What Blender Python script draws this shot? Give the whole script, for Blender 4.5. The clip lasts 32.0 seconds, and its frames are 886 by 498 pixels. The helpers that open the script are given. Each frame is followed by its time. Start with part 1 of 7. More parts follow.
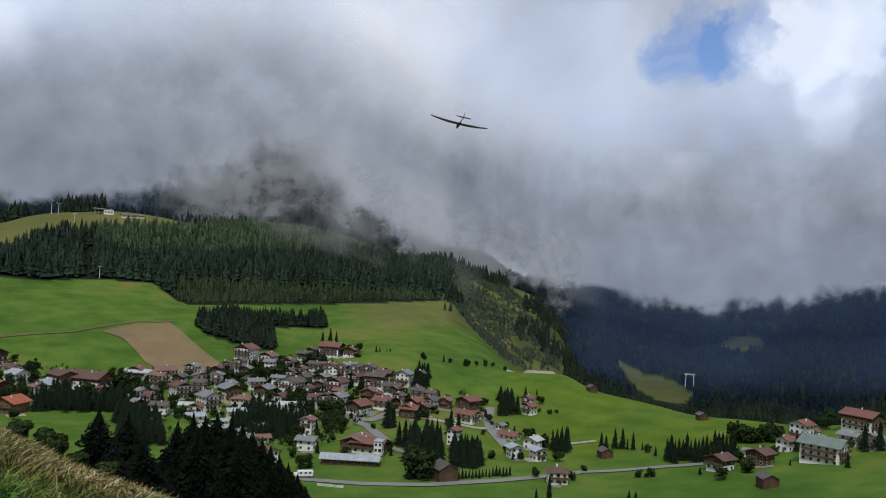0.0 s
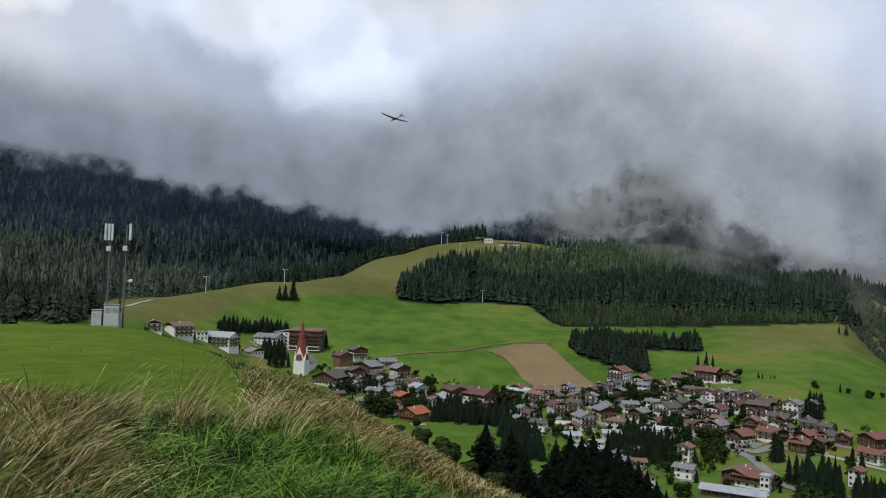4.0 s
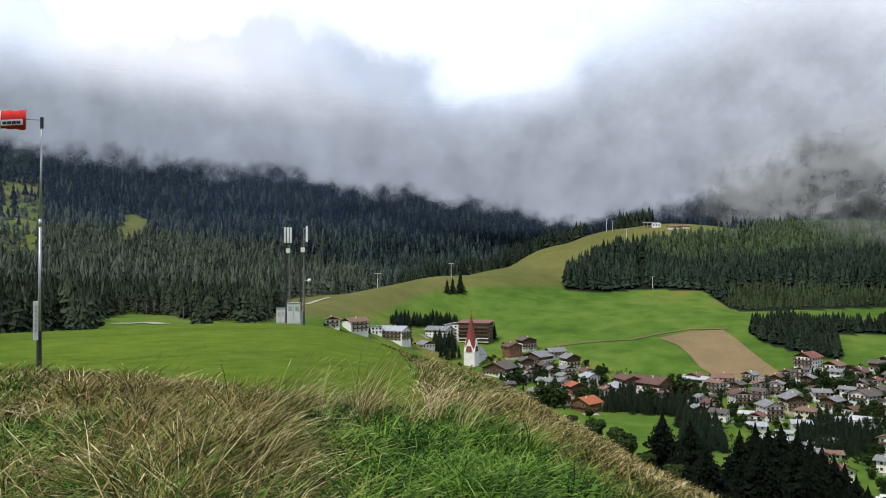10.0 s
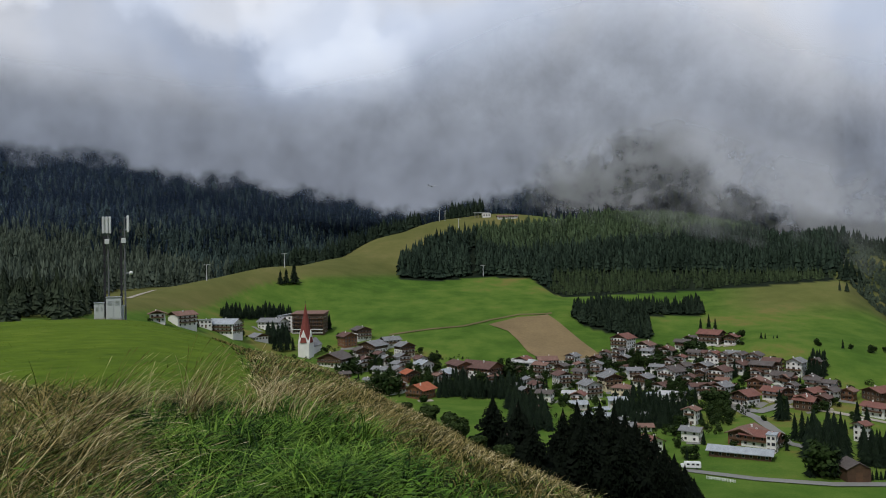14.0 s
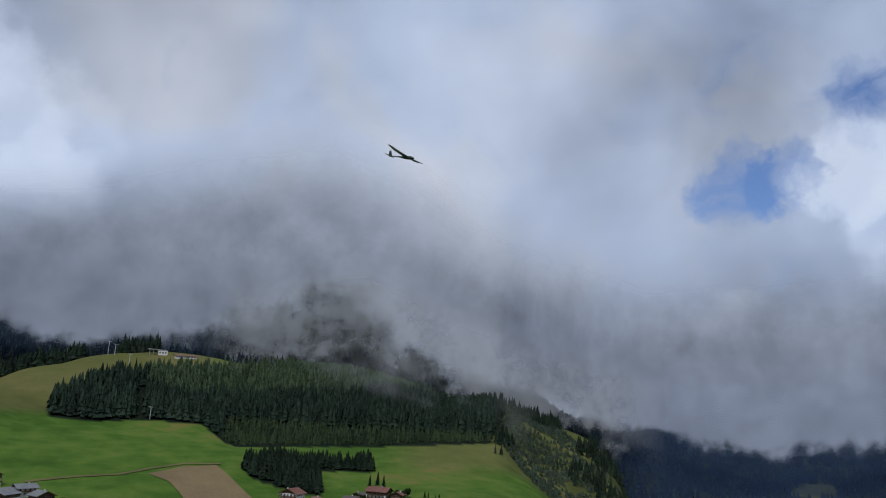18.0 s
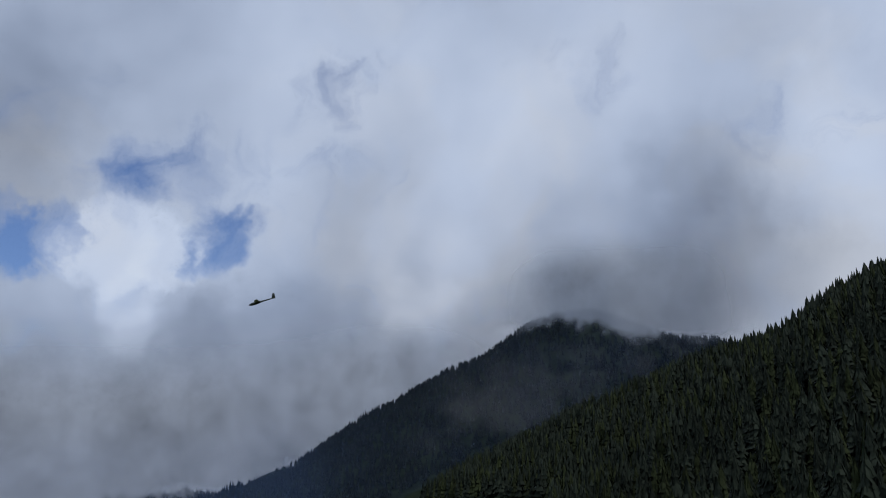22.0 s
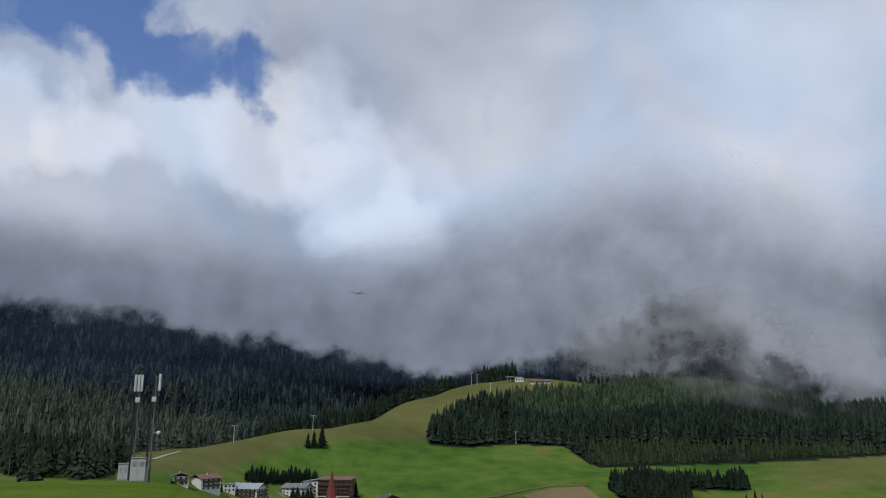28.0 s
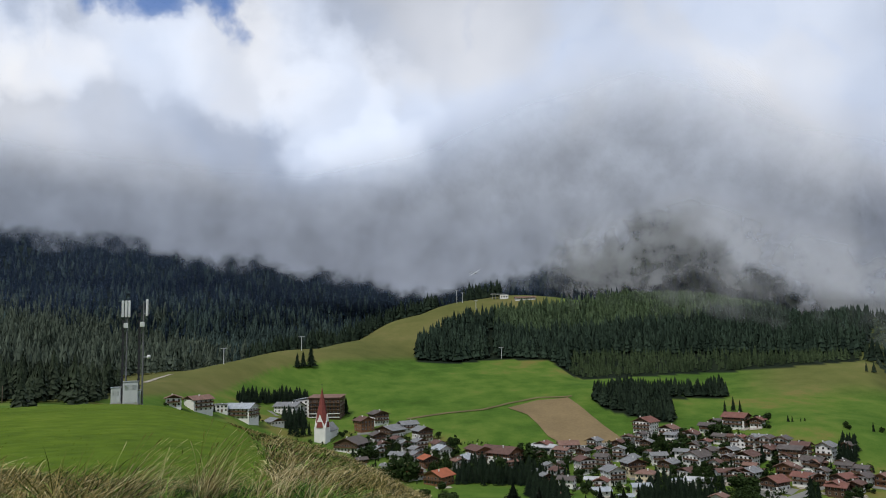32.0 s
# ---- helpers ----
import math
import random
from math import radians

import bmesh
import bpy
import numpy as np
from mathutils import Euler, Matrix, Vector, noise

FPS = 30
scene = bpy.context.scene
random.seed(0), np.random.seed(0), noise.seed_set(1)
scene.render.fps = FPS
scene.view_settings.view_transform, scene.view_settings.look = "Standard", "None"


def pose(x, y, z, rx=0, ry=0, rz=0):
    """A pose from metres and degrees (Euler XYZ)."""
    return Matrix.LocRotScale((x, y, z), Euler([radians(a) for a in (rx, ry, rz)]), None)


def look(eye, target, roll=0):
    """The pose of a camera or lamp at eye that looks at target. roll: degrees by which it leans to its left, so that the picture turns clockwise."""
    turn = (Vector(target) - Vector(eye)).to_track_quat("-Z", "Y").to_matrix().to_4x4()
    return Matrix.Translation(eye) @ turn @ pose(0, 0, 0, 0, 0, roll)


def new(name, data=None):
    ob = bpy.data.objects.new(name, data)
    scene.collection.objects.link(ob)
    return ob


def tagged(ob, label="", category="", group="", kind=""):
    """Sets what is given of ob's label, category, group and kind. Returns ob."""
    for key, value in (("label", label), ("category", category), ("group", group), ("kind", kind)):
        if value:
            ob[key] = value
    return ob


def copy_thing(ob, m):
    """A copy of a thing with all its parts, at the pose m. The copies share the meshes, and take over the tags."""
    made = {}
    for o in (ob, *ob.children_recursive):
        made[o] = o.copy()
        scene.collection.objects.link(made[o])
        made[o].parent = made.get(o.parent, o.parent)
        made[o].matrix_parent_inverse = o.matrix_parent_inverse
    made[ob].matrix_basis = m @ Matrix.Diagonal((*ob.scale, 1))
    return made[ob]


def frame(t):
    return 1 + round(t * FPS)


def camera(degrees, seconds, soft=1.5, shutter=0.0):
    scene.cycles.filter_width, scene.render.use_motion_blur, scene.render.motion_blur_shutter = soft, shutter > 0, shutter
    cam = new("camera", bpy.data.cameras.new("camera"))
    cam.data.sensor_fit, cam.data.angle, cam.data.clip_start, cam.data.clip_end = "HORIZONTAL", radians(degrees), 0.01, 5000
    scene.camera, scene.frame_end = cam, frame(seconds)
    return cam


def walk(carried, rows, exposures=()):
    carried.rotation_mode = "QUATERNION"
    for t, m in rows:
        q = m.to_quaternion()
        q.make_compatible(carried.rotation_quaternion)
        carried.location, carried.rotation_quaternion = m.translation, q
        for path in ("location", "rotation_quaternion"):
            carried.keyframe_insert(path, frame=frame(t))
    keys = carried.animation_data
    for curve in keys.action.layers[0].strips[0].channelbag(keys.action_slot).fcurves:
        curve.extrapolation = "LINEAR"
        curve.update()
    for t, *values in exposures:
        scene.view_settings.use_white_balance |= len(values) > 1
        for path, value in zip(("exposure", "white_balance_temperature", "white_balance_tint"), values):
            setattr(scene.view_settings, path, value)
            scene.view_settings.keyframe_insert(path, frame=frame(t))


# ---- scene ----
import itertools

EYE = 1.7  # the lens above the ground it stands on

cam = camera(58.77, 32.0, soft=1.0)

# seconds, heading clockwise from +y, pitch, lean
TURNS = (
    (0, 29.65, 1.79, -2.89),
    (0.5, 27.32, 2.28, -2.98),
    (1, 26.32, 2.46, -2.95),
    (1.5, 25.10, 2.71, -3.09),
    (2, 22.31, 2.71, -3.14),
    (2.5, 18.44, 2.66, -3.33),
    (3, 11.43, 2.52, -2.85),
    (3.5, 6.41, 2.42, -2.38),
    (5.5, -3.35, 2.21, 0.17),
    (6, -5.88, 2.27, 0.60),
    (6.5, -7.29, 2.31, 0.62),
    (7, -8.38, 2.31, 0.51),
    (7.5, -8.61, 2.33, 0.43),
    (8, -8.62, 2.35, 0.46),
    (8.5, -8.62, 2.23, 0.45),
    (9, -8.63, 1.60, 0.44),
    (9.5, -8.68, 1.54, 0.43),
    (10, -8.69, 1.48, 0.48),
    (10.5, -8.75, 1.48, 0.47),
    (11, -8.58, 1.45, 0.53),
    (11.5, -7.12, 1.42, 0.58),
    (12, -4.71, 0.86, 0.66),
    (12.5, -1.93, 0.43, 0.79),
    (13, 0.00, 0.41, 0.86),
    (13.5, 0.22, 0.34, 0.83),
    (14, 3.30, 0.58, 0.99),
    (14.5, 6.24, 1.97, 1.02),
    (16.5, 11.76, 6.92, -0.26),
    (17, 14.84, 8.26, -1.29),
    (17.5, 18.79, 9.44, -2.15),
    (18, 25.56, 11.72, -3.03),
    (18.5, 38.50, 15.94, -2.53),
    (19, 54.83, 20.87, -1.72),
    (19.5, 70.64, 23.13, 0.13),
    (20, 79.85, 23.51, 1.25),
    (20.5, 83.83, 21.56, 1.88),
    (21, 84.35, 19.19, 1.86),
    (21.5, 82.63, 17.98, 1.46),
    (22, 77.83, 17.69, 0.52),
    (22.5, 69.73, 17.36, -0.38),
    (23, 59.97, 16.85, -0.98),
    (23.5, 46.25, 16.08, -2.59),
    (24, 33.47, 15.61, -2.98),
    (24.5, 24.01, 15.14, -3.17),
    (25, 17.00, 14.80, -2.66),
    (25.5, 11.55, 14.13, -1.71),
    (27.5, 3.52, 12.57, -0.65),
    (28, 1.03, 12.42, -0.09),
    (28.5, -1.00, 11.41, 0.30),
    (29, -2.89, 10.23, 0.45),
    (29.5, -3.87, 9.33, 0.54),
    (30, -3.92, 8.58, 0.56),
    (30.5, -3.97, 7.62, 0.84),
    (31, -3.13, 7.16, 0.95),
    (31.5, -0.57, 6.58, 1.28),
    (32, 2.16, 6.56, 1.31),
)


def held(yaw, pitch, lean):
    return pose(0, 0, EYE, 0, 0, -yaw) @ pose(0, 0, 0, 90 + pitch) @ pose(0, 0, 0, 0, 0, -lean)


# the camera opens up over the dark meadow and closes down against the sky
EXPOSURES = ((0, -0.05, 6150, 10), (3.5, 0.0, 6200, 10), (6, 0.13, 6300, 10), (8, 0.3, 6350, 10), (9, 0.5, 6400, 10), (12, 0.55, 6400, 10), (13, 0.4, 6400, 10), (13.6, 0.05, 6400, 10), (14.1, -0.17, 6250, 10),
             (17, -0.2, 6000, 10), (18, -0.45, 5800, 10), (19, -0.85, 5550, 10), (20, -1.0, 5900, 10), (21, -0.52, 6050, 10), (22, -0.52, 5900, 10), (23, -0.55, 5800, 10), (25, -0.55, 5950, 10), (28, -0.28, 6000, 10), (32, 0.0, 6250, 10))
walk(cam, [(t, held(*a)) for t, *a in TURNS], EXPOSURES)


def toward(az, el):
    a, e = radians(az), radians(el)
    return Vector((math.sin(a) * math.cos(e), math.cos(a) * math.cos(e), math.sin(e)))


# ---- node helpers ----
def node(nt, kind, **values):
    n = nt.nodes.new(kind)
    for k, v in values.items():
        n.inputs[k.replace("_", " ")].default_value = v
    return n


def wire(nt, a, b):
    nt.links.new(a, b)


def math_node(nt, op, a, b=0.0, clamp=False):
    n = nt.nodes.new("ShaderNodeMath")
    n.operation, n.use_clamp = op, clamp
    for i, v in enumerate((a, b)):
        if isinstance(v, (int, float)):
            n.inputs[i].default_value = v
        else:
            wire(nt, v, n.inputs[i])
    return n.outputs[0]


def ramp_node(nt, fac, stops):
    n = nt.nodes.new("ShaderNodeValToRGB")
    e = n.color_ramp.elements
    while len(e) < len(stops):
        e.new(0.5)
    for i, (p, c) in enumerate(stops):
        e[i].position, e[i].color = p, (*c, 1)
    wire(nt, fac, n.inputs[0])
    return n.outputs[0]


def smooth_node(nt, value, lo, hi):
    n = nt.nodes.new("ShaderNodeMapRange")
    n.interpolation_type = "SMOOTHSTEP"
    n.inputs[1].default_value, n.inputs[2].default_value = lo, hi
    wire(nt, value, n.inputs[0])
    return n.outputs[0]


def mix_node(nt, fac, a, b, blend="MIX"):
    n = nt.nodes.new("ShaderNodeMix")
    n.data_type, n.blend_type = "RGBA", blend
    for i, v in ((0, fac), (6, a), (7, b)):
        if isinstance(v, (int, float)):
            n.inputs[i].default_value = v
        elif isinstance(v, tuple):
            n.inputs[i].default_value = (*v, 1)
        else:
            wire(nt, v, n.inputs[i])
    return n.outputs[2]


def noise_node(nt, vec, scale, detail=4.0, rough=0.55, distort=0.0):
    n = node(nt, "ShaderNodeTexNoise", Scale=scale, Detail=detail, Roughness=rough, Distortion=distort)
    wire(nt, vec, n.inputs["Vector"])
    return n.outputs["Fac"]


def coords(nt, which="Object"):
    return nt.nodes.new("ShaderNodeTexCoord").outputs[which]


def position(nt):
    return nt.nodes.new("ShaderNodeNewGeometry").outputs["Position"]


# ---- sky: broken cloud over a clear sky ----
SUN_AZ, SUN_EL = 215.0, 56.0
world = bpy.data.worlds.new("sky")
scene.world = world
world.use_nodes = True
wt = world.node_tree
wt.nodes.clear()
ray = coords(wt, "Generated")
clear = wt.nodes.new("ShaderNodeTexSky")
clear.sky_type, clear.sun_disc = "NISHITA", False
clear.sun_elevation, clear.sun_rotation = radians(SUN_EL), radians(SUN_AZ)
clear_sky = mix_node(wt, 1.0, clear.outputs[0], (0.105, 0.112, 0.138), "MULTIPLY")
# ragged edges: the direction is bent by noise before the cloud forms are laid out
bent = ray
for size, detail, amount in ((2.2, 3.0, 0.16), (9.0, 8.0, 0.15)):
    bend = node(wt, "ShaderNodeTexNoise", Scale=size, Detail=detail, Roughness=0.55)
    wire(wt, ray, bend.inputs["Vector"])
    steps = []
    for op in ("SUBTRACT", "SCALE", "ADD", "NORMALIZE"):
        v = wt.nodes.new("ShaderNodeVectorMath")
        v.operation = op
        steps.append(v)
    wire(wt, bend.outputs["Color"], steps[0].inputs[0])
    steps[0].inputs[1].default_value = (0.5, 0.5, 0.5)
    wire(wt, steps[0].outputs[0], steps[1].inputs[0])
    steps[1].inputs["Scale"].default_value = amount
    wire(wt, bent, steps[2].inputs[0])
    wire(wt, steps[1].outputs[0], steps[2].inputs[1])
    wire(wt, steps[2].outputs[0], steps[3].inputs[0])
    bent = steps[3].outputs[0]


def forms(blobs):
    """The sum of round cloud forms: heading, height, radius, softness (degrees), weight."""
    total = None
    for az, el, size, soft, weight in blobs:
        d = wt.nodes.new("ShaderNodeVectorMath")
        d.operation = "DOT_PRODUCT"
        wire(wt, bent, d.inputs[0])
        d.inputs[1].default_value = toward(az, el)
        m = smooth_node(wt, d.outputs["Value"], math.cos(radians(size + soft)), math.cos(radians(max(size - soft, 0))))
        m = math_node(wt, "MULTIPLY", m, weight)
        total = m if total is None else math_node(wt, "ADD", total, m)
    return total


LIGHT = forms((
    # the bright towers of cloud over the forest mountain
    (-31, 18, 3.6, 1.2, 0.30), (-24.5, 18.8, 3.2, 1.2, 0.32), (-18, 20.3, 2.8, 1.6, 0.26), (-12, 18.5, 3.4, 1.6, 0.27), (-6, 16, 3.6, 1.6, 0.29), (-3, 13.2, 2.4, 1.4, 0.26),
    (-3, 10.4, 1.6, 1.0, 0.22), (-1, 16.5, 2.6, 1.4, 0.16), (-8, 20.4, 2.2, 1.4, 0.2), (6, 14, 5, 4, 0.10), (24, 17, 8, 6, 0.10), (14, 20, 9, 7, 0.08), (12, 13, 3, 2.5, 0.08),
    # the white gap far right and its surroundings
    (53.5, 16.4, 2.8, 0.8, 0.30), (57.3, 16.2, 2.0, 0.8, 0.26), (55.5, 13.6, 1.8, 0.9, 0.24), (56.8, 11.6, 0.8, 0.8, 0.16), (45.5, 6.4, 1.0, 1.2, 0.20), (68, 22, 12, 9, 0.14), (98, 26, 12, 9, 0.14),
    (109, 22, 4, 4, 0.2), (38, 24, 10, 8, 0.08), (80, 30, 12, 8, 0.10), (75, 11, 1.2, 1.6, 0.14), (77, 13.5, 1.2, 1.6, 0.12), (28, 21, 4, 4, 0.08), (44, 12, 4, 4, 0.06),
    (-32, 14.5, 8, 6, 0.13), (-20, 13.5, 6, 5, 0.08),
    # grey undersides
    (-24, 12.0, 4.2, 2, -0.11), (-14, 10, 4.5, 2.5, -0.11), (-34, 11, 5, 3, -0.02), (-30, 10, 6, 4, 0.08), (3, 7, 5, 4, -0.11), (14, 9, 5, 4, -0.06), (22, 8, 6, 5, -0.03), (-6, 8, 4, 2.5, -0.2),
    (30, 5, 7, 5, 0.04), (44, 2, 7, 5, -0.12), (58, 5, 7, 5, -0.16), (58.4, 5.2, 0.9, 0.8, -0.55), (59.4, 5.8, 0.6, 0.6, -0.4), (66, 9, 5, 4, -0.18), (62, 11, 2.5, 2, -0.10), (74, 16, 6, 5, -0.10),
    (90, 15, 8, 5, -0.20), (36, 17, 4, 5, -0.10), (100, 18, 6, 4, -0.16), (45, 24, 5, 4, -0.14), (46, 12, 3, 2, -0.08)))
BLUE = forms((
    (46.2, 16.2, 1.6, 2.2, 1.0), (49.2, 16.3, 1.3, 2.0, 0.9), (53.0, 20.4, 1.8, 2.6, 0.5), (56.0, 22.3, 1.8, 2.6, 0.45), (60.5, 23.0, 1.8, 2.6, 0.45), (60.2, 17.7, 1.4, 1.9, 0.95),
    (44.5, 24.5, 1.5, 2.5, 0.3), (70, 27, 3, 4, 0.28),
    (-30, 27.8, 3.0, 2.4, 1.0), (-26, 26.2, 1.8, 1.8, 1.1), (-20.8, 24.8, 1.3, 1.7, 1.1), (-16.5, 23.8, 1.3, 1.7, 1.2), (-12.2, 23.2, 1.2, 1.6, 1.15), (-19.5, 27.4, 2.4, 2.2, 1.0), (-12, 27.4, 1.6, 2.0, 0.4), (-23, 29, 2.4, 2.2, 0.9)))
fine = noise_node(wt, ray, 7.0, 7.0, 0.52, 0.4)
broad = noise_node(wt, ray, 4.2, 4.0, 0.45, 0.5)
level = math_node(wt, "ADD", math_node(wt, "ADD", LIGHT, 0.595), math_node(wt, "MULTIPLY", math_node(wt, "SUBTRACT", broad, 0.5), 0.62))
level = math_node(wt, "ADD", level, math_node(wt, "MULTIPLY", math_node(wt, "SUBTRACT", fine, 0.5), 0.26))
cloud = ramp_node(wt, math_node(wt, "MULTIPLY", level, 0.75), ((0.0, (0.14, 0.16, 0.21)), (0.22, (0.27, 0.30, 0.37)), (0.39, (0.46, 0.50, 0.58)), (0.56, (0.66, 0.70, 0.78)), (0.76, (0.84, 0.87, 0.93)), (1.0, (0.92, 0.94, 0.97))))
shreds = noise_node(wt, bent, 11.0, 8.0, 0.58, 0.6)
gap = smooth_node(wt, math_node(wt, "ADD", BLUE, math_node(wt, "MULTIPLY", math_node(wt, "SUBTRACT", shreds, 0.5), 1.9)), 0.12, 1.25)
# thin places where the blue behind tints the cloud, thick ones where it is greyer
tone = smooth_node(wt, noise_node(wt, bent, 3.1, 3.0, 0.5, 0.6), 0.36, 0.66)
cloud = mix_node(wt, tone, mix_node(wt, 1.0, cloud, (0.95, 0.99, 1.06), "MULTIPLY"), mix_node(wt, 1.0, cloud, (1.04, 1.0, 0.95), "MULTIPLY"))
air = mix_node(wt, gap, cloud, clear_sky)
back = node(wt, "ShaderNodeBackground", Strength=1.0)
wire(wt, air, back.inputs[0])
wire(wt, back.outputs[0], wt.nodes.new("ShaderNodeOutputWorld").inputs[0])

sun = new("sun", bpy.data.lights.new("sun", "SUN"))
sun.data.energy, sun.data.angle, sun.data.color = 2.2, radians(6), (1.0, 0.94, 0.84)
sun.matrix_basis = look(toward(SUN_AZ, SUN_EL) * 900, (0, 0, 0))


# ---- materials ----
def material(name, rough=0.8, metal=0.0, spec=0.3):
    m = bpy.data.materials.new(name)
    m.use_nodes = True
    b = m.node_tree.nodes["Principled BSDF"]
    b.inputs["Roughness"].default_value, b.inputs["Metallic"].default_value = rough, metal
    b.inputs["Specular IOR Level"].default_value = spec
    return m, m.node_tree, b


def bump(nt, b, height, strength=0.4, distance=0.05):
    n = node(nt, "ShaderNodeBump", Strength=strength, Distance=distance)
    wire(nt, height, n.inputs["Height"])
    wire(nt, n.outputs[0], b.inputs["Normal"])


def plain(name, colour, rough=0.8, metal=0.0, spread=0.25, scale=1.5, fine=14.0, spec=0.3, relief=0.0):
    """A painted, plastered, wooden or metal surface with stains at two scales."""
    m, nt, b = material(name, rough, metal, spec)
    p = coords(nt)
    f = math_node(nt, "ADD", math_node(nt, "MULTIPLY", noise_node(nt, p, scale), 0.6), math_node(nt, "MULTIPLY", noise_node(nt, p, fine, 6), 0.4))
    wire(nt, ramp_node(nt, f, ((0.28, tuple(c * (1 - spread) for c in colour)), (0.72, tuple(min(c * (1 + spread), 1) for c in colour)))), b.inputs["Base Color"])
    if relief:
        bump(nt, b, noise_node(nt, p, fine, 6), relief, 0.02)
    return m


def leafy(name, dark, light, rough=0.75, by="island"):
    m, nt, b = material(name, rough, 0, 0.06)
    if by == "island":
        r = nt.nodes.new("ShaderNodeNewGeometry").outputs["Random Per Island"]
    else:
        r = nt.nodes.new("ShaderNodeObjectInfo").outputs["Random"]
    p = position(nt)
    f = math_node(nt, "ADD", math_node(nt, "MULTIPLY", r, 0.42), math_node(nt, "MULTIPLY", noise_node(nt, p, 0.012 if by == "island" else 0.3, 4), 0.5))
    f = math_node(nt, "ADD", f, math_node(nt, "MULTIPLY", noise_node(nt, p, 0.16 if by == "island" else 1.1, 4, 0.65), 0.36))
    wire(nt, ramp_node(nt, f, ((0.18, dark), (0.9, light))), b.inputs["Base Color"])
    return m


def turf_material():
    m, nt, b = material("turf", 0.95, 0, 0.03)
    p = position(nt)
    zone = nt.nodes.new("ShaderNodeSeparateColor")
    a = nt.nodes.new("ShaderNodeAttribute")
    a.attribute_name = "zone"
    wire(nt, a.outputs["Color"], zone.inputs[0])
    big, mid, small = noise_node(nt, p, 0.006, 5), noise_node(nt, p, 0.045, 5, 0.6), noise_node(nt, p, 1.3, 6, 0.65)
    v = math_node(nt, "ADD", math_node(nt, "MULTIPLY", big, 0.45), math_node(nt, "ADD", math_node(nt, "MULTIPLY", mid, 0.35), math_node(nt, "MULTIPLY", small, 0.2)))
    meadow = ramp_node(nt, v, ((0.36, (0.040, 0.080, 0.013)), (0.45, (0.061, 0.119, 0.018)), (0.54, (0.098, 0.157, 0.027)), (0.61, (0.165, 0.150, 0.044))))
    piste = ramp_node(nt, v, ((0.34, (0.078, 0.092, 0.026)), (0.52, (0.122, 0.124, 0.040)), (0.68, (0.18, 0.155, 0.065))))
    # ground under unmown grass; its dark end paints the shade between the blades
    rough_grass = ramp_node(nt, math_node(nt, "ADD", math_node(nt, "MULTIPLY", mid, 0.3), math_node(nt, "MULTIPLY", small, 0.7)),
                            ((0.30, (0.012, 0.018, 0.006)), (0.50, (0.040, 0.046, 0.014)), (0.68, (0.12, 0.095, 0.036))))
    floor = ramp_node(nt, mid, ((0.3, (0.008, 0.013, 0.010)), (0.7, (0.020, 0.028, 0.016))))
    # mown lawn colours, which also paint the sunlit valley meadow
    lawn_and_sun = ramp_node(nt, math_node(nt, "ADD", math_node(nt, "MULTIPLY", mid, 0.45), math_node(nt, "MULTIPLY", small, 0.55)), ((0.34, (0.050, 0.088, 0.010)), (0.52, (0.096, 0.150, 0.015)), (0.68, (0.155, 0.190, 0.030))))
    c = mix_node(nt, zone.outputs[0], meadow, piste)
    c = mix_node(nt, a.outputs["Alpha"], c, lawn_and_sun)
    c = mix_node(nt, zone.outputs[1], c, rough_grass)
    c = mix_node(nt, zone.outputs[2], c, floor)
    wire(nt, c, b.inputs["Base Color"])
    bump(nt, b, math_node(nt, "ADD", small, math_node(nt, "MULTIPLY", mid, 4.0)), 0.5, 0.25)
    return m


TURF = turf_material()
SPRUCE = leafy("spruce_needles", (0.006, 0.013, 0.012), (0.056, 0.084, 0.074))
# lit copy of the mountain needles; SPRUCE holds the cloud-shadowed tone
LIT_WOOD = leafy("lit_wood_needles", (0.009, 0.017, 0.012), (0.092, 0.116, 0.084))
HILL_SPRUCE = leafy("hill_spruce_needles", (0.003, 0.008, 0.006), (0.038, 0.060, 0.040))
# lighter copy of the hill needles, with the upper slope's sunlight in its colour
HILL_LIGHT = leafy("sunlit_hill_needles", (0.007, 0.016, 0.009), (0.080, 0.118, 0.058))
SPRUCE_OLD = leafy("spruce_needles_dark", (0.003, 0.008, 0.006), (0.030, 0.046, 0.028))
# larch and slope spruce are kept dim and flat: cloud shadow in their colour
LARCH = leafy("larch_needles", (0.014, 0.018, 0.009), (0.036, 0.046, 0.020))
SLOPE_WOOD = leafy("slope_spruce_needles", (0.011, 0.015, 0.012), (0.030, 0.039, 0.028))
EDGE_WOOD = leafy("wood_edge_needles", (0.007, 0.013, 0.008), (0.058, 0.076, 0.046))
PLANTATION = leafy("plantation_needles", (0.006, 0.014, 0.007), (0.064, 0.092, 0.042))
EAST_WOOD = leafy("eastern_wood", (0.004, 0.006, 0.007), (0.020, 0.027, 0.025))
# far needles carry the blue of the distance in their own colour
FAR_HAZED_WOOD = leafy("far_hazed_spruce", (0.003, 0.007, 0.011), (0.017, 0.029, 0.040))
FOLIAGE = leafy("foliage", (0.007, 0.017, 0.005), (0.030, 0.050, 0.014), 0.7)
SCRUB_LEAF = leafy("alder_leaves", (0.012, 0.021, 0.014), (0.062, 0.084, 0.055))
BARK = plain("bark", (0.09, 0.07, 0.055), 0.95, spread=0.4, scale=3)
PALE_BARK = plain("pale_bark", (0.16, 0.13, 0.10), 0.95, spread=0.4, scale=0.5)
TRACK = plain("earth_track", (0.125, 0.105, 0.042), 0.95, spread=0.45, scale=0.05, fine=0.6)
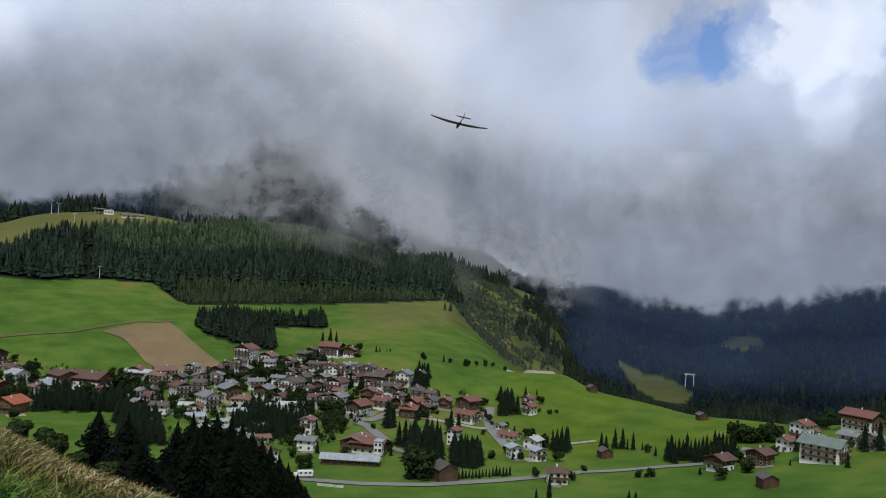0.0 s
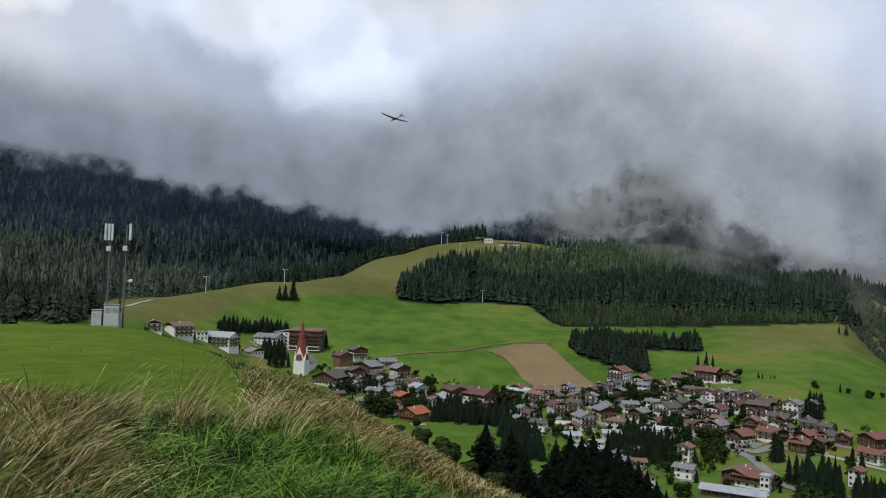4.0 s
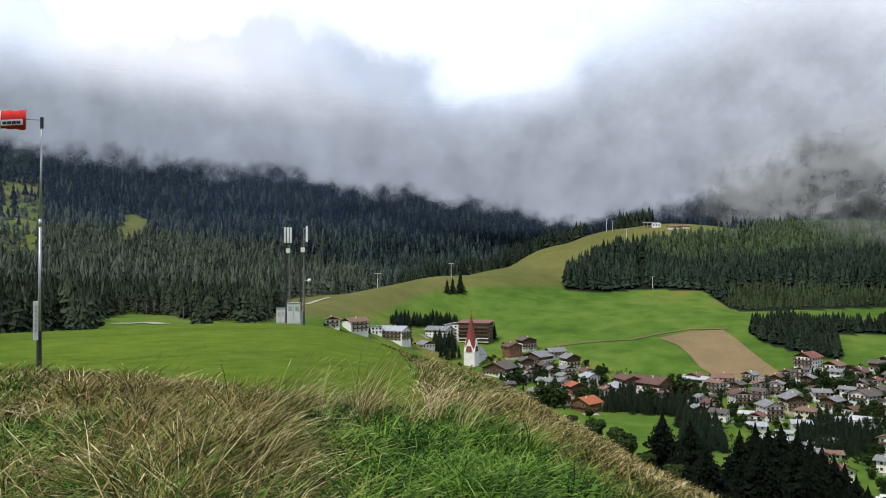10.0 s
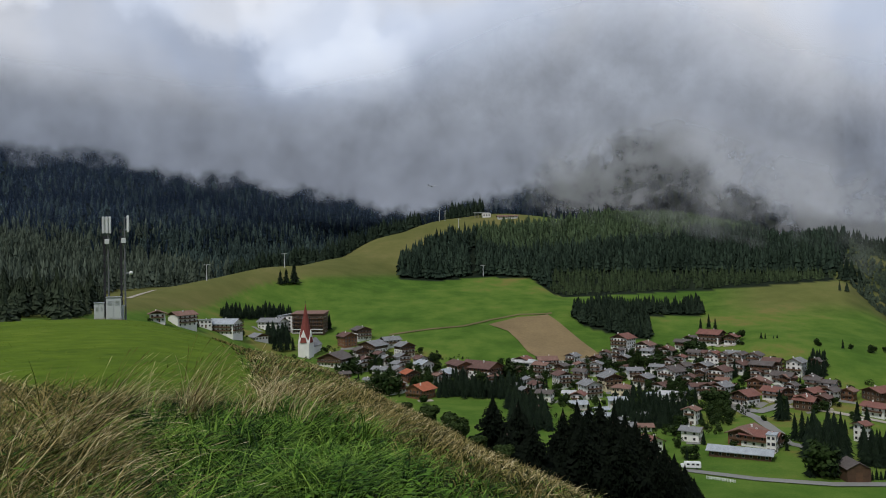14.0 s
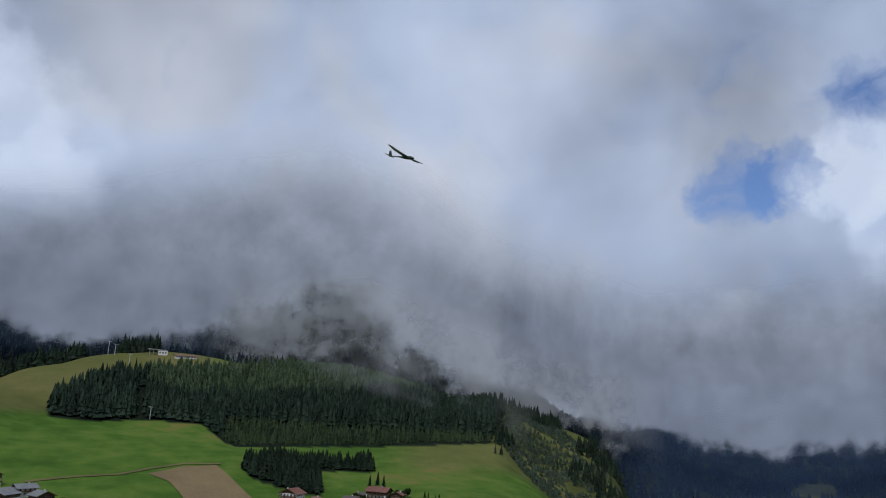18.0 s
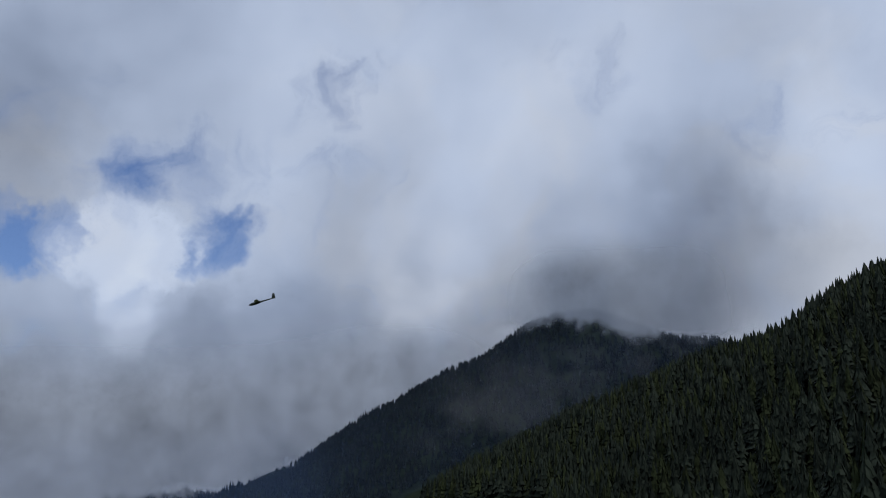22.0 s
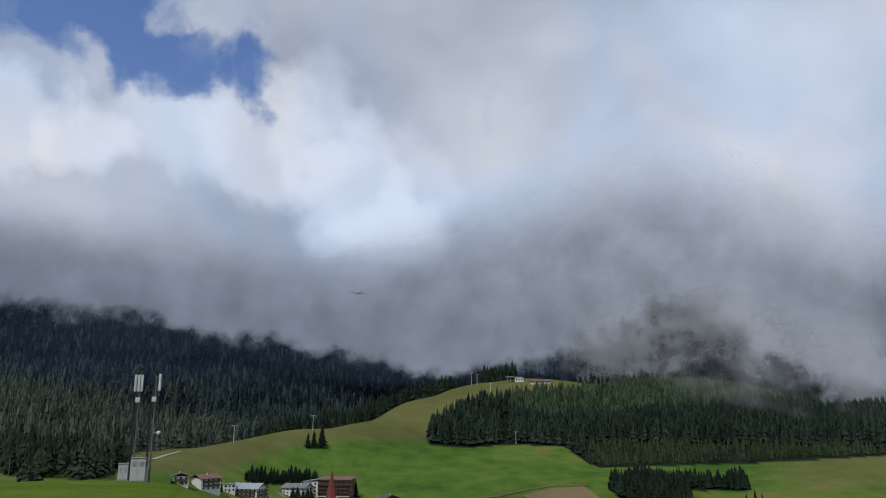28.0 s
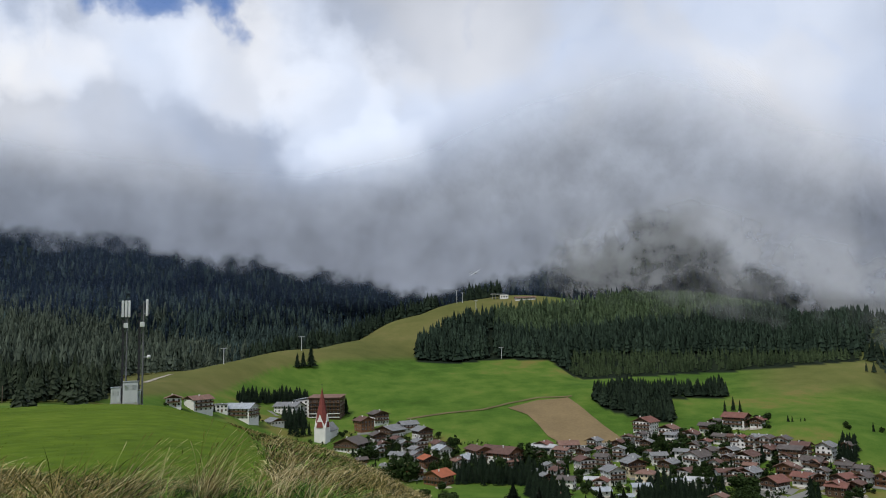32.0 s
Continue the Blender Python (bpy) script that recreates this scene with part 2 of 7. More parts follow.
EARTH = plain("mown_field", (0.19, 0.138, 0.066), 0.95, spread=0.38, scale=0.02, fine=0.5)
ASPHALT = plain("worn_asphalt", (0.20, 0.20, 0.185), 0.9, spread=0.18, scale=0.05, fine=0.8)
GRAVEL = plain("gravel", (0.33, 0.30, 0.25), 0.95, spread=0.2, scale=0.1, fine=2.0)


# ---- the land: one sheet from the camera's hill over the valley to the mountains ----
def glide(xs, ys, x):
    """Monotone cubic through the knots."""
    xs, ys, x = np.asarray(xs, float), np.asarray(ys, float), np.asarray(x, float)
    h, d = np.diff(xs), np.diff(ys) / np.diff(xs)
    g = np.zeros(len(xs))
    w1, w2 = 2 * h[1:] + h[:-1], h[1:] + 2 * h[:-1]
    same = d[:-1] * d[1:] > 0
    g[1:-1][same] = ((w1 + w2)[same]) / (w1[same] / d[:-1][same] + w2[same] / d[1:][same])
    i = np.clip(np.searchsorted(xs, x) - 1, 0, len(xs) - 2)
    t = np.clip((x - xs[i]) / h[i], 0, 1)
    return (ys[i] * (1 + 2 * t) * (1 - t) ** 2 + h[i] * g[i] * t * (1 - t) ** 2 + ys[i + 1] * t * t * (3 - 2 * t) + h[i] * g[i + 1] * t * t * (t - 1))


# each line of the land: heading, height angle from the eye, distance in metres
BROW = ((-180, -4, 60), (-60, -4, 60), (-38, -3.85, 60), (-31, -3.75, 64), (-25, -3.6, 68), (-20.5, -3.75, 72), (-18, -4.0, 70), (-13.5, -5.3, 58),
        (-10.7, -6.4, 48), (-7.6, -7.2, 42), (-3.6, -9.0, 36), (-1, -10.4, 33), (2.5, -12.1, 30), (5.4, -13.7, 28), (8.6, -15.1, 26), (11.7, -16.3, 24),
        (14.4, -17.6, 22), (20, -20, 20), (30, -23, 18), (60, -25, 16), (110, -20, 16), (150, -8, 40), (180, -4, 60))
SCARP = ((-180, -6, 150), (-38, -5.2, 130), (-25, -5, 140), (-18, -6, 140), (-13, -9.5, 130), (-7, -14, 110), (0, -19, 100), (10, -24, 90), (20, -25, 85),
         (40, -26, 80), (60, -26, 80), (110, -21, 75), (150, -9, 110), (180, -6, 150))
FOOT = ((-180, -5, 320), (-38, -4.5, 220), (-30, -4.2, 230), (-24, -4.6, 240), (-18, -7, 260), (-12, -12, 290), (0, -16, 300), (30, -16.2, 310), (48, -15.5, 300),
        (56, -14, 280), (64, -13, 270), (85, -14, 190), (110, -14, 125), (150, -8, 200), (180, -5, 320))
VILLAGE = ((-180, -4, 420), (-38, -4, 300), (-28, -3.8, 320), (-20, -4.6, 360), (-14, -7.5, 430), (-8, -9.6, 480), (0, -10.8, 480), (10, -10.5, 500), (20, -11, 480),
           (30, -11, 470), (40, -11.5, 450), (50, -11.3, 400), (56, -10.7, 390), (64, -9, 390), (85, -8, 320), (110, -5, 190), (150, -5, 300), (180, -4, 420))
UPPER = ((-180, -3, 520), (-38, -3, 450), (-28, -3.1, 460), (-20, -3.6, 500), (-14, -4.7, 600), (-8, -5.2, 690), (0, -6, 650), (10, -6.9, 620), (16, -6.4, 640),
         (20.6, -7.8, 580), (22.6, -6.9, 600), (26, -6.1, 620), (29, -6.2, 630), (34, -6.9, 640), (38.5, -6.8, 640), (41, -7.8, 600), (45, -8.35, 560),
         (48.6, -8.9, 520), (53, -8.9, 500), (58, -8.4, 480), (64, -7, 470), (85, -3, 430), (110, 1, 260), (150, -2, 420), (180, -3, 520))
MEADOW = ((-180, -1, 700), (-38, -2.0, 560), (-28, -2.4, 560), (-21, -2.9, 570), (-18, -2.75, 610), (-13.5, -3.1, 690), (-10.4, -2.7, 760), (-6, -2.6, 800), (0, -3, 800),
          (10, -3.3, 790), (20, -4.0, 780), (28, -4.3, 780), (32, -4.9, 780), (35, -6.9, 760), (38.5, -8.8, 740), (42, -10, 700), (48, -11, 680), (55, -11, 640),
          (64, -8, 600), (85, -1, 550), (110, 5, 335), (150, 1, 560), (180, -1, 700))
RIDGE = ((-180, 1, 900), (-38, -0.3, 820), (-30, -0.8, 800), (-24, -1.9, 720), (-21.7, -2.45, 660), (-18, -2.15, 700), (-13.5, -1.3, 790), (-9, -0.5, 880),
         (-5.5, -0.4, 930), (0, -1.3, 940), (10, -1.6, 930), (12, -2.9, 870), (20, -2.7, 890), (30, -1.95, 930), (32, -3.7, 900), (35, -6.3, 860), (38.5, -9, 820),
         (42, -11, 800), (55, -12, 760), (64, -8, 700), (85, 1, 660), (110, 9, 430), (150, 4, 700), (180, 1, 900))
CREST = ((-180, 4, 1250), (-38, 2.2, 1200), (-28, 1.6, 1180), (-23, -1.0, 900), (-18, -1.6, 900), (-13.5, -1.7, 950), (-9, -0.9, 1000), (-5.5, -0.15, 1060),
         (-3.4, 0.55, 1110), (-1.4, 1.45, 1160), (1.9, 2.5, 1220), (4.8, 2.85, 1260), (8, 3.0, 1300), (13, 2.4, 1330), (18.5, 2.2, 1330), (24, 1.0, 1300),
         (27, 0.0, 1280), (30.3, 0.6, 1300), (33.7, -0.2, 1280), (36.6, -1.4, 1250), (38.3, -3.4, 1200), (39.2, -6, 1100), (42, -9, 1050), (48, -10.5, 1000),
         (55, -11, 950), (64, -7, 850), (80, 1.5, 900), (90, 6, 800))
CREST_EAST = ((97, 8.4, 760), (101, 9.2, 720), (104, 10.8, 700), (110, 13.4, 660), (115, 15.6, 640), (130, 20, 600), (150, 10, 900), (180, 4, 1250))
SADDLE = ((-180, 4, 1500), (-38, 3.6, 1450), (-28, 3.0, 1450), (-21, 0.2, 1250), (-13.5, -0.4, 1200), (-9, -0.3, 1250), (-3, 0, 1350), (2, 1.2, 1450), (8, 2.2, 1500),
          (13, 2.2, 1500), (18, 2, 1500), (24, 0.5, 1500), (27, -1, 1450), (30, -0.6, 1450), (34, -2, 1450), (38, -6, 1400), (42, -8, 1350), (48, -8.5, 1350),
          (55, -8.5, 1350), (60, -7, 1300), (64, -5, 1200), (80, 2, 1200), (90, 5, 1100), (97, 7.5, 1000), (104, 9, 900), (115, 13, 850), (130, 17, 800), (180, 4, 1500))
PEAKS = ((-180, 9, 2400), (-60, 9.5, 2200), (-38, 9.8, 2000), (-28, 9.2, 2050), (-20, 8.3, 2100), (-10, 6.9, 2100), (0, 6.2, 2200), (6, 7.4, 2200), (11, 9.2, 2200), (16, 10.0, 2100),
         (21, 8.8, 2100), (26, 5.2, 2100), (31, 2.6, 2200), (36, -0.4, 2300), (40.2, -0.4, 2600), (42.4, -1.4, 2600), (45, -2.2, 2600), (48.4, -1.7, 2900),
         (51, -0.8, 3200), (55.6, 0.6, 3400), (59.2, 0.2, 3200), (61.8, 0.2, 2200))
PEAKS_EAST = ((66.4, 1.9, 2000), (70.4, 4.2, 1900), (75.6, 7.1, 1800), (80.6, 9.5, 1700), (85.9, 12.5, 1600), (88, 12.6, 1600), (91, 11.5, 1600), (96, 9.8, 1600),
              (104, 8, 1600), (120, 10, 1500), (180, 9, 2400))
BEYOND = ((-180, 2, 4600), (-38, 2, 4500), (20, 1, 4500), (55, -3, 4600), (90, 3, 4500), (180, 2, 4600))
LINES = (BROW, SCARP, FOOT, VILLAGE, UPPER, MEADOW, RIDGE, CREST + CREST_EAST, SADDLE, PEAKS + PEAKS_EAST, BEYOND)

AZ = np.concatenate([np.arange(-180, -58, 4.0), np.arange(-58, 124, 0.3), np.arange(124, 180, 4.0), [180.0]])
RR = np.concatenate([[0.0], np.geomspace(0.6, 100, 78), np.arange(104, 420, 5.0), np.arange(420, 1420, 9.0), np.geomspace(1440, 4900, 60)])
knots = []
for line in LINES:
    az, el, r = np.array(line).T
    e, d = glide(az, el, AZ), glide(az, r, AZ)
    knots.append((d, EYE + d * np.tan(np.radians(e))))
HEIGHT = np.zeros((len(AZ), len(RR)))
for i in range(len(AZ)):
    HEIGHT[i] = glide([0] + [k[0][i] for k in knots] + [5000], [0] + [k[1][i] for k in knots] + [0], RR)


def rolling(x, y, size):
    """Gentle uneven ground."""
    a = np.sin(x / size + 1.3 * np.sin(y / size * 0.7)) * np.cos(y / size * 1.1 + 0.9 * np.sin(x / size * 0.8))
    return a + 0.5 * np.sin(x / size * 2.3 + 2) * np.sin(y / size * 2.1 + 1)


GX, GY = RR[None, :] * np.sin(np.radians(AZ))[:, None], RR[None, :] * np.cos(np.radians(AZ))[:, None]
HEIGHT += rolling(GX, GY, 7) * np.interp(RR, [0, 4, 20, 60, 200], [0, 0.03, 0.10, 0.06, 0.0])[None, :]
HEIGHT += rolling(GX, GY, 60) * np.interp(RR, [100, 300, 900, 1500, 3000], [0, 0.5, 1.2, 8, 18])[None, :]
ANGLE = np.degrees(np.arctan2(HEIGHT - EYE, np.maximum(RR, 0.01)[None, :]))


def ground(x, y):
    x, y = np.asarray(x, float), np.asarray(y, float)
    az, r = np.degrees(np.arctan2(x, y)), np.hypot(x, y)
    i = np.clip(np.searchsorted(AZ, az) - 1, 0, len(AZ) - 2)
    j = np.clip(np.searchsorted(RR, r) - 1, 0, len(RR) - 2)
    u, v = (az - AZ[i]) / (AZ[i + 1] - AZ[i]), (r - RR[j]) / (RR[j + 1] - RR[j])
    return (HEIGHT[i, j] * (1 - u) + HEIGHT[i + 1, j] * u) * (1 - v) + (HEIGHT[i, j + 1] * (1 - u) + HEIGHT[i + 1, j + 1] * u) * v


def spot(az, el, near=150.0, far=4000.0):
    """Where the land first reaches that height angle beyond a distance: x, y, z, distance."""
    i = int(np.clip(np.searchsorted(AZ, az) - 1, 0, len(AZ) - 2))
    u = (az - AZ[i]) / (AZ[i + 1] - AZ[i])
    line = ANGLE[i] * (1 - u) + ANGLE[i + 1] * u
    ok = np.where((RR >= near) & (line >= el))[0]
    j = ok[0] if len(ok) else int(np.argmax(np.where((RR >= near) & (RR <= far), line, -90)))
    r = RR[j]
    if len(ok) and RR[j - 1] >= near:
        r = RR[j - 1] + (RR[j] - RR[j - 1]) * (el - line[j - 1]) / max(line[j] - line[j - 1], 1e-6)
    a = radians(az)
    x, y = r * math.sin(a), r * math.cos(a)
    return x, y, float(ground(x, y)), r


def inside(poly, az, el):
    """Which points lie in a closed outline."""
    hit = np.zeros(len(az), bool)
    for (x0, y0), (x1, y1) in zip(poly, poly[1:] + poly[:1]):
        hit ^= ((y0 > el) != (y1 > el)) & (az < (x1 - x0) * (el - y0) / ((y1 - y0) or 1e-9) + x0)
    return hit


def mesh_object(name, verts, faces, mat, smooth=False, attributes=()):
    me = bpy.data.meshes.new(name)
    verts, faces = np.asarray(verts, np.float32), np.asarray(faces, np.int32)
    n, k = faces.shape
    me.vertices.add(len(verts))
    me.vertices.foreach_set("co", verts.ravel())
    me.loops.add(n * k)
    me.loops.foreach_set("vertex_index", faces.ravel())
    me.polygons.add(n)
    me.polygons.foreach_set("loop_start", np.arange(0, n * k, k, dtype=np.int32))
    me.polygons.foreach_set("loop_total", np.full(n, k, np.int32))
    if smooth:
        me.polygons.foreach_set("use_smooth", np.ones(n, bool))
    for key, kind, field, values in attributes:
        me.attributes.new(key, kind, "POINT").data.foreach_set(field, np.asarray(values, np.float32).ravel())
    me.update()
    me.validate()
    me.materials.append(mat)
    return new(name, me)


def grid_faces(n, m):
    a = (np.arange(n - 1)[:, None] * m + np.arange(m - 1)[None, :]).ravel()
    return np.stack([a, a + m, a + m + 1, a + 1], 1)


def soft(x, lo, hi):
    t = np.clip((x - lo) / (hi - lo), 0, 1)
    return t * t * (3 - 2 * t)


# outlines of the wood on the hill and of the grove in the meadow: heading and height angle
HILL_WOOD = [(0.1, -1.45), (0.2, -0.75), (1.9, 0.35), (3.6, 1.0), (5.2, 1.25), (8.1, 1.8), (12, 2.1), (18.5, 2.6), (24, 1.5), (27, 0.6), (30.5, 0.3), (29.7, -1.85),
             (22, -2.5), (12, -2.95), (11.2, -2.7), (9.7, -1.6), (6, -1.4), (3, -1.65)]
SMALL_WOOD = [(12.4, -4.35), (14.5, -3.9), (17.2, -4.1), (21.3, -3.9), (21.5, -4.3), (17.7, -4.3), (18.0, -6.0), (16.6, -5.9), (14.9, -5.5), (13.2, -4.9)]
CLEARING = [(42.3, -5.34), (44.3, -6.28), (46.3, -6.51), (47.9, -7.44), (46.9, -8.15), (45.2, -8.00), (43.9, -7.41), (43.1, -6.38)]
FAR_CLEARING = [(49.0, -4.21), (50.2, -3.27), (51.8, -3.23), (52.4, -3.85), (50.6, -4.23)]
SCRUB = [(30.1, -1.64), (31.8, -3.60), (34.0, -5.72), (36.0, -6.60), (38.5, -6.44), (38.8, -5.02), (37.1, -2.70), (34.5, -0.80), (32.9, 0.35), (30.0, 0.61)]


def land():
    az, r = np.repeat(AZ, len(RR)), np.tile(RR, len(AZ))
    el = ANGLE.ravel()
    wob = rolling(GX, GY, 25).ravel()
    piste = soft(el, -1.6, -1.0) * soft(az, -24, -20) * soft(-az, -12, -9) * soft(r, 400, 500)
    edge = np.interp(az, (-21, -13.5, -10.4, -6.7, -3.5, 0.5, 1), (-3.4, -3.2, -1.9, -1.2, -1.0, -1.3, -1.3))
    piste = np.maximum(piste, soft(el + 0.05 * wob, edge - 0.08, edge + 0.08) * soft(az, -30, -24) * soft(-az, -1.5, -0.5) * soft(r, 330, 480))
    piste = np.maximum(piste, 0.85 * soft(el + 0.1 * wob, -4.6, -3.2) * soft(az, 21, 26) * soft(-az, -36, -31) * soft(r, 600, 700))
    piste = np.maximum(piste, soft(-az, 34.5, 36) * soft(r, 700, 900))
    piste = np.maximum(piste, 0.8 * soft(az, 29.5, 31) * soft(-az, -40, -38.5) * soft(r, 800, 900))
    rim = np.interp(az, (-60, -38, -28, -22, -16, -9.8), (20, 18, 14, 11.5, 11, 11))
    far_rim = np.interp(az, (-14, -13.3, -12.3, -11.5, -10.4, -9.8), (200, 62, 38, 28, 19, 11))
    rough = soft(-r + 0.9 * wob, -rim - 0.8, -rim + 0.8) + soft((r + 1.5 * wob) / far_rim, 0.88, 1.12) * soft(-r, -170, -90)
    rough = np.clip(rough, 0, 1)
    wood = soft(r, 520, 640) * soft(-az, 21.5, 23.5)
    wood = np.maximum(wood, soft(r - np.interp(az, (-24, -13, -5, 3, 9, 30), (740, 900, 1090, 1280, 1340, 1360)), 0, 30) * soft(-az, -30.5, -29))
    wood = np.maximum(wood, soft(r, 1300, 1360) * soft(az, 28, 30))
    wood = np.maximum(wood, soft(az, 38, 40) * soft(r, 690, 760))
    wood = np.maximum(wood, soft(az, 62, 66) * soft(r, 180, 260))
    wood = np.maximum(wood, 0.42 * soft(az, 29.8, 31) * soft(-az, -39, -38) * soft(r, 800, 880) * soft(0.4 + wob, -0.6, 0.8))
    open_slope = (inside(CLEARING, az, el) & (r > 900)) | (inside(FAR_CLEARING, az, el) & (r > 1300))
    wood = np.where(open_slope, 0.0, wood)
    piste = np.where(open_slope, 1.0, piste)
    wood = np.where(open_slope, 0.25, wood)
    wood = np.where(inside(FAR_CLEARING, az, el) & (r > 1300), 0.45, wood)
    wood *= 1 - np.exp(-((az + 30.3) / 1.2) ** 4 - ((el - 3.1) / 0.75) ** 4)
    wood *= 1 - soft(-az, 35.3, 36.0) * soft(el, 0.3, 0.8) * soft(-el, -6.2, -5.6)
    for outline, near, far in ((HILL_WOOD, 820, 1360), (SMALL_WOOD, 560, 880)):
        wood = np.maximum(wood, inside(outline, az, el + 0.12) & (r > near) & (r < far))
    lawn_and_sun = soft(-r, -110, -75) * (1 - rough)
    # sun patch on the meadow right of the village, painted in the lawn's colours
    lawn_and_sun = np.maximum(lawn_and_sun, 0.75 * soft(az, 30, 36) * soft(r, 380, 440) * soft(-r, -720, -640) * soft(1.0 + wob, 0.0, 1.2))
    glade = np.exp(-((az + 30.3) / 1.3) ** 4 - ((el - 2.8) / 1.1) ** 4) * (r > 700)
    piste = np.maximum(piste, 0.9 * glade) - 0.4 * soft(-az, 34.5, 36) * soft(r, 700, 900)
    wood *= 1 - glade
    piste = np.clip(piste, 0, 1)
    zone = np.stack([piste, rough, wood, lawn_and_sun], 1)
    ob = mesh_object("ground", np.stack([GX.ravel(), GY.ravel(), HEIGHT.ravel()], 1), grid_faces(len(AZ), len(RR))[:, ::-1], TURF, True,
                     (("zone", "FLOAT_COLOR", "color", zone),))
    tagged(ob, "green alpine meadows rising from a valley to wooded mountains", "ground", kind="structure")


land()


def ribbon(name, path, width, mat, lift=0.25, label="", kind="structure", near=150.0):
    """A road, path or track laid over the land along headings and height angles."""
    pts = [Vector(spot(az, el, near)[:2]) for az, el in path]
    fine_pts = []
    for a, b in zip(pts, pts[1:]):
        n = max(2, int((b - a).length / 8))
        fine_pts += [a.lerp(b, k / n) for k in range(n)]
    fine_pts.append(pts[-1])
    verts = []
    for k, p in enumerate(fine_pts):
        d = (fine_pts[min(k + 1, len(fine_pts) - 1)] - fine_pts[max(k - 1, 0)]).normalized()
        side = Vector((-d.y, d.x)) * width / 2
        for s in (-1, -0.33, 0.33, 1):
            q = p + side * s
            verts.append((q.x, q.y, float(ground(q.x, q.y)) + lift))
    ob = mesh_object(name, verts, grid_faces(len(fine_pts), 4), mat, True)
    return tagged(ob, label, "road", kind=kind)


def patch(name, outline, mat, lift, label, step=6.0):
    """A field with its own surface, laid over the land inside an outline of headings and height angles."""
    pts = [spot(*p)[:2] for p in outline]
    bm = bmesh.new()
    f = bm.faces.new([bm.verts.new((x, y, 0)) for x, y in pts])
    bmesh.ops.triangulate(bm, faces=[f])
    for _ in range(5):
        long_edges = [e for e in bm.edges if e.calc_length() > step * 2]
        if not long_edges:
            break
        bmesh.ops.subdivide_edges(bm, edges=long_edges, cuts=1)
        bmesh.ops.triangulate(bm, faces=bm.faces)
    bmesh.ops.recalc_face_normals(bm, faces=bm.faces)
    for v in bm.verts:
        v.co.z = float(ground(v.co.x, v.co.y)) + lift
    me = bpy.data.meshes.new(name)
    bm.to_mesh(me)
    bm.free()
    for p in me.polygons:
        p.use_smooth = True
    me.materials.append(mat)
    return tagged(new(name, me), label, "field", kind="structure")


patch("field", ((6.5, -4.97), (8.6, -4.48), (10.8, -4.3), (12.9, -5.98), (14.5, -7.2), (12.4, -7.6), (10.4, -7.6), (9.3, -6.95), (8.6, -6.1), (7.9, -5.45)), EARTH, 0.5,
      "brown freshly mown field between green meadows")


# ---- woods ----
def conifer_form(seed, tiers=5, sides=5, slim=0.17):
    """A spruce one metre high, as whorls of drooping boughs: vertices and triangles."""
    rnd = random.Random(seed)
    v, f, last = [], [], None
    for k in range(tiers):
        u = k / tiers
        low, top = 0.10 + 0.80 * u, min(1.0, 0.10 + 0.80 * (k + 1) / tiers + 0.17)
        rad = slim * ((1 - u) ** 0.85 * rnd.uniform(0.85, 1.12) + 0.06)
        apex = len(v)
        v.append((rnd.uniform(-0.012, 0.012), rnd.uniform(-0.012, 0.012), top))
        turn = rnd.uniform(0, 6.28)
        for s in range(sides):
            a, wide = turn + 2 * math.pi * s / sides + rnd.uniform(-0.2, 0.2), math.pi / sides * rnd.uniform(0.85, 1.25)
            for e in (-1, 1):
                q = rad * rnd.uniform(0.72, 1.22)
                v.append((q * math.cos(a + e * wide), q * math.sin(a + e * wide), low + rnd.uniform(-0.06, 0.05)))
            f.append((apex, len(v) - 2, len(v) - 1))
        if last is not None:
            f.append((last, apex, apex + 1))
        last = apex
    return np.array(v), np.array(f)


FORMS = [conifer_form(s, 5, 5, 0.16 + 0.025 * (s % 3)) for s in range(7)]
BUSH_FORMS = [conifer_form(s + 60, 3, 5, 0.46) for s in range(4)]
FORMS_NEAR = [conifer_form(s + 80, 18, 9, 0.15 + 0.02 * (s % 3)) for s in range(7)]
FORMS_EDGE = [conifer_form(s + 100, 9, 6, 0.17 + 0.025 * (s % 3)) for s in range(7)]
FORMS_FAR = [conifer_form(s + 20, 3, 4, 0.19 + 0.02 * (s % 2)) for s in range(5)]


def forest(name, x, y, tall, mat, label, seed, templates=FORMS):
    """Very many conifers as one mass."""
    rnd = np.random.RandomState(seed)
    z = ground(x, y)
    kind = rnd.randint(0, len(templates), len(x))
    allv, allf, base = [], [], 0
    for k, (tv, tf) in enumerate(templates):
        idx = np.where(kind == k)[0]
        if not len(idx):
            continue
        h = tall[idx] * rnd.uniform(0.72, 1.2, len(idx))
        w = h * rnd.uniform(0.85, 1.2, len(idx))
        a = rnd.uniform(0, 6.28, len(idx))
        c, s = np.cos(a)[:, None], np.sin(a)[:, None]
        px = (tv[:, 0] * c - tv[:, 1] * s) * w[:, None] + x[idx][:, None]
        py = (tv[:, 0] * s + tv[:, 1] * c) * w[:, None] + y[idx][:, None]
        pz = tv[:, 2] * h[:, None] + z[idx][:, None] - 0.3
        allv.append(np.stack([px, py, pz], -1).reshape(-1, 3))
        allf.append((tf[None] + (np.arange(len(idx)) * len(tv))[:, None, None]).reshape(-1, 3) + base)
        base += len(idx) * len(tv)
    ob = mesh_object(name, np.concatenate(allv), np.concatenate(allf), mat)
    return tagged(ob, label, "forest", kind="stuff")


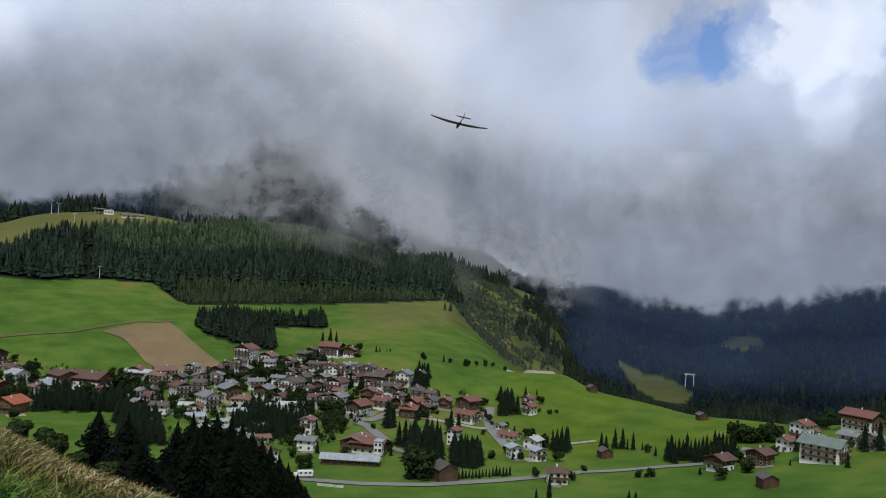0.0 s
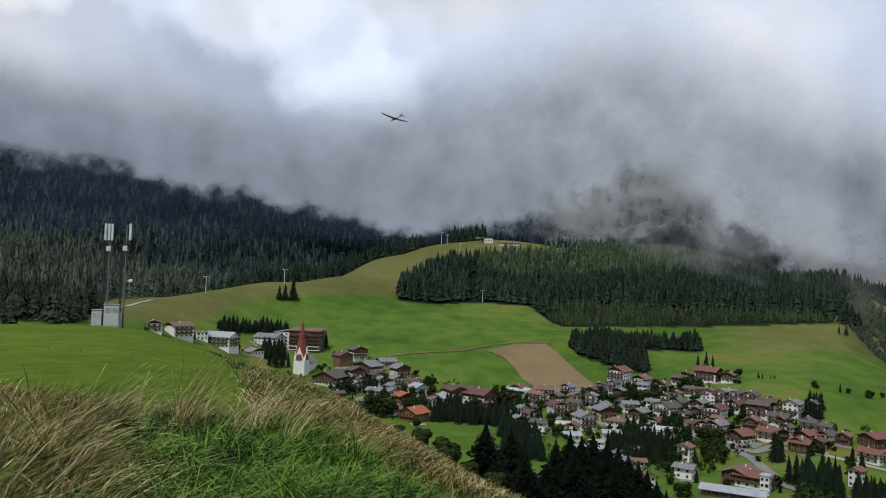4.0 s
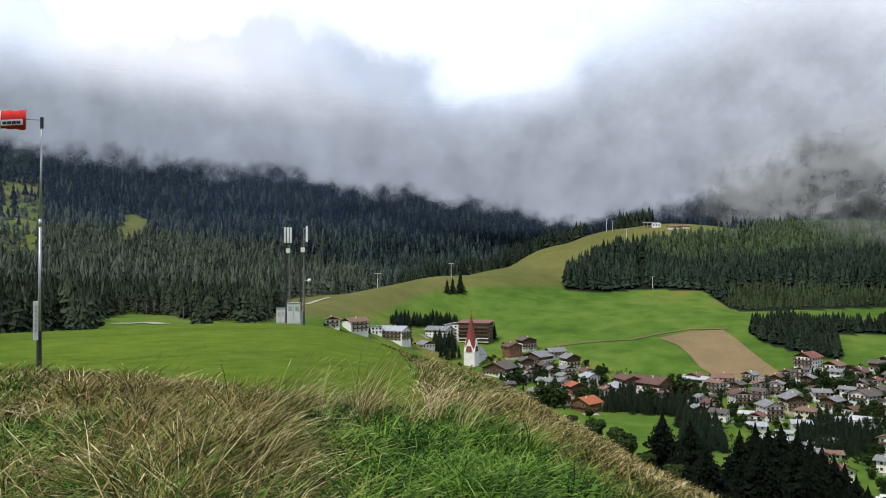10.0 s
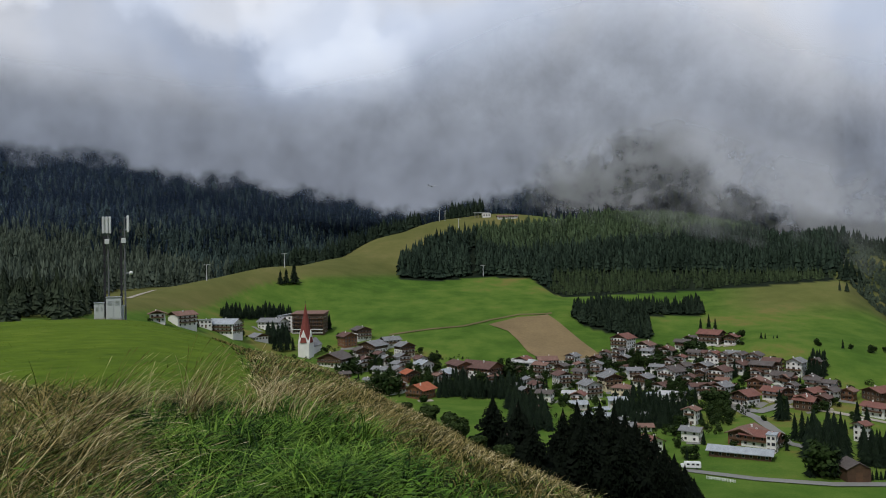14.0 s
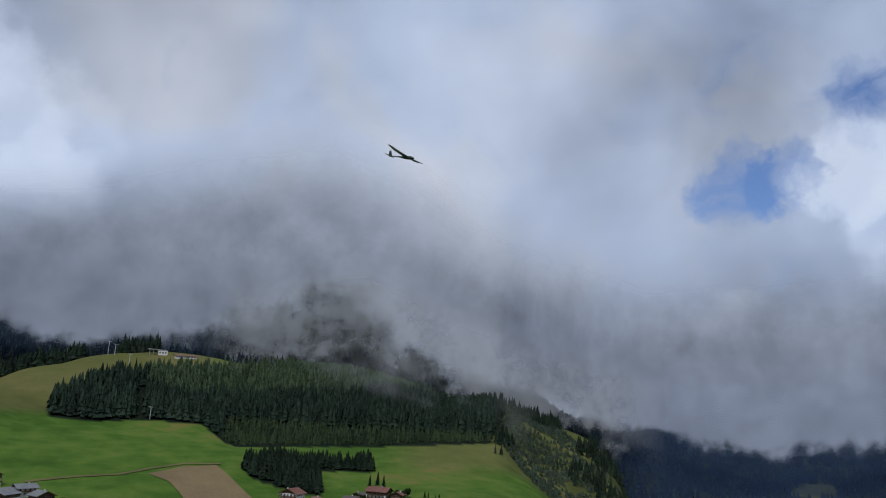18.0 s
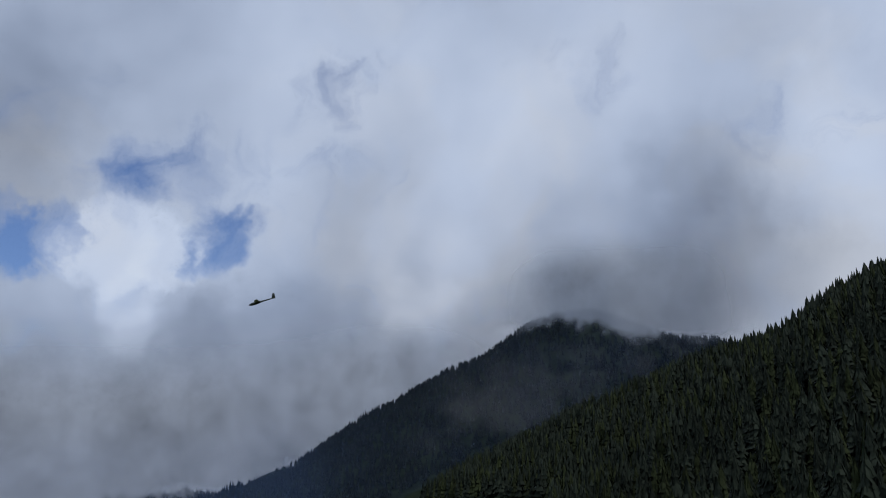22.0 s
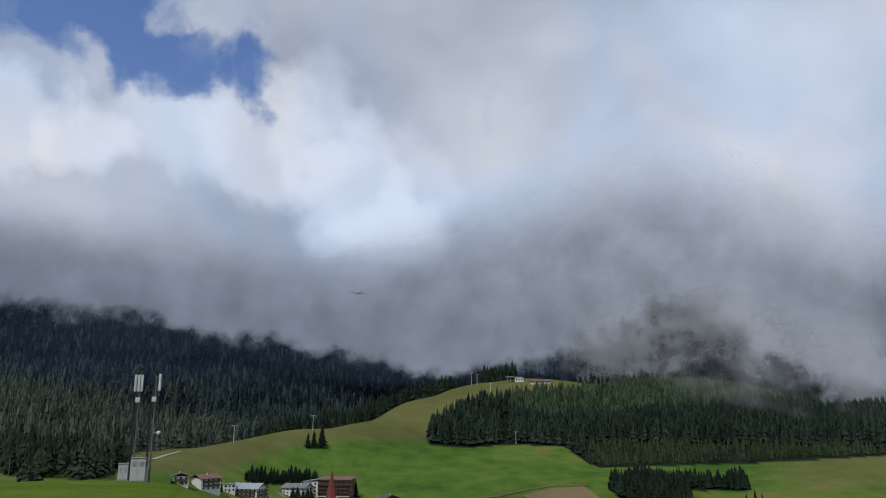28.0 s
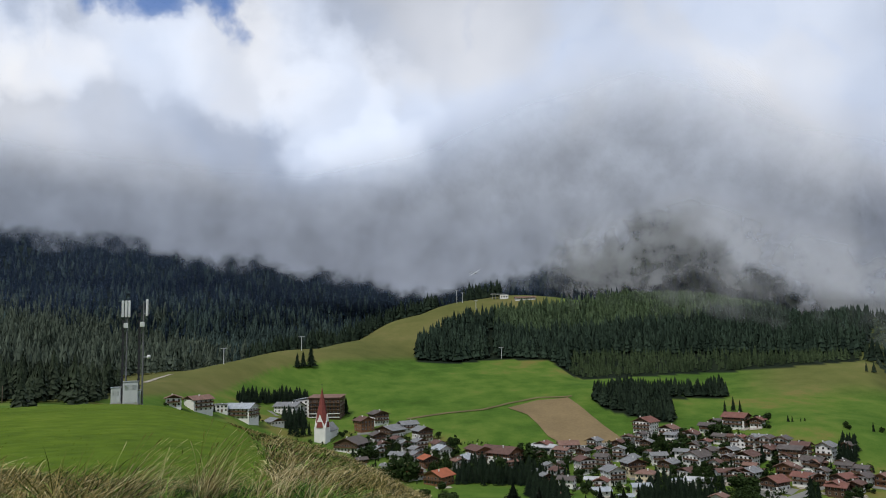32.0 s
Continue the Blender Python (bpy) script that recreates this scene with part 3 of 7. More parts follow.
def scatter(seed, az0, az1, r0, r1, spacing):
    rnd = np.random.RandomState(seed)
    n = int(radians(az1 - az0) / 2 * (r1 ** 2 - r0 ** 2) / spacing ** 2)
    az, r = rnd.uniform(az0, az1, n), np.sqrt(rnd.uniform(r0 ** 2, r1 ** 2, n))
    x, y = r * np.sin(np.radians(az)), r * np.cos(np.radians(az))
    el = np.degrees(np.arctan2(ground(x, y) - EYE, r))
    return az, r, x, y, el


# the wood on the hill, cut by a lift lane, and the young plantation at its lower edge
az, r, x, y, el = scatter(1, 0, 31, 820, 1360, 5.4)
keep = inside(HILL_WOOD, az, el) & ~((az > 5.15) & (az < 5.75) & (el < 0.6))
young = (el < -1.35 - 0.01 * (az - 11)) & (az > 11)
# trees on the upper slope get the sunlit colour, the others the dark one
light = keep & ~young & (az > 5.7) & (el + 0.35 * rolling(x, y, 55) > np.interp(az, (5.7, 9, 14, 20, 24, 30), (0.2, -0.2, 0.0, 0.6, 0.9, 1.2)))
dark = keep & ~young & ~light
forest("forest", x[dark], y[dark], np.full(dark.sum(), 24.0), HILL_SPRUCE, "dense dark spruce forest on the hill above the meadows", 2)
forest("forest", x[light], y[light], np.full(light.sum(), 22.0), HILL_LIGHT, "spruce wood along the hill's upper slope, sunlight put into its lighter green", 21)
forest("plantation", x[keep & young], y[keep & young], np.full((keep & young).sum(), 9.5), PLANTATION, "even young spruce plantation along the meadow's edge", 3)

# the small wood in the meadow
az, r, x, y, el = scatter(4, 12, 22, 560, 880, 3.6)
keep = inside(SMALL_WOOD, az, el)
forest("grove", x[keep], y[keep], np.full(keep.sum(), 15.0), SPRUCE_OLD, "compact dark spruce grove in the green meadow", 5, FORMS_EDGE)

# the forest mountain, with its pasture and a clearing
az, r, x, y, el = scatter(6, -46, 1, 520, 2150, 8.6)
start = np.interp(az, (-46, -24, -21, -13, -5, 1), (400, 560, 720, 930, 1110, 1260))
keep = (r > start) & (el < 8.6) & ~((az < -35.6) & (el > 0.4) & (el < 5.6)) & ~(((az + 30.3) / 1.25) ** 2 + ((el - 2.75 - 0.25 * (az + 30.3)) / 0.95) ** 2 + 0.35 * rolling(x, y, 18) < 1)
keep |= (r > start) & (az < -35.6) & (el > 0.4) & (el < 5.6) & (np.random.RandomState(8).rand(len(az)) < 0.13) & (rolling(x, y, 30) > -0.2)
keep &= ~((el > 5.6) & (az < -35.6) & (np.random.RandomState(3).rand(len(az)) < 0.6))
near = r < 1500 + 260 * np.random.RandomState(4).uniform(-1, 1, len(r))
# cloud shadow by needle colour: these lower stands lit, the other near ones dark
mixed = near & (el + 0.9 * rolling(x, y, 70) + 0.6 * rolling(x, y, 24) + np.random.RandomState(44).normal(0, 0.5, len(az)) < np.interp(az, (-46, -34, -28, -22, -17, -13), (6.5, 4.6, 2.8, 1.7, 0.6, -2)))
for stand, needles, words, seed in ((keep & near & ~mixed, SPRUCE, "dark spruce forest on the mountainside under low cloud", 7), (keep & mixed, LIT_WOOD, "conifer forest on the lower mountainside, painted lighter as outside the cloud shadow", 27)):
    forest("mountain_forest", x[stand], y[stand], np.random.RandomState(seed).uniform(15.0, 28.0, stand.sum()), needles, words, seed)
forest("mountain_forest", x[keep & ~near], y[keep & ~near], np.full((keep & ~near).sum(), 24.0), FAR_HAZED_WOOD, "spruce forest fading up into low cloud", 8, FORMS_FAR)
az, r, x, y, el = scatter(26, -46, -35.4, 700, 1800, 11.0)
keep = (el > 0.2) & (el < 6.4) & (rolling(x, y, 28) + 0.6 * rolling(x, y, 9) > 0.25)
tagged(forest("pasture_bushes", x[keep], y[keep], np.random.RandomState(41).uniform(3.0, 10.0, keep.sum()), LIT_WOOD, "scattered bushes and young spruces on the steep pasture", 42, BUSH_FORMS), category="bushes")
az, r, x, y, el = scatter(16, -46, -20, 255, 600, 7.5)
keep = (r > np.interp(az, (-46, -33, -31.5, -28, -26, -22, -20), (255, 270, 470, 470, 330, 400, 620))) & (rolling(x, y, 40) > -0.9)
TRUNK_FORM = [(np.array([(0.009 * math.cos(a), 0.009 * math.sin(a), z) for z in (0.0, 0.36) for a in (0.3, 2.4, 4.5)]), np.array([(0, 1, 4), (0, 4, 3), (1, 2, 5), (1, 5, 4), (2, 0, 3), (2, 3, 5)]))]
edge = keep & (az > -32) & (az < -26.5) & (r < np.interp(az, (-46, -33, -31.5, -28, -26, -22, -20), (255, 270, 470, 470, 330, 400, 620)) + 26)
forest("edge_trunks", x[edge] * 0.992, y[edge] * 0.992, np.full(edge.sum(), 19.0), PALE_BARK, "pale bare trunks along the wood's edge", 18, TRUNK_FORM)
forest("wood_edge", x[keep], y[keep], np.random.RandomState(37).uniform(13.0, 22.0, keep.sum()), EDGE_WOOD, "tall spruces along the edge of the mountain forest", 17, FORMS_NEAR)

# the belt of trees along the hilltop
az, r, x, y, el = scatter(9, -12, 8.8, 900, 1420, 6.0)
crest = np.interp(az, (-12, -9, -5.5, -3.4, -1.4, 1.9, 4.8, 8), (930, 1000, 1060, 1110, 1160, 1220, 1260, 1300))
keep = (r > np.where(az > 2.9, crest - 22, crest - 6)) & (r < np.where(az > 2.9, crest + 14, crest + 60)) & ~((az > 1.7) & (az < 3.6)) & ~(az > 6.3)
forest("tree_belt", x[keep], y[keep], np.random.RandomState(43).uniform(17, 27, keep.sum()), SPRUCE_OLD, "row of dark spruces along the hilltop", 10)

# mountains behind the village and down the valley
az, r, x, y, el = scatter(11, -4, 64, 1340, 3300, 12.5)
keep = (el < np.interp(az, (0, 8, 12, 21, 25, 30, 40, 45, 56, 64), (6, 8, 9.6, 9.4, 6.4, 4.2, 2.2, 0.8, 1.6, 3))) & (az > 0) & (rolling(x, y, 90) > -1.1) & ~inside(CLEARING, az, el) & ~inside(FAR_CLEARING, az, el) & ~inside(CLEARING, az, el + 0.6)
forest("far_forest", x[keep], y[keep], np.random.RandomState(38).uniform(14, 24, keep.sum()), FAR_HAZED_WOOD, "distant spruce forest on steep slopes in cloud", 12, FORMS_FAR)
az, r, x, y, el = scatter(13, 30, 60, 690, 1400, 8.0)
keep = (((az > 38.8) & (r > np.interp(az, (38, 41, 45, 53, 60), (700, 680, 640, 590, 560)))) | ((az < 38.8) & (r > 880) & (rolling(x, y, 45) > 0.3)))
keep &= ~inside(CLEARING, az, el) & ~inside(CLEARING, az + 0.1, el + 0.5) & ~inside(CLEARING, az, el + 0.9)
forest("gorge_forest", x[keep], y[keep], np.random.RandomState(39).uniform(12, 21, keep.sum()), SPRUCE_OLD, "dark spruce forest in the side valley", 14)
# scrub on the stony slope above the side valley
az, r, x, y, el = scatter(23, 30, 40, 780, 1300, 5.2)
keep = inside(SCRUB, az, el) & (rolling(x, y, 22) > -0.75)
forest("scrub", x[keep], y[keep], np.full(keep.sum(), 5.5), SCRUB_LEAF, "grey green alder scrub on a stony slope", 24, BUSH_FORMS)
# the eastern mountain and the wooded slope before it
az, r, x, y, el = scatter(15, 60, 100, 1250, 2000, 9.0)
keep = el > -1.5
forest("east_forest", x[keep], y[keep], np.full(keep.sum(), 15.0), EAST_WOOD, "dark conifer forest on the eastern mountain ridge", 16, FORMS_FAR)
az, r, x, y, el = scatter(18, 74, 119, 140, 1000, 7.2)
keep = (el > 0.0) | ((az > 85) & (el > -4))
pick = np.random.RandomState(5).rand(len(az)) < 0.4
close = r < 480
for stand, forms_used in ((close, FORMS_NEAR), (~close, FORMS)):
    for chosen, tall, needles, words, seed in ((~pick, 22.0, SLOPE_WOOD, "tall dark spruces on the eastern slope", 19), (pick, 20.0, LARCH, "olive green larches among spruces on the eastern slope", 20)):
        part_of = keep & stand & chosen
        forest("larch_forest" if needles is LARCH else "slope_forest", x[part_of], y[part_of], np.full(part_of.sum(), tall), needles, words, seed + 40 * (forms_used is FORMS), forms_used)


# ---- low cloud hanging on the mountains ----
def mist_material(name, colour, scale, ragged, thick, gain=1.0):
    m, nt, b = material(name, 1.0)
    nt.nodes.remove(b)
    p = position(nt)
    a = nt.nodes.new("ShaderNodeAttribute")
    a.attribute_name = "cover"
    n = math_node(nt, "SUBTRACT", noise_node(nt, p, scale, 6, 0.6, 0.1), 0.5)
    n2 = math_node(nt, "SUBTRACT", noise_node(nt, p, scale * 4, 4, 0.55, 0.0), 0.5)
    cover = math_node(nt, "ADD", math_node(nt, "MULTIPLY", a.outputs["Fac"], gain), math_node(nt, "ADD", math_node(nt, "MULTIPLY", n, ragged), math_node(nt, "MULTIPLY", n2, ragged * 0.35)))
    edge = math_node(nt, "MULTIPLY", smooth_node(nt, a.outputs["Fac"], -0.004, 0.12), smooth_node(nt, cover, 0.14, 0.95))
    veil = nt.nodes.new("ShaderNodeAttribute")
    veil.attribute_name = "veil"
    alpha = math_node(nt, "MULTIPLY", math_node(nt, "MULTIPLY", edge, veil.outputs["Fac"]), thick, True)
    tint = ramp_node(nt, math_node(nt, "ADD", n, 0.5), ((0.3, tuple(c * 0.62 for c in colour)), (0.7, colour)))
    white, glow, clear_air = nt.nodes.new("ShaderNodeBsdfDiffuse"), nt.nodes.new("ShaderNodeBsdfTranslucent"), nt.nodes.new("ShaderNodeBsdfTransparent")
    wire(nt, tint, white.inputs[0])
    wire(nt, tint, glow.inputs[0])
    half, out = nt.nodes.new("ShaderNodeMixShader"), nt.nodes.new("ShaderNodeMixShader")
    half.inputs[0].default_value = 0.5
    wire(nt, white.outputs[0], half.inputs[1])
    wire(nt, glow.outputs[0], half.inputs[2])
    wire(nt, alpha, out.inputs[0])
    wire(nt, clear_air.outputs[0], out.inputs[1])
    wire(nt, half.outputs[0], out.inputs[2])
    wire(nt, out.outputs[0], nt.nodes["Material Output"].inputs[0])
    return m


BANK = mist_material("cloud_vapour", (0.83, 0.87, 0.95), 0.008, 2.0, 1.0, 1.35)
WISP = mist_material("mist_vapour", (0.95, 0.96, 0.98), 0.010, 2.6, 0.75)


def cloud_bank(name, az0, az1, dist, low, full, fade, top, mat, label, strength=1.0, taper=4.0):
    """A curtain of cloud on an arc round the valley; low, full, fade and top give its cover by height angle along headings."""
    az = np.arange(az0, az1 + 0.01, 0.6)
    d = np.interp(az, *np.array(dist).T)
    lo, fu, fa, to = (np.interp(az, *np.array(q).T) for q in (low, full, fade, top))
    rows = 46
    verts, cover, veil = [], [], []
    for i in range(len(az)):
        el = np.concatenate([[lo[i] - 4.0], np.linspace(lo[i], to[i], rows - 3), [30.0, 50.0]])
        rr = np.full(rows, d[i])
        a = radians(az[i])
        verts.append(np.stack([rr * math.sin(a), rr * math.cos(a), EYE + rr * np.tan(np.radians(el))], 1))
        side = soft(az[i], az0, az0 + taper) * soft(-az[i], -az1, -az1 + taper)
        cover.append(soft(el, lo[i], fu[i]) * (0.5 + 0.5 * strength))
        veil.append(np.maximum((1 - soft(el, fa[i], to[i])) * side * strength, 0.004))
    ob = mesh_object(name, np.concatenate(verts), grid_faces(len(az), rows), mat, True, (("cover", "FLOAT", "value", np.concatenate(cover)), ("veil", "FLOAT", "value", np.concatenate(veil))))
    return tagged(ob, label, "cloud", kind="structure")


cloud_bank("low_cloud", -70, 86, ((-70, 1500), (5, 1480), (30, 1460), (40, 1900), (72, 2150), (86, 2250)),
           ((-70, 6.2), (-38, 6.2), (-28, 5.9), (-20, 5.4), (-12, 4.4), (-6, 3.4), (-2, 2.8), (2, 2.5), (8, 2.6), (11, 2.6), (14, 2.9), (17, 3.5), (20, 3.6), (22, 3.1), (24, 2.3), (27, 1.2), (31, 0.9), (34, -0.2), (37, -1.0), (40, -0.9), (43, -2.2), (46, -2.9), (50, -2.5), (56, -1.4), (64, -0.6), (72, 1), (86, 6)),
           ((-70, 10.4), (-38, 10.2), (-28, 9.8), (-20, 8.7), (-12, 7.3), (-6, 6.2), (-2, 5.3), (2, 5.0), (8, 6.5), (11, 8.4), (14, 10.4), (17, 11.4), (20, 11.2), (22, 9.2), (24, 6.4), (27, 4.4), (31, 3.6), (34, 2.6), (37, 1.4), (40, 0.7), (43, 0.2), (46, 0.2), (50, 0.6), (56, 1.8), (64, 2.6), (72, 5), (86, 10)),
           ((-70, 11.5), (-38, 11.2), (-24, 10.2), (-8, 8.8), (0, 9), (9, 11.5), (17, 12.5), (22, 11), (27, 7.5), (40, 4.5), (64, 5.5), (72, 9)), ((-70, 17), (-38, 16), (-24, 14.5), (-8, 13.5), (0, 16), (9, 20), (17, 22), (27, 17), (40, 12), (72, 14)), BANK,
           "grey low cloud bank hiding the mountain tops", 1.0, 12.0)
cloud_bank("hanging_mist", 8, 42, ((8, 1380), (30, 1340), (42, 1300)), ((8, 2.2), (14, 1.8), (20, 1.2), (28, -0.9), (34, -2.4), (42, -4)),
           ((8, 4.6), (14, 5.4), (20, 5.0), (28, 2.2), (34, 0.8), (42, -1)), ((8, 6), (20, 8), (28, 4.4), (34, 2.6), (42, 1)), ((8, 8), (20, 11), (28, 8), (34, 6), (42, 5)), WISP,
           "torn wisps of mist on the wooded slope", 0.62)
cloud_bank("forest_mist", 9, 34, ((9, 1120), (34, 1010)), ((9, 0.6), (20, -0.4), (34, -3.0)), ((9, 3.6), (20, 3.2), (34, 0.6)), ((9, 4), (20, 3.4), (34, 1.5)), ((9, 6.5), (20, 7), (34, 5)), WISP,
           "thin mist drifting through the hill wood", 0.26, 6.0)
cloud_bank("ridge_cloud", 80, 101, ((80, 1480), (90, 1300), (101, 1250)), ((80, 10.0), (86, 11.4), (92, 9.8), (101, 9.6)),
           ((80, 12.6), (86, 14.0), (92, 12.4), (101, 12)), ((80, 14.4), (86, 15), (101, 14)), ((80, 18), (86, 19), (101, 19)), BANK,
           "grey cloud trailing over the eastern ridge", 0.9, 7.0)
cloud_bank("slope_mist", 74, 100, ((74, 1230), (100, 1130)), ((74, 0.5), (86, 2), (100, 4)), ((74, 4), (86, 7), (100, 8)), ((74, 5.5), (86, 9), (100, 9)), ((74, 8), (86, 13), (100, 12)), WISP,
           "torn wisps of mist on the eastern mountain", 0.12, 5.0)
# haze of distance, put into thin blue-tinted sheets before the far slopes
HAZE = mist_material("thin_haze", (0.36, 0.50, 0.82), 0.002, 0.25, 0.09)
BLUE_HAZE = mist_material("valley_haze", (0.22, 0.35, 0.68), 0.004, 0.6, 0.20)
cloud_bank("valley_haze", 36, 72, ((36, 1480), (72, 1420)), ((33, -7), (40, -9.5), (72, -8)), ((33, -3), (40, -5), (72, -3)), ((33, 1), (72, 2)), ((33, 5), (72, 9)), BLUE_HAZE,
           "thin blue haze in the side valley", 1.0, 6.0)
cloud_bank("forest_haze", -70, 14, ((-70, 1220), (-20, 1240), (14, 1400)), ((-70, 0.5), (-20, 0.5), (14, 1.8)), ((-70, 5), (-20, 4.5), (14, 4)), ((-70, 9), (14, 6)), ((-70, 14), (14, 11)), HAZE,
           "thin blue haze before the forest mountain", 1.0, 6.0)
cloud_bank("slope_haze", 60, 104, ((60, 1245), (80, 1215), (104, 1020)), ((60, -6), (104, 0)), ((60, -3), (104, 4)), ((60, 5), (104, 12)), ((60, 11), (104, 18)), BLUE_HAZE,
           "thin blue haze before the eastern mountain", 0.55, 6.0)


# ---- building helpers for things ----
def part(name, bm, mat, parent, label="", smooth=False):
    me = bpy.data.meshes.new(name)
    bm.to_mesh(me)
    bm.free()
    if smooth:
        for p in me.polygons:
            p.use_smooth = True
    if mat:
        me.materials.append(mat)
    ob = new(name, me)
    ob.parent = parent
    return tagged(ob, label)


def box(bm, size, at=(0, 0, 0), turn=None, bevel=0.0):
    m = Matrix.LocRotScale(at, Euler([radians(a) for a in turn]) if turn else None, size)
    g = bmesh.ops.create_cube(bm, size=1, matrix=m)
    if bevel:
        edges = {e for v in g["verts"] for e in v.link_edges}
        bmesh.ops.bevel(bm, geom=list(edges), offset=bevel, segments=2, affect="EDGES")
    return bm


def tube(bm, a, b, r0, r1=None, sides=10, caps=True):
    a, b = Vector(a), Vector(b)
    d = b - a
    m = Matrix.Translation((a + b) / 2) @ d.to_track_quat("Z", "Y").to_matrix().to_4x4()
    bmesh.ops.create_cone(bm, cap_ends=caps, segments=sides, radius1=r0, radius2=r0 if r1 is None else r1, depth=d.length, matrix=m)
    return bm


def loft(bm, rings, close=True):
    """Skin over rings of equally many points."""
    loops = [[bm.verts.new(p) for p in ring] for ring in rings]
    n = len(loops[0])
    for a, b in zip(loops, loops[1:]):
        for k in range(n):
            bm.faces.new((a[k], a[(k + 1) % n], b[(k + 1) % n], b[k]))
    if close:
        bm.faces.new(loops[0][::-1])
        bm.faces.new(loops[-1])
    bmesh.ops.recalc_face_normals(bm, faces=bm.faces)
    return bm


def thing(name, at, label, category, group="", turn=0.0):
    ob = new(name)
    ob.matrix_basis = pose(*at, 0, 0, turn)
    return tagged(ob, label, category, group)


WHITE_PAINT = plain("white_paint", (0.72, 0.73, 0.74), 0.45, spread=0.06)
GREY_STEEL = plain("galvanised_steel", (0.42, 0.44, 0.46), 0.45, 0.7, 0.15)
DARK_STEEL = plain("dark_cable", (0.03, 0.03, 0.035), 0.6, spread=0.3)
LIGHT_GREY = plain("light_grey_enamel", (0.55, 0.57, 0.58), 0.5, spread=0.08)
RED_CLOTH = plain("red_cloth", (0.55, 0.025, 0.02), 0.85, spread=0.15)
WHITE_CLOTH = plain("white_cloth", (0.6, 0.6, 0.6), 0.85, spread=0.1)
GLIDER_WHITE = plain("white_gelcoat", (0.52, 0.53, 0.54), 0.35, spread=0.04, spec=0.5)
GLIDER_DARK = plain("dark_green_grey_film", (0.055, 0.065, 0.06), 0.4, spread=0.1)


# ---- the model glider ----
def wing_ring(x, chord, lead, z, thick, flip=1):
    prof = ((0, 0), (0.03, 0.45), (0.15, 0.85), (0.35, 1.0), (0.65, 0.65), (1.0, 0.03), (0.65, -0.15), (0.35, -0.35), (0.15, -0.40), (0.03, -0.28))
    return [(x, lead - c * chord, z + t * thick * chord) for c, t in prof]


def glider():
    g = thing("model_glider", (0, 0, 0), "white radio-controlled model glider with a slender fuselage, in flight", "glider")
    f = bmesh.new()
    loft(f, [[(1.3 * r * math.cos(a), y, zc + r * 1.65 * math.sin(a)) for a in np.linspace(0, 2 * math.pi, 12, endpoint=False)] for y, r, zc in
             ((0.50, 0.006, -0.015), (0.46, 0.026, -0.012), (0.36, 0.045, -0.005), (0.20, 0.055, 0.0), (0.0, 0.052, 0.004), (-0.18, 0.034, 0.010), (-0.45, 0.020, 0.018), (-0.80, 0.015, 0.026), (-1.0, 0.010, 0.03))])
    fus = part("fuselage", f, GLIDER_DARK, g, "dark slender fuselage", True)
    c = bmesh.new()
    loft(c, [[(r * math.cos(a), y, 0.03 + h * max(math.sin(a), -0.2)) for a in np.linspace(0, 2 * math.pi, 10, endpoint=False)] for y, r, h in ((0.34, 0.012, 0.02), (0.26, 0.036, 0.05), (0.12, 0.042, 0.06), (0.02, 0.02, 0.04))])
    part("canopy", c, DARK_STEEL, fus, "dark canopy", True)
    for name, s in (("wing", 1), ("wing", -1)):
        w = bmesh.new()
        loft(w, [wing_ring(s * x, ch, ld, 0.045 + dz, 0.14) for x, ch, ld, dz in ((0.0, 0.31, 0.16, 0), (0.5, 0.295, 0.155, 0.012), (0.95, 0.245, 0.125, 0.04), (1.25, 0.185, 0.09, 0.075), (1.44, 0.135, 0.062, 0.10), (1.49, 0.11, 0.048, 0.107))])
        wing = part(name, w, GLIDER_WHITE, g, "white tapered wing", True)
        flap = bmesh.new()
        box(flap, (0.62, 0.035, 0.004), (s * 0.48, 0.055, 0.034), (0, -1.4 * s, -1.0 * s))
        part("spoiler_strip", flap, GLIDER_DARK, wing, "dark strip under the wing")
        ail = bmesh.new()
        box(ail, (0.5, 0.035, 0.006), (s * 1.0, -0.085, 0.094 - 0.01), (0, -5 * s, 4 * s))
        part("aileron", ail, GLIDER_WHITE, wing)
    t = bmesh.new()
    loft(t, [wing_ring(x, ch, ld, 0.045, 0.07) for x, ch, ld in ((-0.38, 0.06, -0.95), (-0.28, 0.12, -0.91), (0, 0.16, -0.87), (0.28, 0.12, -0.91), (0.38, 0.06, -0.95))])
    part("tailplane", t, GLIDER_WHITE, g, "white tailplane", True)
    v = bmesh.new()
    loft(v, [[(p[2] - 0.0, p[1], z) for p in wing_ring(0, ch, ld, 0, 0.07)] for z, ch, ld in ((0.0, 0.22, -0.80), (0.17, 0.17, -0.86), (0.30, 0.11, -0.92))])
    part("fin", v, GLIDER_DARK, g, "dark upright fin", True)
    return g


GLIDER = glider()


# ---- radio masts and their cabinets on the brow ----
def at_ground(az, r, sink=0.0):
    a = radians(az)
    x, y = r * math.sin(a), r * math.cos(a)
    return x, y, float(ground(x, y)) - sink


MAST_STEEL = plain("weathered_mast_steel", (0.16, 0.165, 0.17), 0.6, 0.4, spread=0.3)


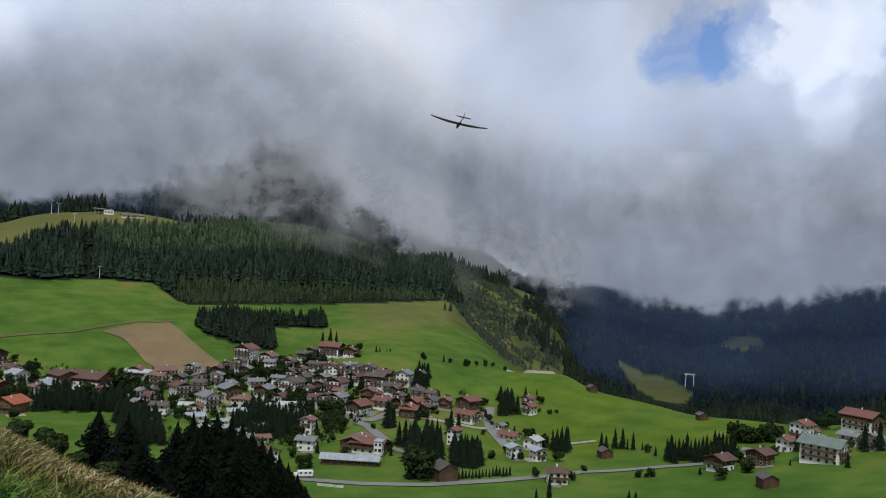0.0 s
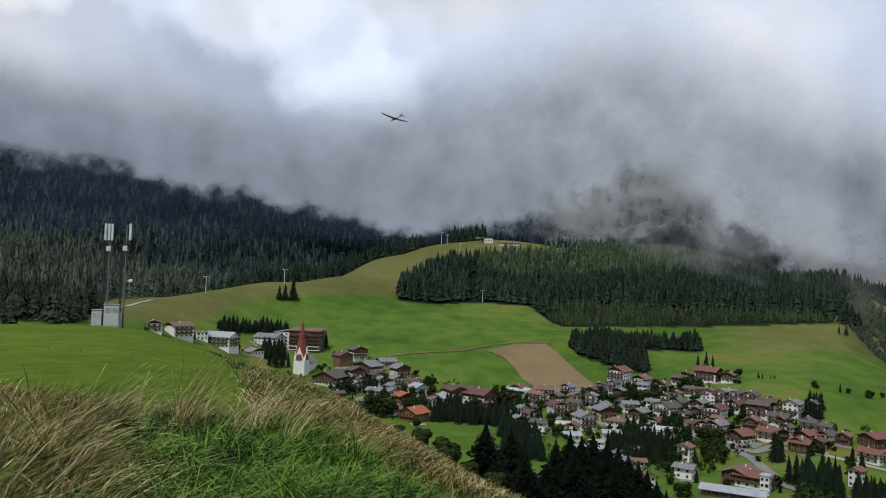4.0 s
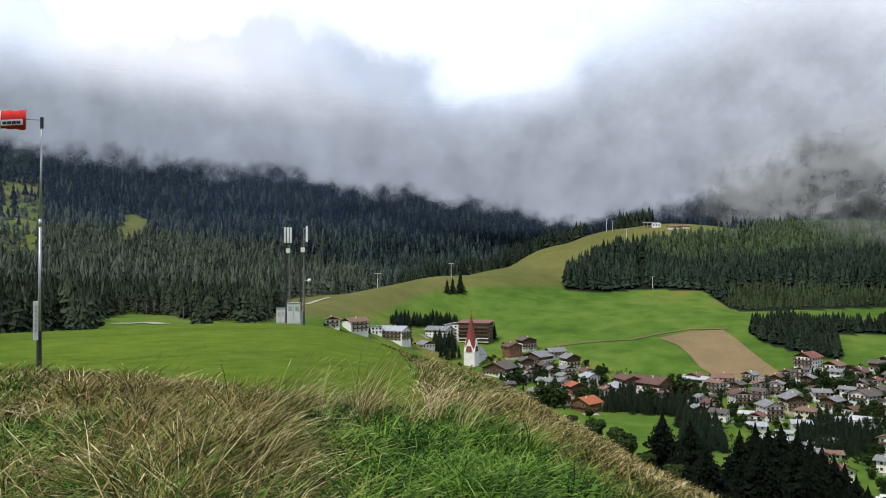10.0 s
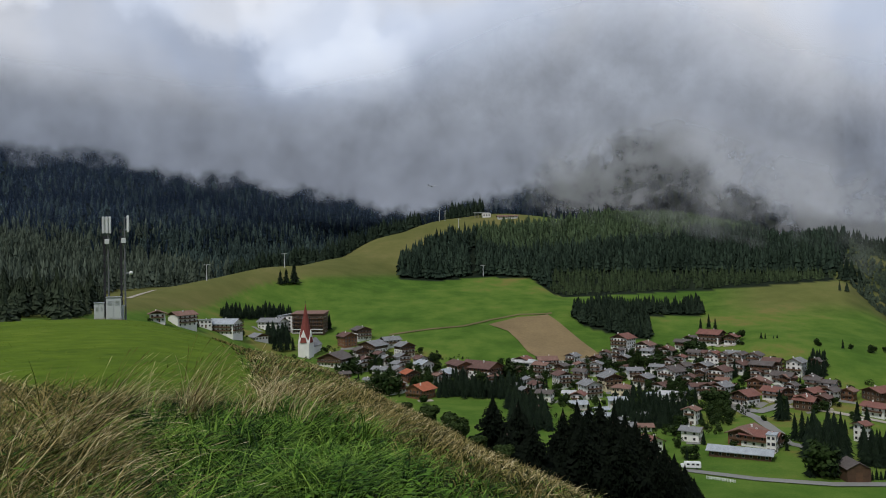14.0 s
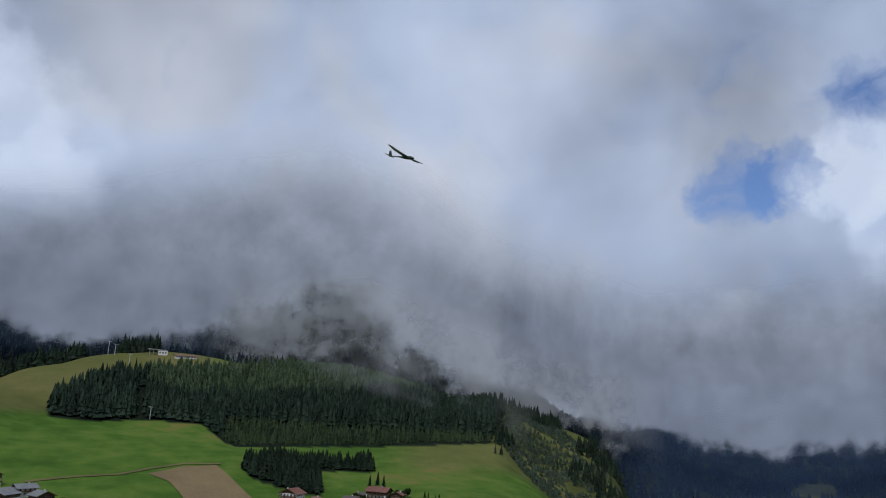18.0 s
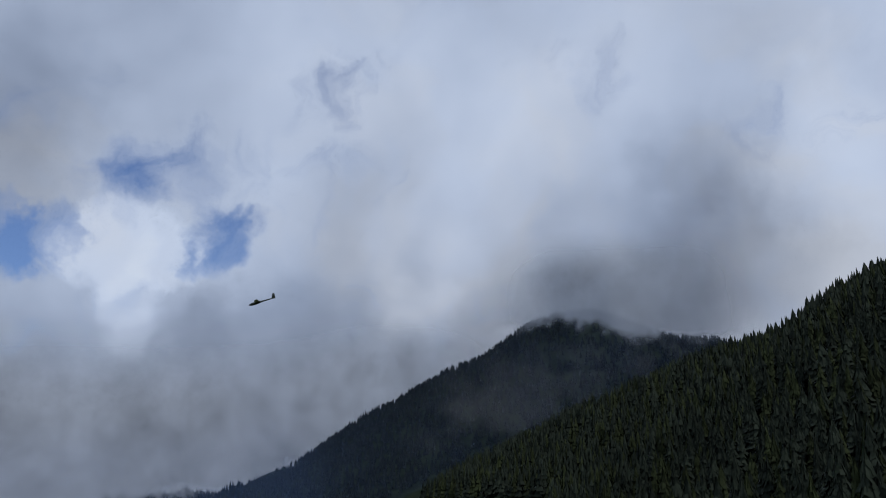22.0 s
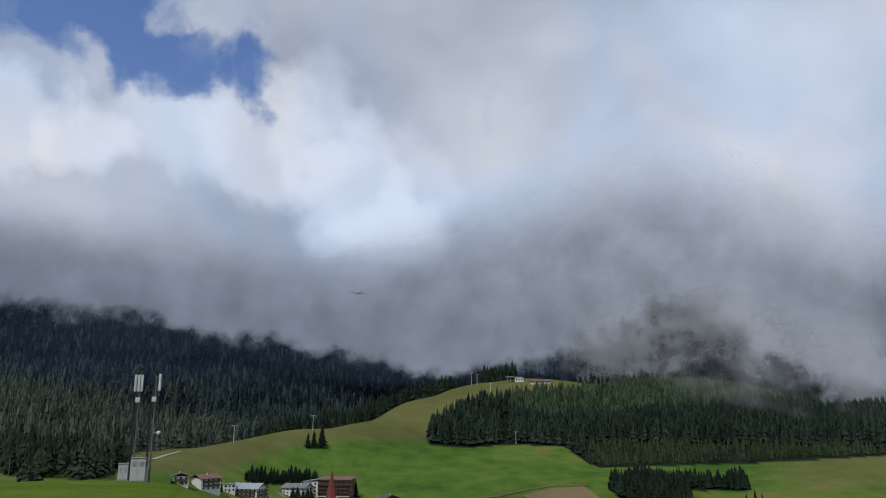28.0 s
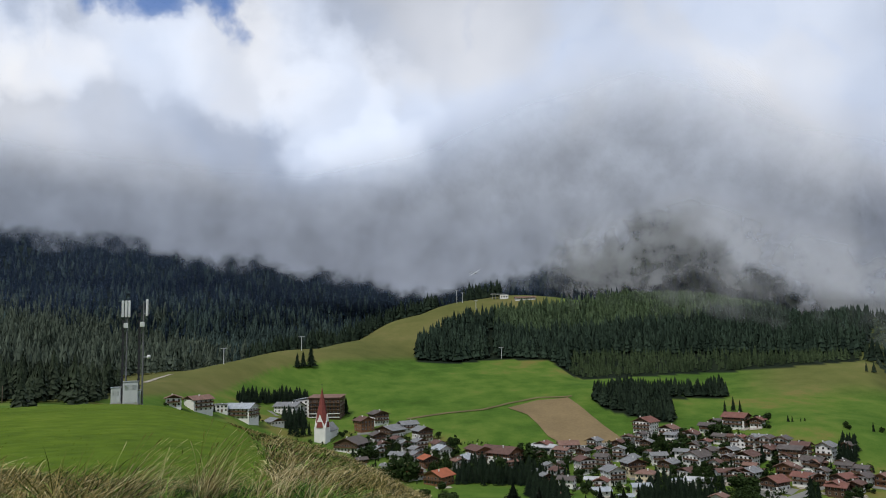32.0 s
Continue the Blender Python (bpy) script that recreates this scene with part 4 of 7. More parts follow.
def mast(az, r, height, panels, facing, dish):
    m = thing("radio_mast", at_ground(az, r, 0.2), "slim grey steel radio mast with white panel antennas", "mast", "radio masts", facing)
    b = bmesh.new()
    tube(b, (0, 0, 0), (0, 0, height), 0.075, 0.055, 12)
    part("pole", b, MAST_STEEL, m)
    b = bmesh.new()
    box(b, (0.15, 0.08, height - 2.2), (-0.30, 0.06, 0.2 + (height - 2.2) / 2))
    for k in range(int(height * 1.6)):
        box(b, (0.34, 0.06, 0.05), (-0.15, 0.03, 0.6 + k * 0.6))
        box(b, (0.22, 0.12, 0.26), (-0.30, 0.05, 0.45 + k * 0.6))
    part("cable_ladder", b, DARK_STEEL, m, "black cable ladder")
    for x, y, turn in panels:
        b = bmesh.new()
        box(b, (0.20, 0.12, 1.42), (x, y, height - 0.55), (0, 0, turn), 0.035)
        p = part("panel_antenna", b, WHITE_PAINT, m, "white panel antenna")
        for dz in (-0.5, 0.5):
            b = bmesh.new()
            box(b, (0.08, 0.3, 0.06), (x * 0.6, y * 0.5, height - 0.55 + dz), (0, 0, turn))
            part("bracket", b, GREY_STEEL, p)
    b = bmesh.new()
    box(b, (0.36, 0.3, 0.42), (-0.1, -0.2, height - 1.95), None, 0.03)
    part("radio_unit", b, WHITE_PAINT, m, "white radio unit")
    if dish:
        b = bmesh.new()
        tube(b, (0.45, -0.30, height * 0.47), (0.45, -0.02, height * 0.47), 0.17, 0.15, 18)
        part("dish", b, WHITE_PAINT, m, "white round dish", True)
        b = bmesh.new()
        box(b, (0.5, 0.08, 0.08), (0.22, 0, height * 0.47))
        part("dish_arm", b, GREY_STEEL, m)
    return m


mast(-19.75, 72, 8.7, ((-0.36, -0.12, 20), (-0.10, -0.26, 0), (0.14, -0.2, -20)), 20, False)
mast(-18.72, 71, 8.8, ((0.26, -0.1, -30),), 20, True)


def cabinet(az, r, w, d, h, label):
    c = thing("equipment_cabinet", at_ground(az, r, 0.1), label, "cabinet", "equipment cabinets", 18)
    b = bmesh.new()
    box(b, (w, d, h), (0, 0, 0.15 + h / 2), None, 0.03)
    part("housing", b, LIGHT_GREY, c)
    b = bmesh.new()
    box(b, (w + 0.08, d + 0.1, 0.06), (0, 0, h + 0.19), None, 0.015)
    part("lid", b, GREY_STEEL, c)
    for k in range(2):
        b = bmesh.new()
        box(b, (w / 2 - 0.05, 0.03, h - 0.2), ((k - 0.5) * w / 2, -d / 2 - 0.015, 0.15 + h / 2), None, 0.01)
        door = part("door", b, LIGHT_GREY, c)
        for s in range(6):
            b = bmesh.new()
            box(b, (w / 2 - 0.25, 0.02, 0.03), ((k - 0.5) * w / 2, -d / 2 - 0.035, h - 0.45 + s * 0.07))
            part("vent_slat", b, GREY_STEEL, door)
    b = bmesh.new()
    box(b, (w + 0.1, d + 0.1, 0.2), (0, 0, 0.08))
    part("plinth", b, GRAVEL, c, "concrete plinth")


cabinet(-20.35, 70.5, 0.75, 0.7, 1.25, "plain light grey equipment cabinet beside the masts")
cabinet(-19.45, 70.0, 1.15, 0.85, 1.75, "tall light grey twin-door equipment cabinet below the masts")
cabinet(-18.95, 70.6, 0.35, 0.5, 1.1, "narrow grey cabinet between the masts")


# ---- windsock ----
def windsock():
    w = thing("windsock", at_ground(-35.85, 18.6, 0.15), "red and white windsock on a thin grey steel pole", "windsock", turn=36)
    top = 5.35
    b = bmesh.new()
    tube(b, (0, 0, 0), (0, 0, 0.9), 0.055, 0.05, 10)
    part("foot_tube", b, DARK_STEEL, w, "dark lower tube")
    b = bmesh.new()
    tube(b, (0, 0, 0.6), (0.01, 0, 3.2), 0.030, 0.027, 12)
    tube(b, (0.01, 0, 3.1), (0.03, 0, top), 0.024, 0.020, 12)
    tube(b, (0.008, 0, 3.1), (0.012, 0, 3.25), 0.034, 0.034, 12)
    part("pole", b, GREY_STEEL, w, smooth=True)
    b = bmesh.new()
    tube(b, (0.03, 0, top - 0.18), (0.03, 0, top + 0.06), 0.036, 0.036, 10)
    part("swivel", b, DARK_STEEL, w)
    b = bmesh.new()
    tube(b, (0.03, 0, top), (-0.27, 0, top), 0.012, 0.012, 8)
    tube(b, (-0.27, 0, top + 0.22), (-0.27, 0, top - 0.20), 0.012, 0.012, 8)
    part("arm", b, GREY_STEEL, w)
    n, turns = 9, np.linspace(0, 2 * math.pi, 16, endpoint=False)

    def rings(x0, x1):
        out = []
        for k in range(n):
            x = x0 + (x1 - x0) * k / (n - 1)
            u = (-0.27 - x) / 1.3
            r = 0.205 - 0.07 * u + 0.008 * math.sin(x * 31)
            out.append([(x, r * 0.8 * math.cos(a), top - 0.02 - 0.16 * u * u - 0.05 * u + r * (1 + 0.06 * math.sin(5 * a + x * 9)) * math.sin(a)) for a in turns])
        return out
    b = bmesh.new()
    loft(b, rings(-0.27, -0.72), False)
    red = part("sock_mouth", b, RED_CLOTH, w, "red cloth mouth of the sock", True)
    b = bmesh.new()
    loft(b, rings(-0.72, -1.15), False)
    part("sock_middle", b, WHITE_CLOTH, w, "white cloth middle", True)
    b = bmesh.new()
    loft(b, rings(-1.15, -1.55), False)
    part("sock_end", b, RED_CLOTH, w, "red cloth end", True)
    b = bmesh.new()
    box(b, (0.40, 0.012, 0.12), (-0.52, -0.172, top - 0.12), (0, -8, 2))
    band = part("sponsor_band", b, WHITE_CLOTH, w, "white band along the sock")
    for k in range(4):
        b = bmesh.new()
        box(b, (0.075, 0.008, 0.06), (-0.40 - k * 0.085, -0.181, top - 0.11 - k * 0.012), (0, -8, 2))
        part("band_mark", b, DARK_STEEL, band, "dark mark on the band")
    b = bmesh.new()
    box(b, (0.10, 0.02, 0.82), (-0.065, -0.045, 1.12), None, 0.008)
    sign = part("sign_board", b, LIGHT_GREY, w, "narrow pale grey sign board")
    for k, z in enumerate((0.92, 1.02, 1.12, 1.22, 1.32, 1.40)):
        b = bmesh.new()
        box(b, (0.035, 0.006, 0.05 + 0.02 * (k % 2)), (-0.065, -0.058, z))
        part("sign_mark", b, GREY_STEEL, sign, "faded mark")


windsock()


# ---- roads and tracks ----
ribbon("road", ((20.0, -14.8), (21.7, -14.9), (24.7, -15.05), (29.5, -14.95), (34.0, -14.45), (37.6, -13.9), (40.4, -13.33), (44.6, -12.68), (48.5, -11.94)), 5.5, ASPHALT, 0.35,
       "pale narrow valley road through the meadows")
ribbon("street", ((21.6, -8.6), (22.7, -9.5), (23.26, -10.4), (24.84, -11.13), (26.1, -12.0), (26.6, -12.6), (27.8, -12.8)), 6.0, ASPHALT, 0.35, "grey village street down to the farm")
ribbon("street", ((23.2, -10.1), (24.2, -10.64), (25.0, -10.73), (26.4, -10.2)), 7.0, ASPHALT, 0.45, "curved grey village street")
ribbon("lane", ((26.8, -10.27), (29.3, -10.44), (32.6, -10.9), (33.6, -10.9)), 4.5, GRAVEL, 0.35, "pale lane between meadow and houses")
ribbon("lane", ((33.66, -9.4), (33.46, -10.33), (33.9, -11.1), (34.67, -11.82), (35.3, -12.35)), 6.0, ASPHALT, 0.4, "grey lane down to lower houses")
ribbon("street", ((9.4, -8.0), (11.0, -7.84), (12.85, -7.67), (14.7, -7.45), (16.6, -6.95), (17.4, -6.8)), 13.0, ASPHALT, 0.5, "wide grey street along the brown field")
ribbon("track", ((-0.7, -5.6), (2.2, -5.24), (4.7, -5.06), (6.7, -4.63), (8.75, -4.27), (11.1, -4.2)), 4.0, TRACK, 0.5, "brown earth track across the meadow")
ribbon("path", ((34.6, -6.75), (36.4, -6.7), (38.2, -6.75)), 7.0, GRAVEL, 0.4, "pale gravel path along the shoulder")
ribbon("path", ((39.1, -11.57), (41.25, -11.16)), 4.0, GRAVEL, 0.35, "pale gravel path in the meadow")
ribbon("path", ((-18.6, -2.45), (-17.8, -2.2), (-16.9, -1.95)), 5.0, GRAVEL, 0.4, "pale gravel road up the piste")
ribbon("path", ((-31.3, -3.46), (-30.4, -3.5), (-29.3, -3.48), (-28.2, -3.6)), 7.0, GRAVEL, 0.3, "pale forest road at the wood's edge")
ribbon("path", ((9.5, -9.0), (8.6, -9.6), (7.9, -10.3)), 6.0, ASPHALT, 0.4, "grey side street among houses")
ribbon("street", ((-1.6, -7.4), (-1.0, -8.0), (-0.2, -8.7), (0.4, -9.3)), 6.5, ASPHALT, 0.4, "grey street past the church")

# ---- village materials ----
WALLS = {
    "w": plain("white_plaster", (0.76, 0.75, 0.72), 0.9, spread=0.10, scale=0.25, fine=3.0),
    "y": plain("cream_plaster", (0.66, 0.58, 0.40), 0.9, spread=0.10, scale=0.25, fine=3.0),
    "n": plain("brown_boarding", (0.085, 0.050, 0.030), 0.8, spread=0.35, scale=0.5, fine=6.0),
    "o": plain("orange_brown_timber", (0.18, 0.085, 0.042), 0.75, spread=0.3, scale=0.5, fine=6.0),
}


def tiled(name, colour, rough=0.8):
    """Roof covering in courses, with weathering."""
    m, nt, b = material(name, rough)
    p = coords(nt)
    wave = node(nt, "ShaderNodeTexWave", Scale=1.1, Distortion=0.4, Detail=2.0)
    wave.bands_direction = "X"
    wire(nt, p, wave.inputs["Vector"])
    f = math_node(nt, "ADD", math_node(nt, "MULTIPLY", noise_node(nt, p, 0.35, 6), 0.7), math_node(nt, "MULTIPLY", wave.outputs["Fac"], 0.3))
    wire(nt, ramp_node(nt, f, ((0.25, tuple(c * 0.65 for c in colour)), (0.75, tuple(c * 1.3 for c in colour)))), b.inputs["Base Color"])
    bump(nt, b, wave.outputs["Fac"], 0.4, 0.05)
    return m


ROOFS = {
    "r": tiled("red_tiles", (0.18, 0.080, 0.062)), "b": tiled("brown_tiles", (0.118, 0.066, 0.054)), "g": tiled("grey_slates", (0.19, 0.195, 0.20)),
    "k": tiled("dark_shingles", (0.10, 0.086, 0.080)), "p": tiled("faded_red_tiles", (0.19, 0.11, 0.085)), "l": tiled("light_sheet_metal", (0.32, 0.35, 0.38), 0.6),
    "w": tiled("white_sheet_metal", (0.44, 0.45, 0.46), 0.6), "q": tiled("orange_tiles", (0.34, 0.105, 0.05)), "v": tiled("green_grey_sheet", (0.15, 0.19, 0.165), 0.6),
}
GLASS = material("window_glass", 0.12, 0, 0.6)[0]
GLASS.node_tree.nodes["Principled BSDF"].inputs["Base Color"].default_value = (0.02, 0.025, 0.03, 1)
FRAME_WHITE = plain("window_frame_paint", (0.34, 0.30, 0.26), 0.6, spread=0.2)
RAIL_WOOD = plain("balcony_timber", (0.11, 0.062, 0.036), 0.8, spread=0.35, scale=0.6, fine=8)
CHURCH_RED = tiled("red_church_shingles", (0.20, 0.052, 0.042))
CONCRETE = plain("concrete", (0.40, 0.39, 0.37), 0.9, spread=0.15, scale=0.2, fine=2)


def shared(name, build, mat):
    bm = bmesh.new()
    build(bm)
    me = bpy.data.meshes.new(name)
    bm.to_mesh(me)
    bm.free()
    me.materials.append(mat)
    return me


def frame_bars(bm, w, h):
    for x in (-w / 2, w / 2):
        box(bm, (0.12, 0.14, h + 0.12), (x, 0, 0))
    for z in (-h / 2, h / 2):
        box(bm, (w, 0.14, 0.12), (0, 0, z))


WINDOWS = {}
for key, (w, h) in {"s": (1.15, 1.25), "m": (1.5, 1.45), "d": (2.0, 2.0)}.items():
    WINDOWS[key] = (shared("window", lambda bm: frame_bars(bm, w, h), FRAME_WHITE), shared("pane", lambda bm: box(bm, (w - 0.02, 0.05, h - 0.02), (0, 0.02, 0)), GLASS))


def window(house, kind, x, y, z, turn):
    frame_mesh, pane_mesh = WINDOWS[kind]
    f = new("window", frame_mesh)
    f.parent = house
    f.matrix_basis = pose(x, y, z, 0, 0, turn)
    p = new("pane", pane_mesh)
    p.parent = f


def shell(bm, w, d, z0, z1):
    box(bm, (w, d, z1 - z0), (0, 0, (z0 + z1) / 2))


def gable_roof(bm, w, d, z, pitch, over, thick=0.28):
    """Two slabs with the ridge along y."""
    run, rise = w / 2 + over, math.tan(radians(pitch))
    top = z + rise * w / 2 + 0.05
    for s in (-1, 1):
        a, b = Vector((0, 0, top)), Vector((s * run, 0, top - rise * run))
        v = [bm.verts.new((p.x, y, p.z + dz)) for dz in (0, thick) for p in (a, b) for y in (-d / 2 - over, d / 2 + over)]
        for q in ((0, 1, 3, 2), (4, 6, 7, 5), (0, 2, 6, 4), (1, 5, 7, 3), (2, 3, 7, 6), (0, 4, 5, 1)):
            bm.faces.new([v[k] for k in q])
    bmesh.ops.recalc_face_normals(bm, faces=bm.faces)
    return top


def hip_roof(bm, w, d, z, over, rise):
    x, y = w / 2 + over, d / 2 + over
    cut = min(x, y) * 0.8
    r0, r1 = ((-(x - cut), 0), (x - cut, 0)) if x > y else ((0, -(y - cut)), (0, y - cut))
    low = [bm.verts.new((sx * x, sy * y, z)) for sx, sy in ((-1, -1), (1, -1), (1, 1), (-1, 1))]
    up = [bm.verts.new((*r0, z + rise)), bm.verts.new((*r1, z + rise))]
    if x > y:
        faces = ((0, 1, 5, 4), (2, 3, 4, 5))
        tri = ((1, 2, 5), (3, 0, 4))
    else:
        faces = ((1, 2, 5, 4), (3, 0, 4, 5))
        tri = ((0, 1, 4), (2, 3, 5))
    v = low + up
    for q in faces + tri:
        bm.faces.new([v[k] for k in q])
    bm.faces.new(low[::-1])
    bmesh.ops.recalc_face_normals(bm, faces=bm.faces)


def balcony(house, w, y, z, turn=0.0, x=0.0, out=1.3, deep=None):
    b = bmesh.new()
    box(b, (w, out, 0.16), (0, -out / 2, 0))
    box(b, (w, 0.08, 0.14), (0, -out, 1.02))
    box(b, (w, 0.06, 0.62), (0, -out, 0.48))
    for k in range(max(2, int(w / 2.6)) + 1):
        box(b, (0.12, 0.12, 1.0), (-w / 2 + 0.06 + k * (w - 0.12) / max(2, int(w / 2.6)), -out, 0.5))
    for s in (-1, 1):
        box(b, (0.08, out, 0.8), (s * (w / 2 - 0.04), -out / 2, 0.5))
    ob = part("balcony", b, RAIL_WOOD, house, "brown timber balcony")
    ob.matrix_basis = pose(x, y, z, 0, 0, turn)


HOUSE_SPOTS = []
ROOF_WORDS = {"q": "orange tiled", "r": "red tiled", "b": "brown tiled", "g": "grey slate", "k": "dark shingled", "p": "faded red", "l": "light metal", "w": "white metal", "v": "green-grey metal"}
WALL_WORDS = {"w": "white plastered", "y": "cream plastered", "n": "brown timber", "o": "orange-brown timber"}


def house(az, el, w, storeys, turn, form, roof, wall, upper, depth=None, name="house", label=""):
    """An alpine house: plastered lower storeys, timber upper storey, wide eaves, balconies and windows."""
    rnd = random.Random(int(az * 100 + el * 1000))
    x, y, z, r = spot(az, el)
    w *= 0.78 if az > -8 else 0.98
    if form == "side" and storeys == 2 and not depth and rnd.random() < 0.45:
        form, turn = "gable", rnd.choice((-38, -30, 34))
    white_top = upper == "n" and wall == "w" and storeys > 1 and rnd.random() < 0.6
    words = label or f"{WALL_WORDS[wall]} {'low house' if storeys == 1 else 'guest house' if storeys > 2 else 'alpine house'} with {ROOF_WORDS[roof]} roof" + (", brown balconies" if white_top else ", timber upper storey" if upper != wall and storeys > 1 else "")
    facing = -az + turn
    d = depth * 0.85 if depth else w * (0.95 if form != "flat" else 0.6)
    if form == "side":
        facing, w, d = facing + 90, depth * 0.85 if depth else w * 0.74, w
    h = thing(name, (x, y, z), words, "house", "village houses", facing)
    HOUSE_SPOTS.append((x, y, max(w, d) * 0.75))
    tall = 2.65 * storeys + 0.3
    split = tall - 2.65 if upper != wall and storeys > 1 and not white_top else tall
    b = bmesh.new()
    shell(b, w, d, -6.0, split)
    part("wall", b, WALLS[wall], h)
    pitch = rnd.choice((20, 22, 24))
    top = tall
    up_mat = WALLS[upper]
    if form in ("gable", "side"):
        rise = math.tan(radians(pitch)) * w / 2
        b = bmesh.new()
        ring = [(-w / 2 - 0.03, split), (w / 2 + 0.03, split), (w / 2 + 0.03, tall), (0, tall + rise), (-w / 2 - 0.03, tall)]
        if tall - split < 0.1:
            ring = [(-w / 2, tall - 0.02), (w / 2, tall - 0.02), (0, tall + rise)]
        loft(b, [[(px, yy, pz) for px, pz in ring] for yy in (-d / 2 - 0.03, d / 2 + 0.03)])
        part("upper_wall", b, up_mat, h, WALL_WORDS[upper] + (" gable" if white_top else " upper storey and gable"))
        b = bmesh.new()
        top = gable_roof(b, w, d, tall, pitch, 1.3)
        rf = part("roof", b, ROOFS[roof], h)
        run, lean = w / 2 + 1.3, math.tan(radians(pitch))
        for s in (-1, 1):
            b = bmesh.new()
            box(b, (math.hypot(run, run * lean), 0.07, 0.34), (s * run / 2, -d / 2 - 1.32, top + 0.1 - run / 2 * lean), (0, s * pitch, 0))
            part("verge_board", b, RAIL_WOOD, rf, "brown verge board")
    elif form == "hip":
        if tall - split > 0.1:
            b = bmesh.new()
            shell(b, w + 0.06, d + 0.06, split, tall)
            part("upper_wall", b, up_mat, h)
        b = bmesh.new()
        hip_roof(b, w, d, tall, 1.0, min(w, d) * 0.2)
        part("roof", b, ROOFS[roof], h)
        top = tall + min(w, d) * 0.2
    else:
        b = bmesh.new()
        box(b, (w + 0.8, d + 0.8, 0.35), (0, 0, tall + 0.17), None, 0.05)
        part("roof", b, ROOFS[roof], h)
        top = tall + 0.3
    if storeys > 1 or rnd.random() < 0.5:
        cx, cy = rnd.uniform(-0.2, 0.2) * w, rnd.uniform(-0.25, 0.25) * d
        b = bmesh.new()
        box(b, (0.6, 0.6, 1.7), (cx, cy, top - 0.2))
        box(b, (0.8, 0.8, 0.12), (cx, cy, top + 0.7))
        part("chimney", b, WALLS["w"], h, "white chimney")
    # windows on the two sides that face the valley, balconies on the front
    for s in range(storeys):
        zc = 1.5 + s * 2.65
        n = max(2, int(w / 2.5))
        has_balcony = s > 0 and upper != wall or (s > 0 and rnd.random() < 0.5)
        for k in range(n):
            px = -w / 2 + (k + 0.5) * w / n
            window(h, "m" if has_balcony and k % 2 else "s", px, -d / 2 - 0.06, zc + 0.1, 0)
        if has_balcony and form != "flat":
            balcony(h, w * rnd.choice((0.8, 0.95, 1.0)), -d / 2, s * 2.65 + 0.25)
        m = max(2, int(d / 3.2))
        side = 1 if (turn + (90 if form == "side" else 0)) < 0 else -1
        for k in range(m):
            py = -d / 2 + (k + 0.5) * d / m
            window(h, "s", side * (w / 2 + 0.06), py, zc + 0.1, 90 * side)
        if form == "side" and has_balcony:
            balcony(h, d * 0.85, 0, s * 2.65 + 0.25, 90 * side, side * w / 2)
    if storeys > 1:
        b = bmesh.new()
        box(b, (1.1, 0.12, 2.1), (w * 0.12, -d / 2 - 0.05, 1.05), None, 0.03)
        part("door", b, RAIL_WOOD, h, "brown wooden door")
    return h


HOUSES_WEST = (
    (0.76, -8.86, 13.0, 2, 25, "gable", "q", "o", "n"),
    (-16.71, -4.08, 10.0, 2, 0, "gable", "p", "w", "n"),
    (-15.09, -4.47, 15.7, 3, 35, "side", "p", "w", "n"),
    (-13.67, -4.61, 11.0, 2, 0, "flat", "g", "w", "w"),
    (-12.25, -5.12, 21.0, 3, -28, "side", "l", "w", "w"),
    (-10.00, -5.63, 11.6, 1, 30, "gable", "g", "w", "n"),
    (-9.01, -5.03, 20.3, 3, -28, "side", "g", "w", "w"),
    (-3.74, -6.26, 15.1, 3, 30, "gable", "b", "o", "o"),
    (-2.72, -5.82, 16.2, 3, 25, "gable", "k", "w", "n"),
    (-4.61, -7.59, 25.0, 2, -35, "side", "k", "w", "n"),
    (-1.92, -6.74, 22.0, 2, 20, "side", "g", "w", "n"),
    (0.20, -7.63, 11.3, 2, 25, "gable", "g", "w", "n"),
    (-1.33, -8.52, 13.2, 2, -30, "side", "g", "w", "w"),
)
HOUSES_CENTRE = (
    (-0.52, -9.65, 16.1, 2, 30, "gable", "q", "w", "o"),
    (1.49, -10.03, 18.0, 2, -50, "side", "q", "o", "o"),
    (3.31, -8.89, 14.9, 2, 40, "side", "l", "w", "w"),
    (10.68, -7.99, 16.5, 2, 10, "side", "p", "w", "w"),
    (11.77, -9.35, 13.8, 3, 25, "gable", "b", "w", "n"),
    (10.52, -10.39, 11.9, 2, -20, "side", "k", "w", "w"),
    (13.71, -10.05, 15.0, 3, 30, "gable", "g", "w", "w"),
    (15.94, -9.94, 14.5, 2, -15, "hip", "p", "y", "y"),
    (14.46, -11.22, 8.4, 1, 20, "side", "l", "w", "w"),
    (10.23, -11.21, 9.3, 1, -35, "side", "p", "w", "w"),
    (16.07, -6.65, 18.1, 3, -30, "gable", "r", "w", "n"),
    (17.57, -7.13, 14.3, 3, -25, "gable", "p", "w", "n"),
)
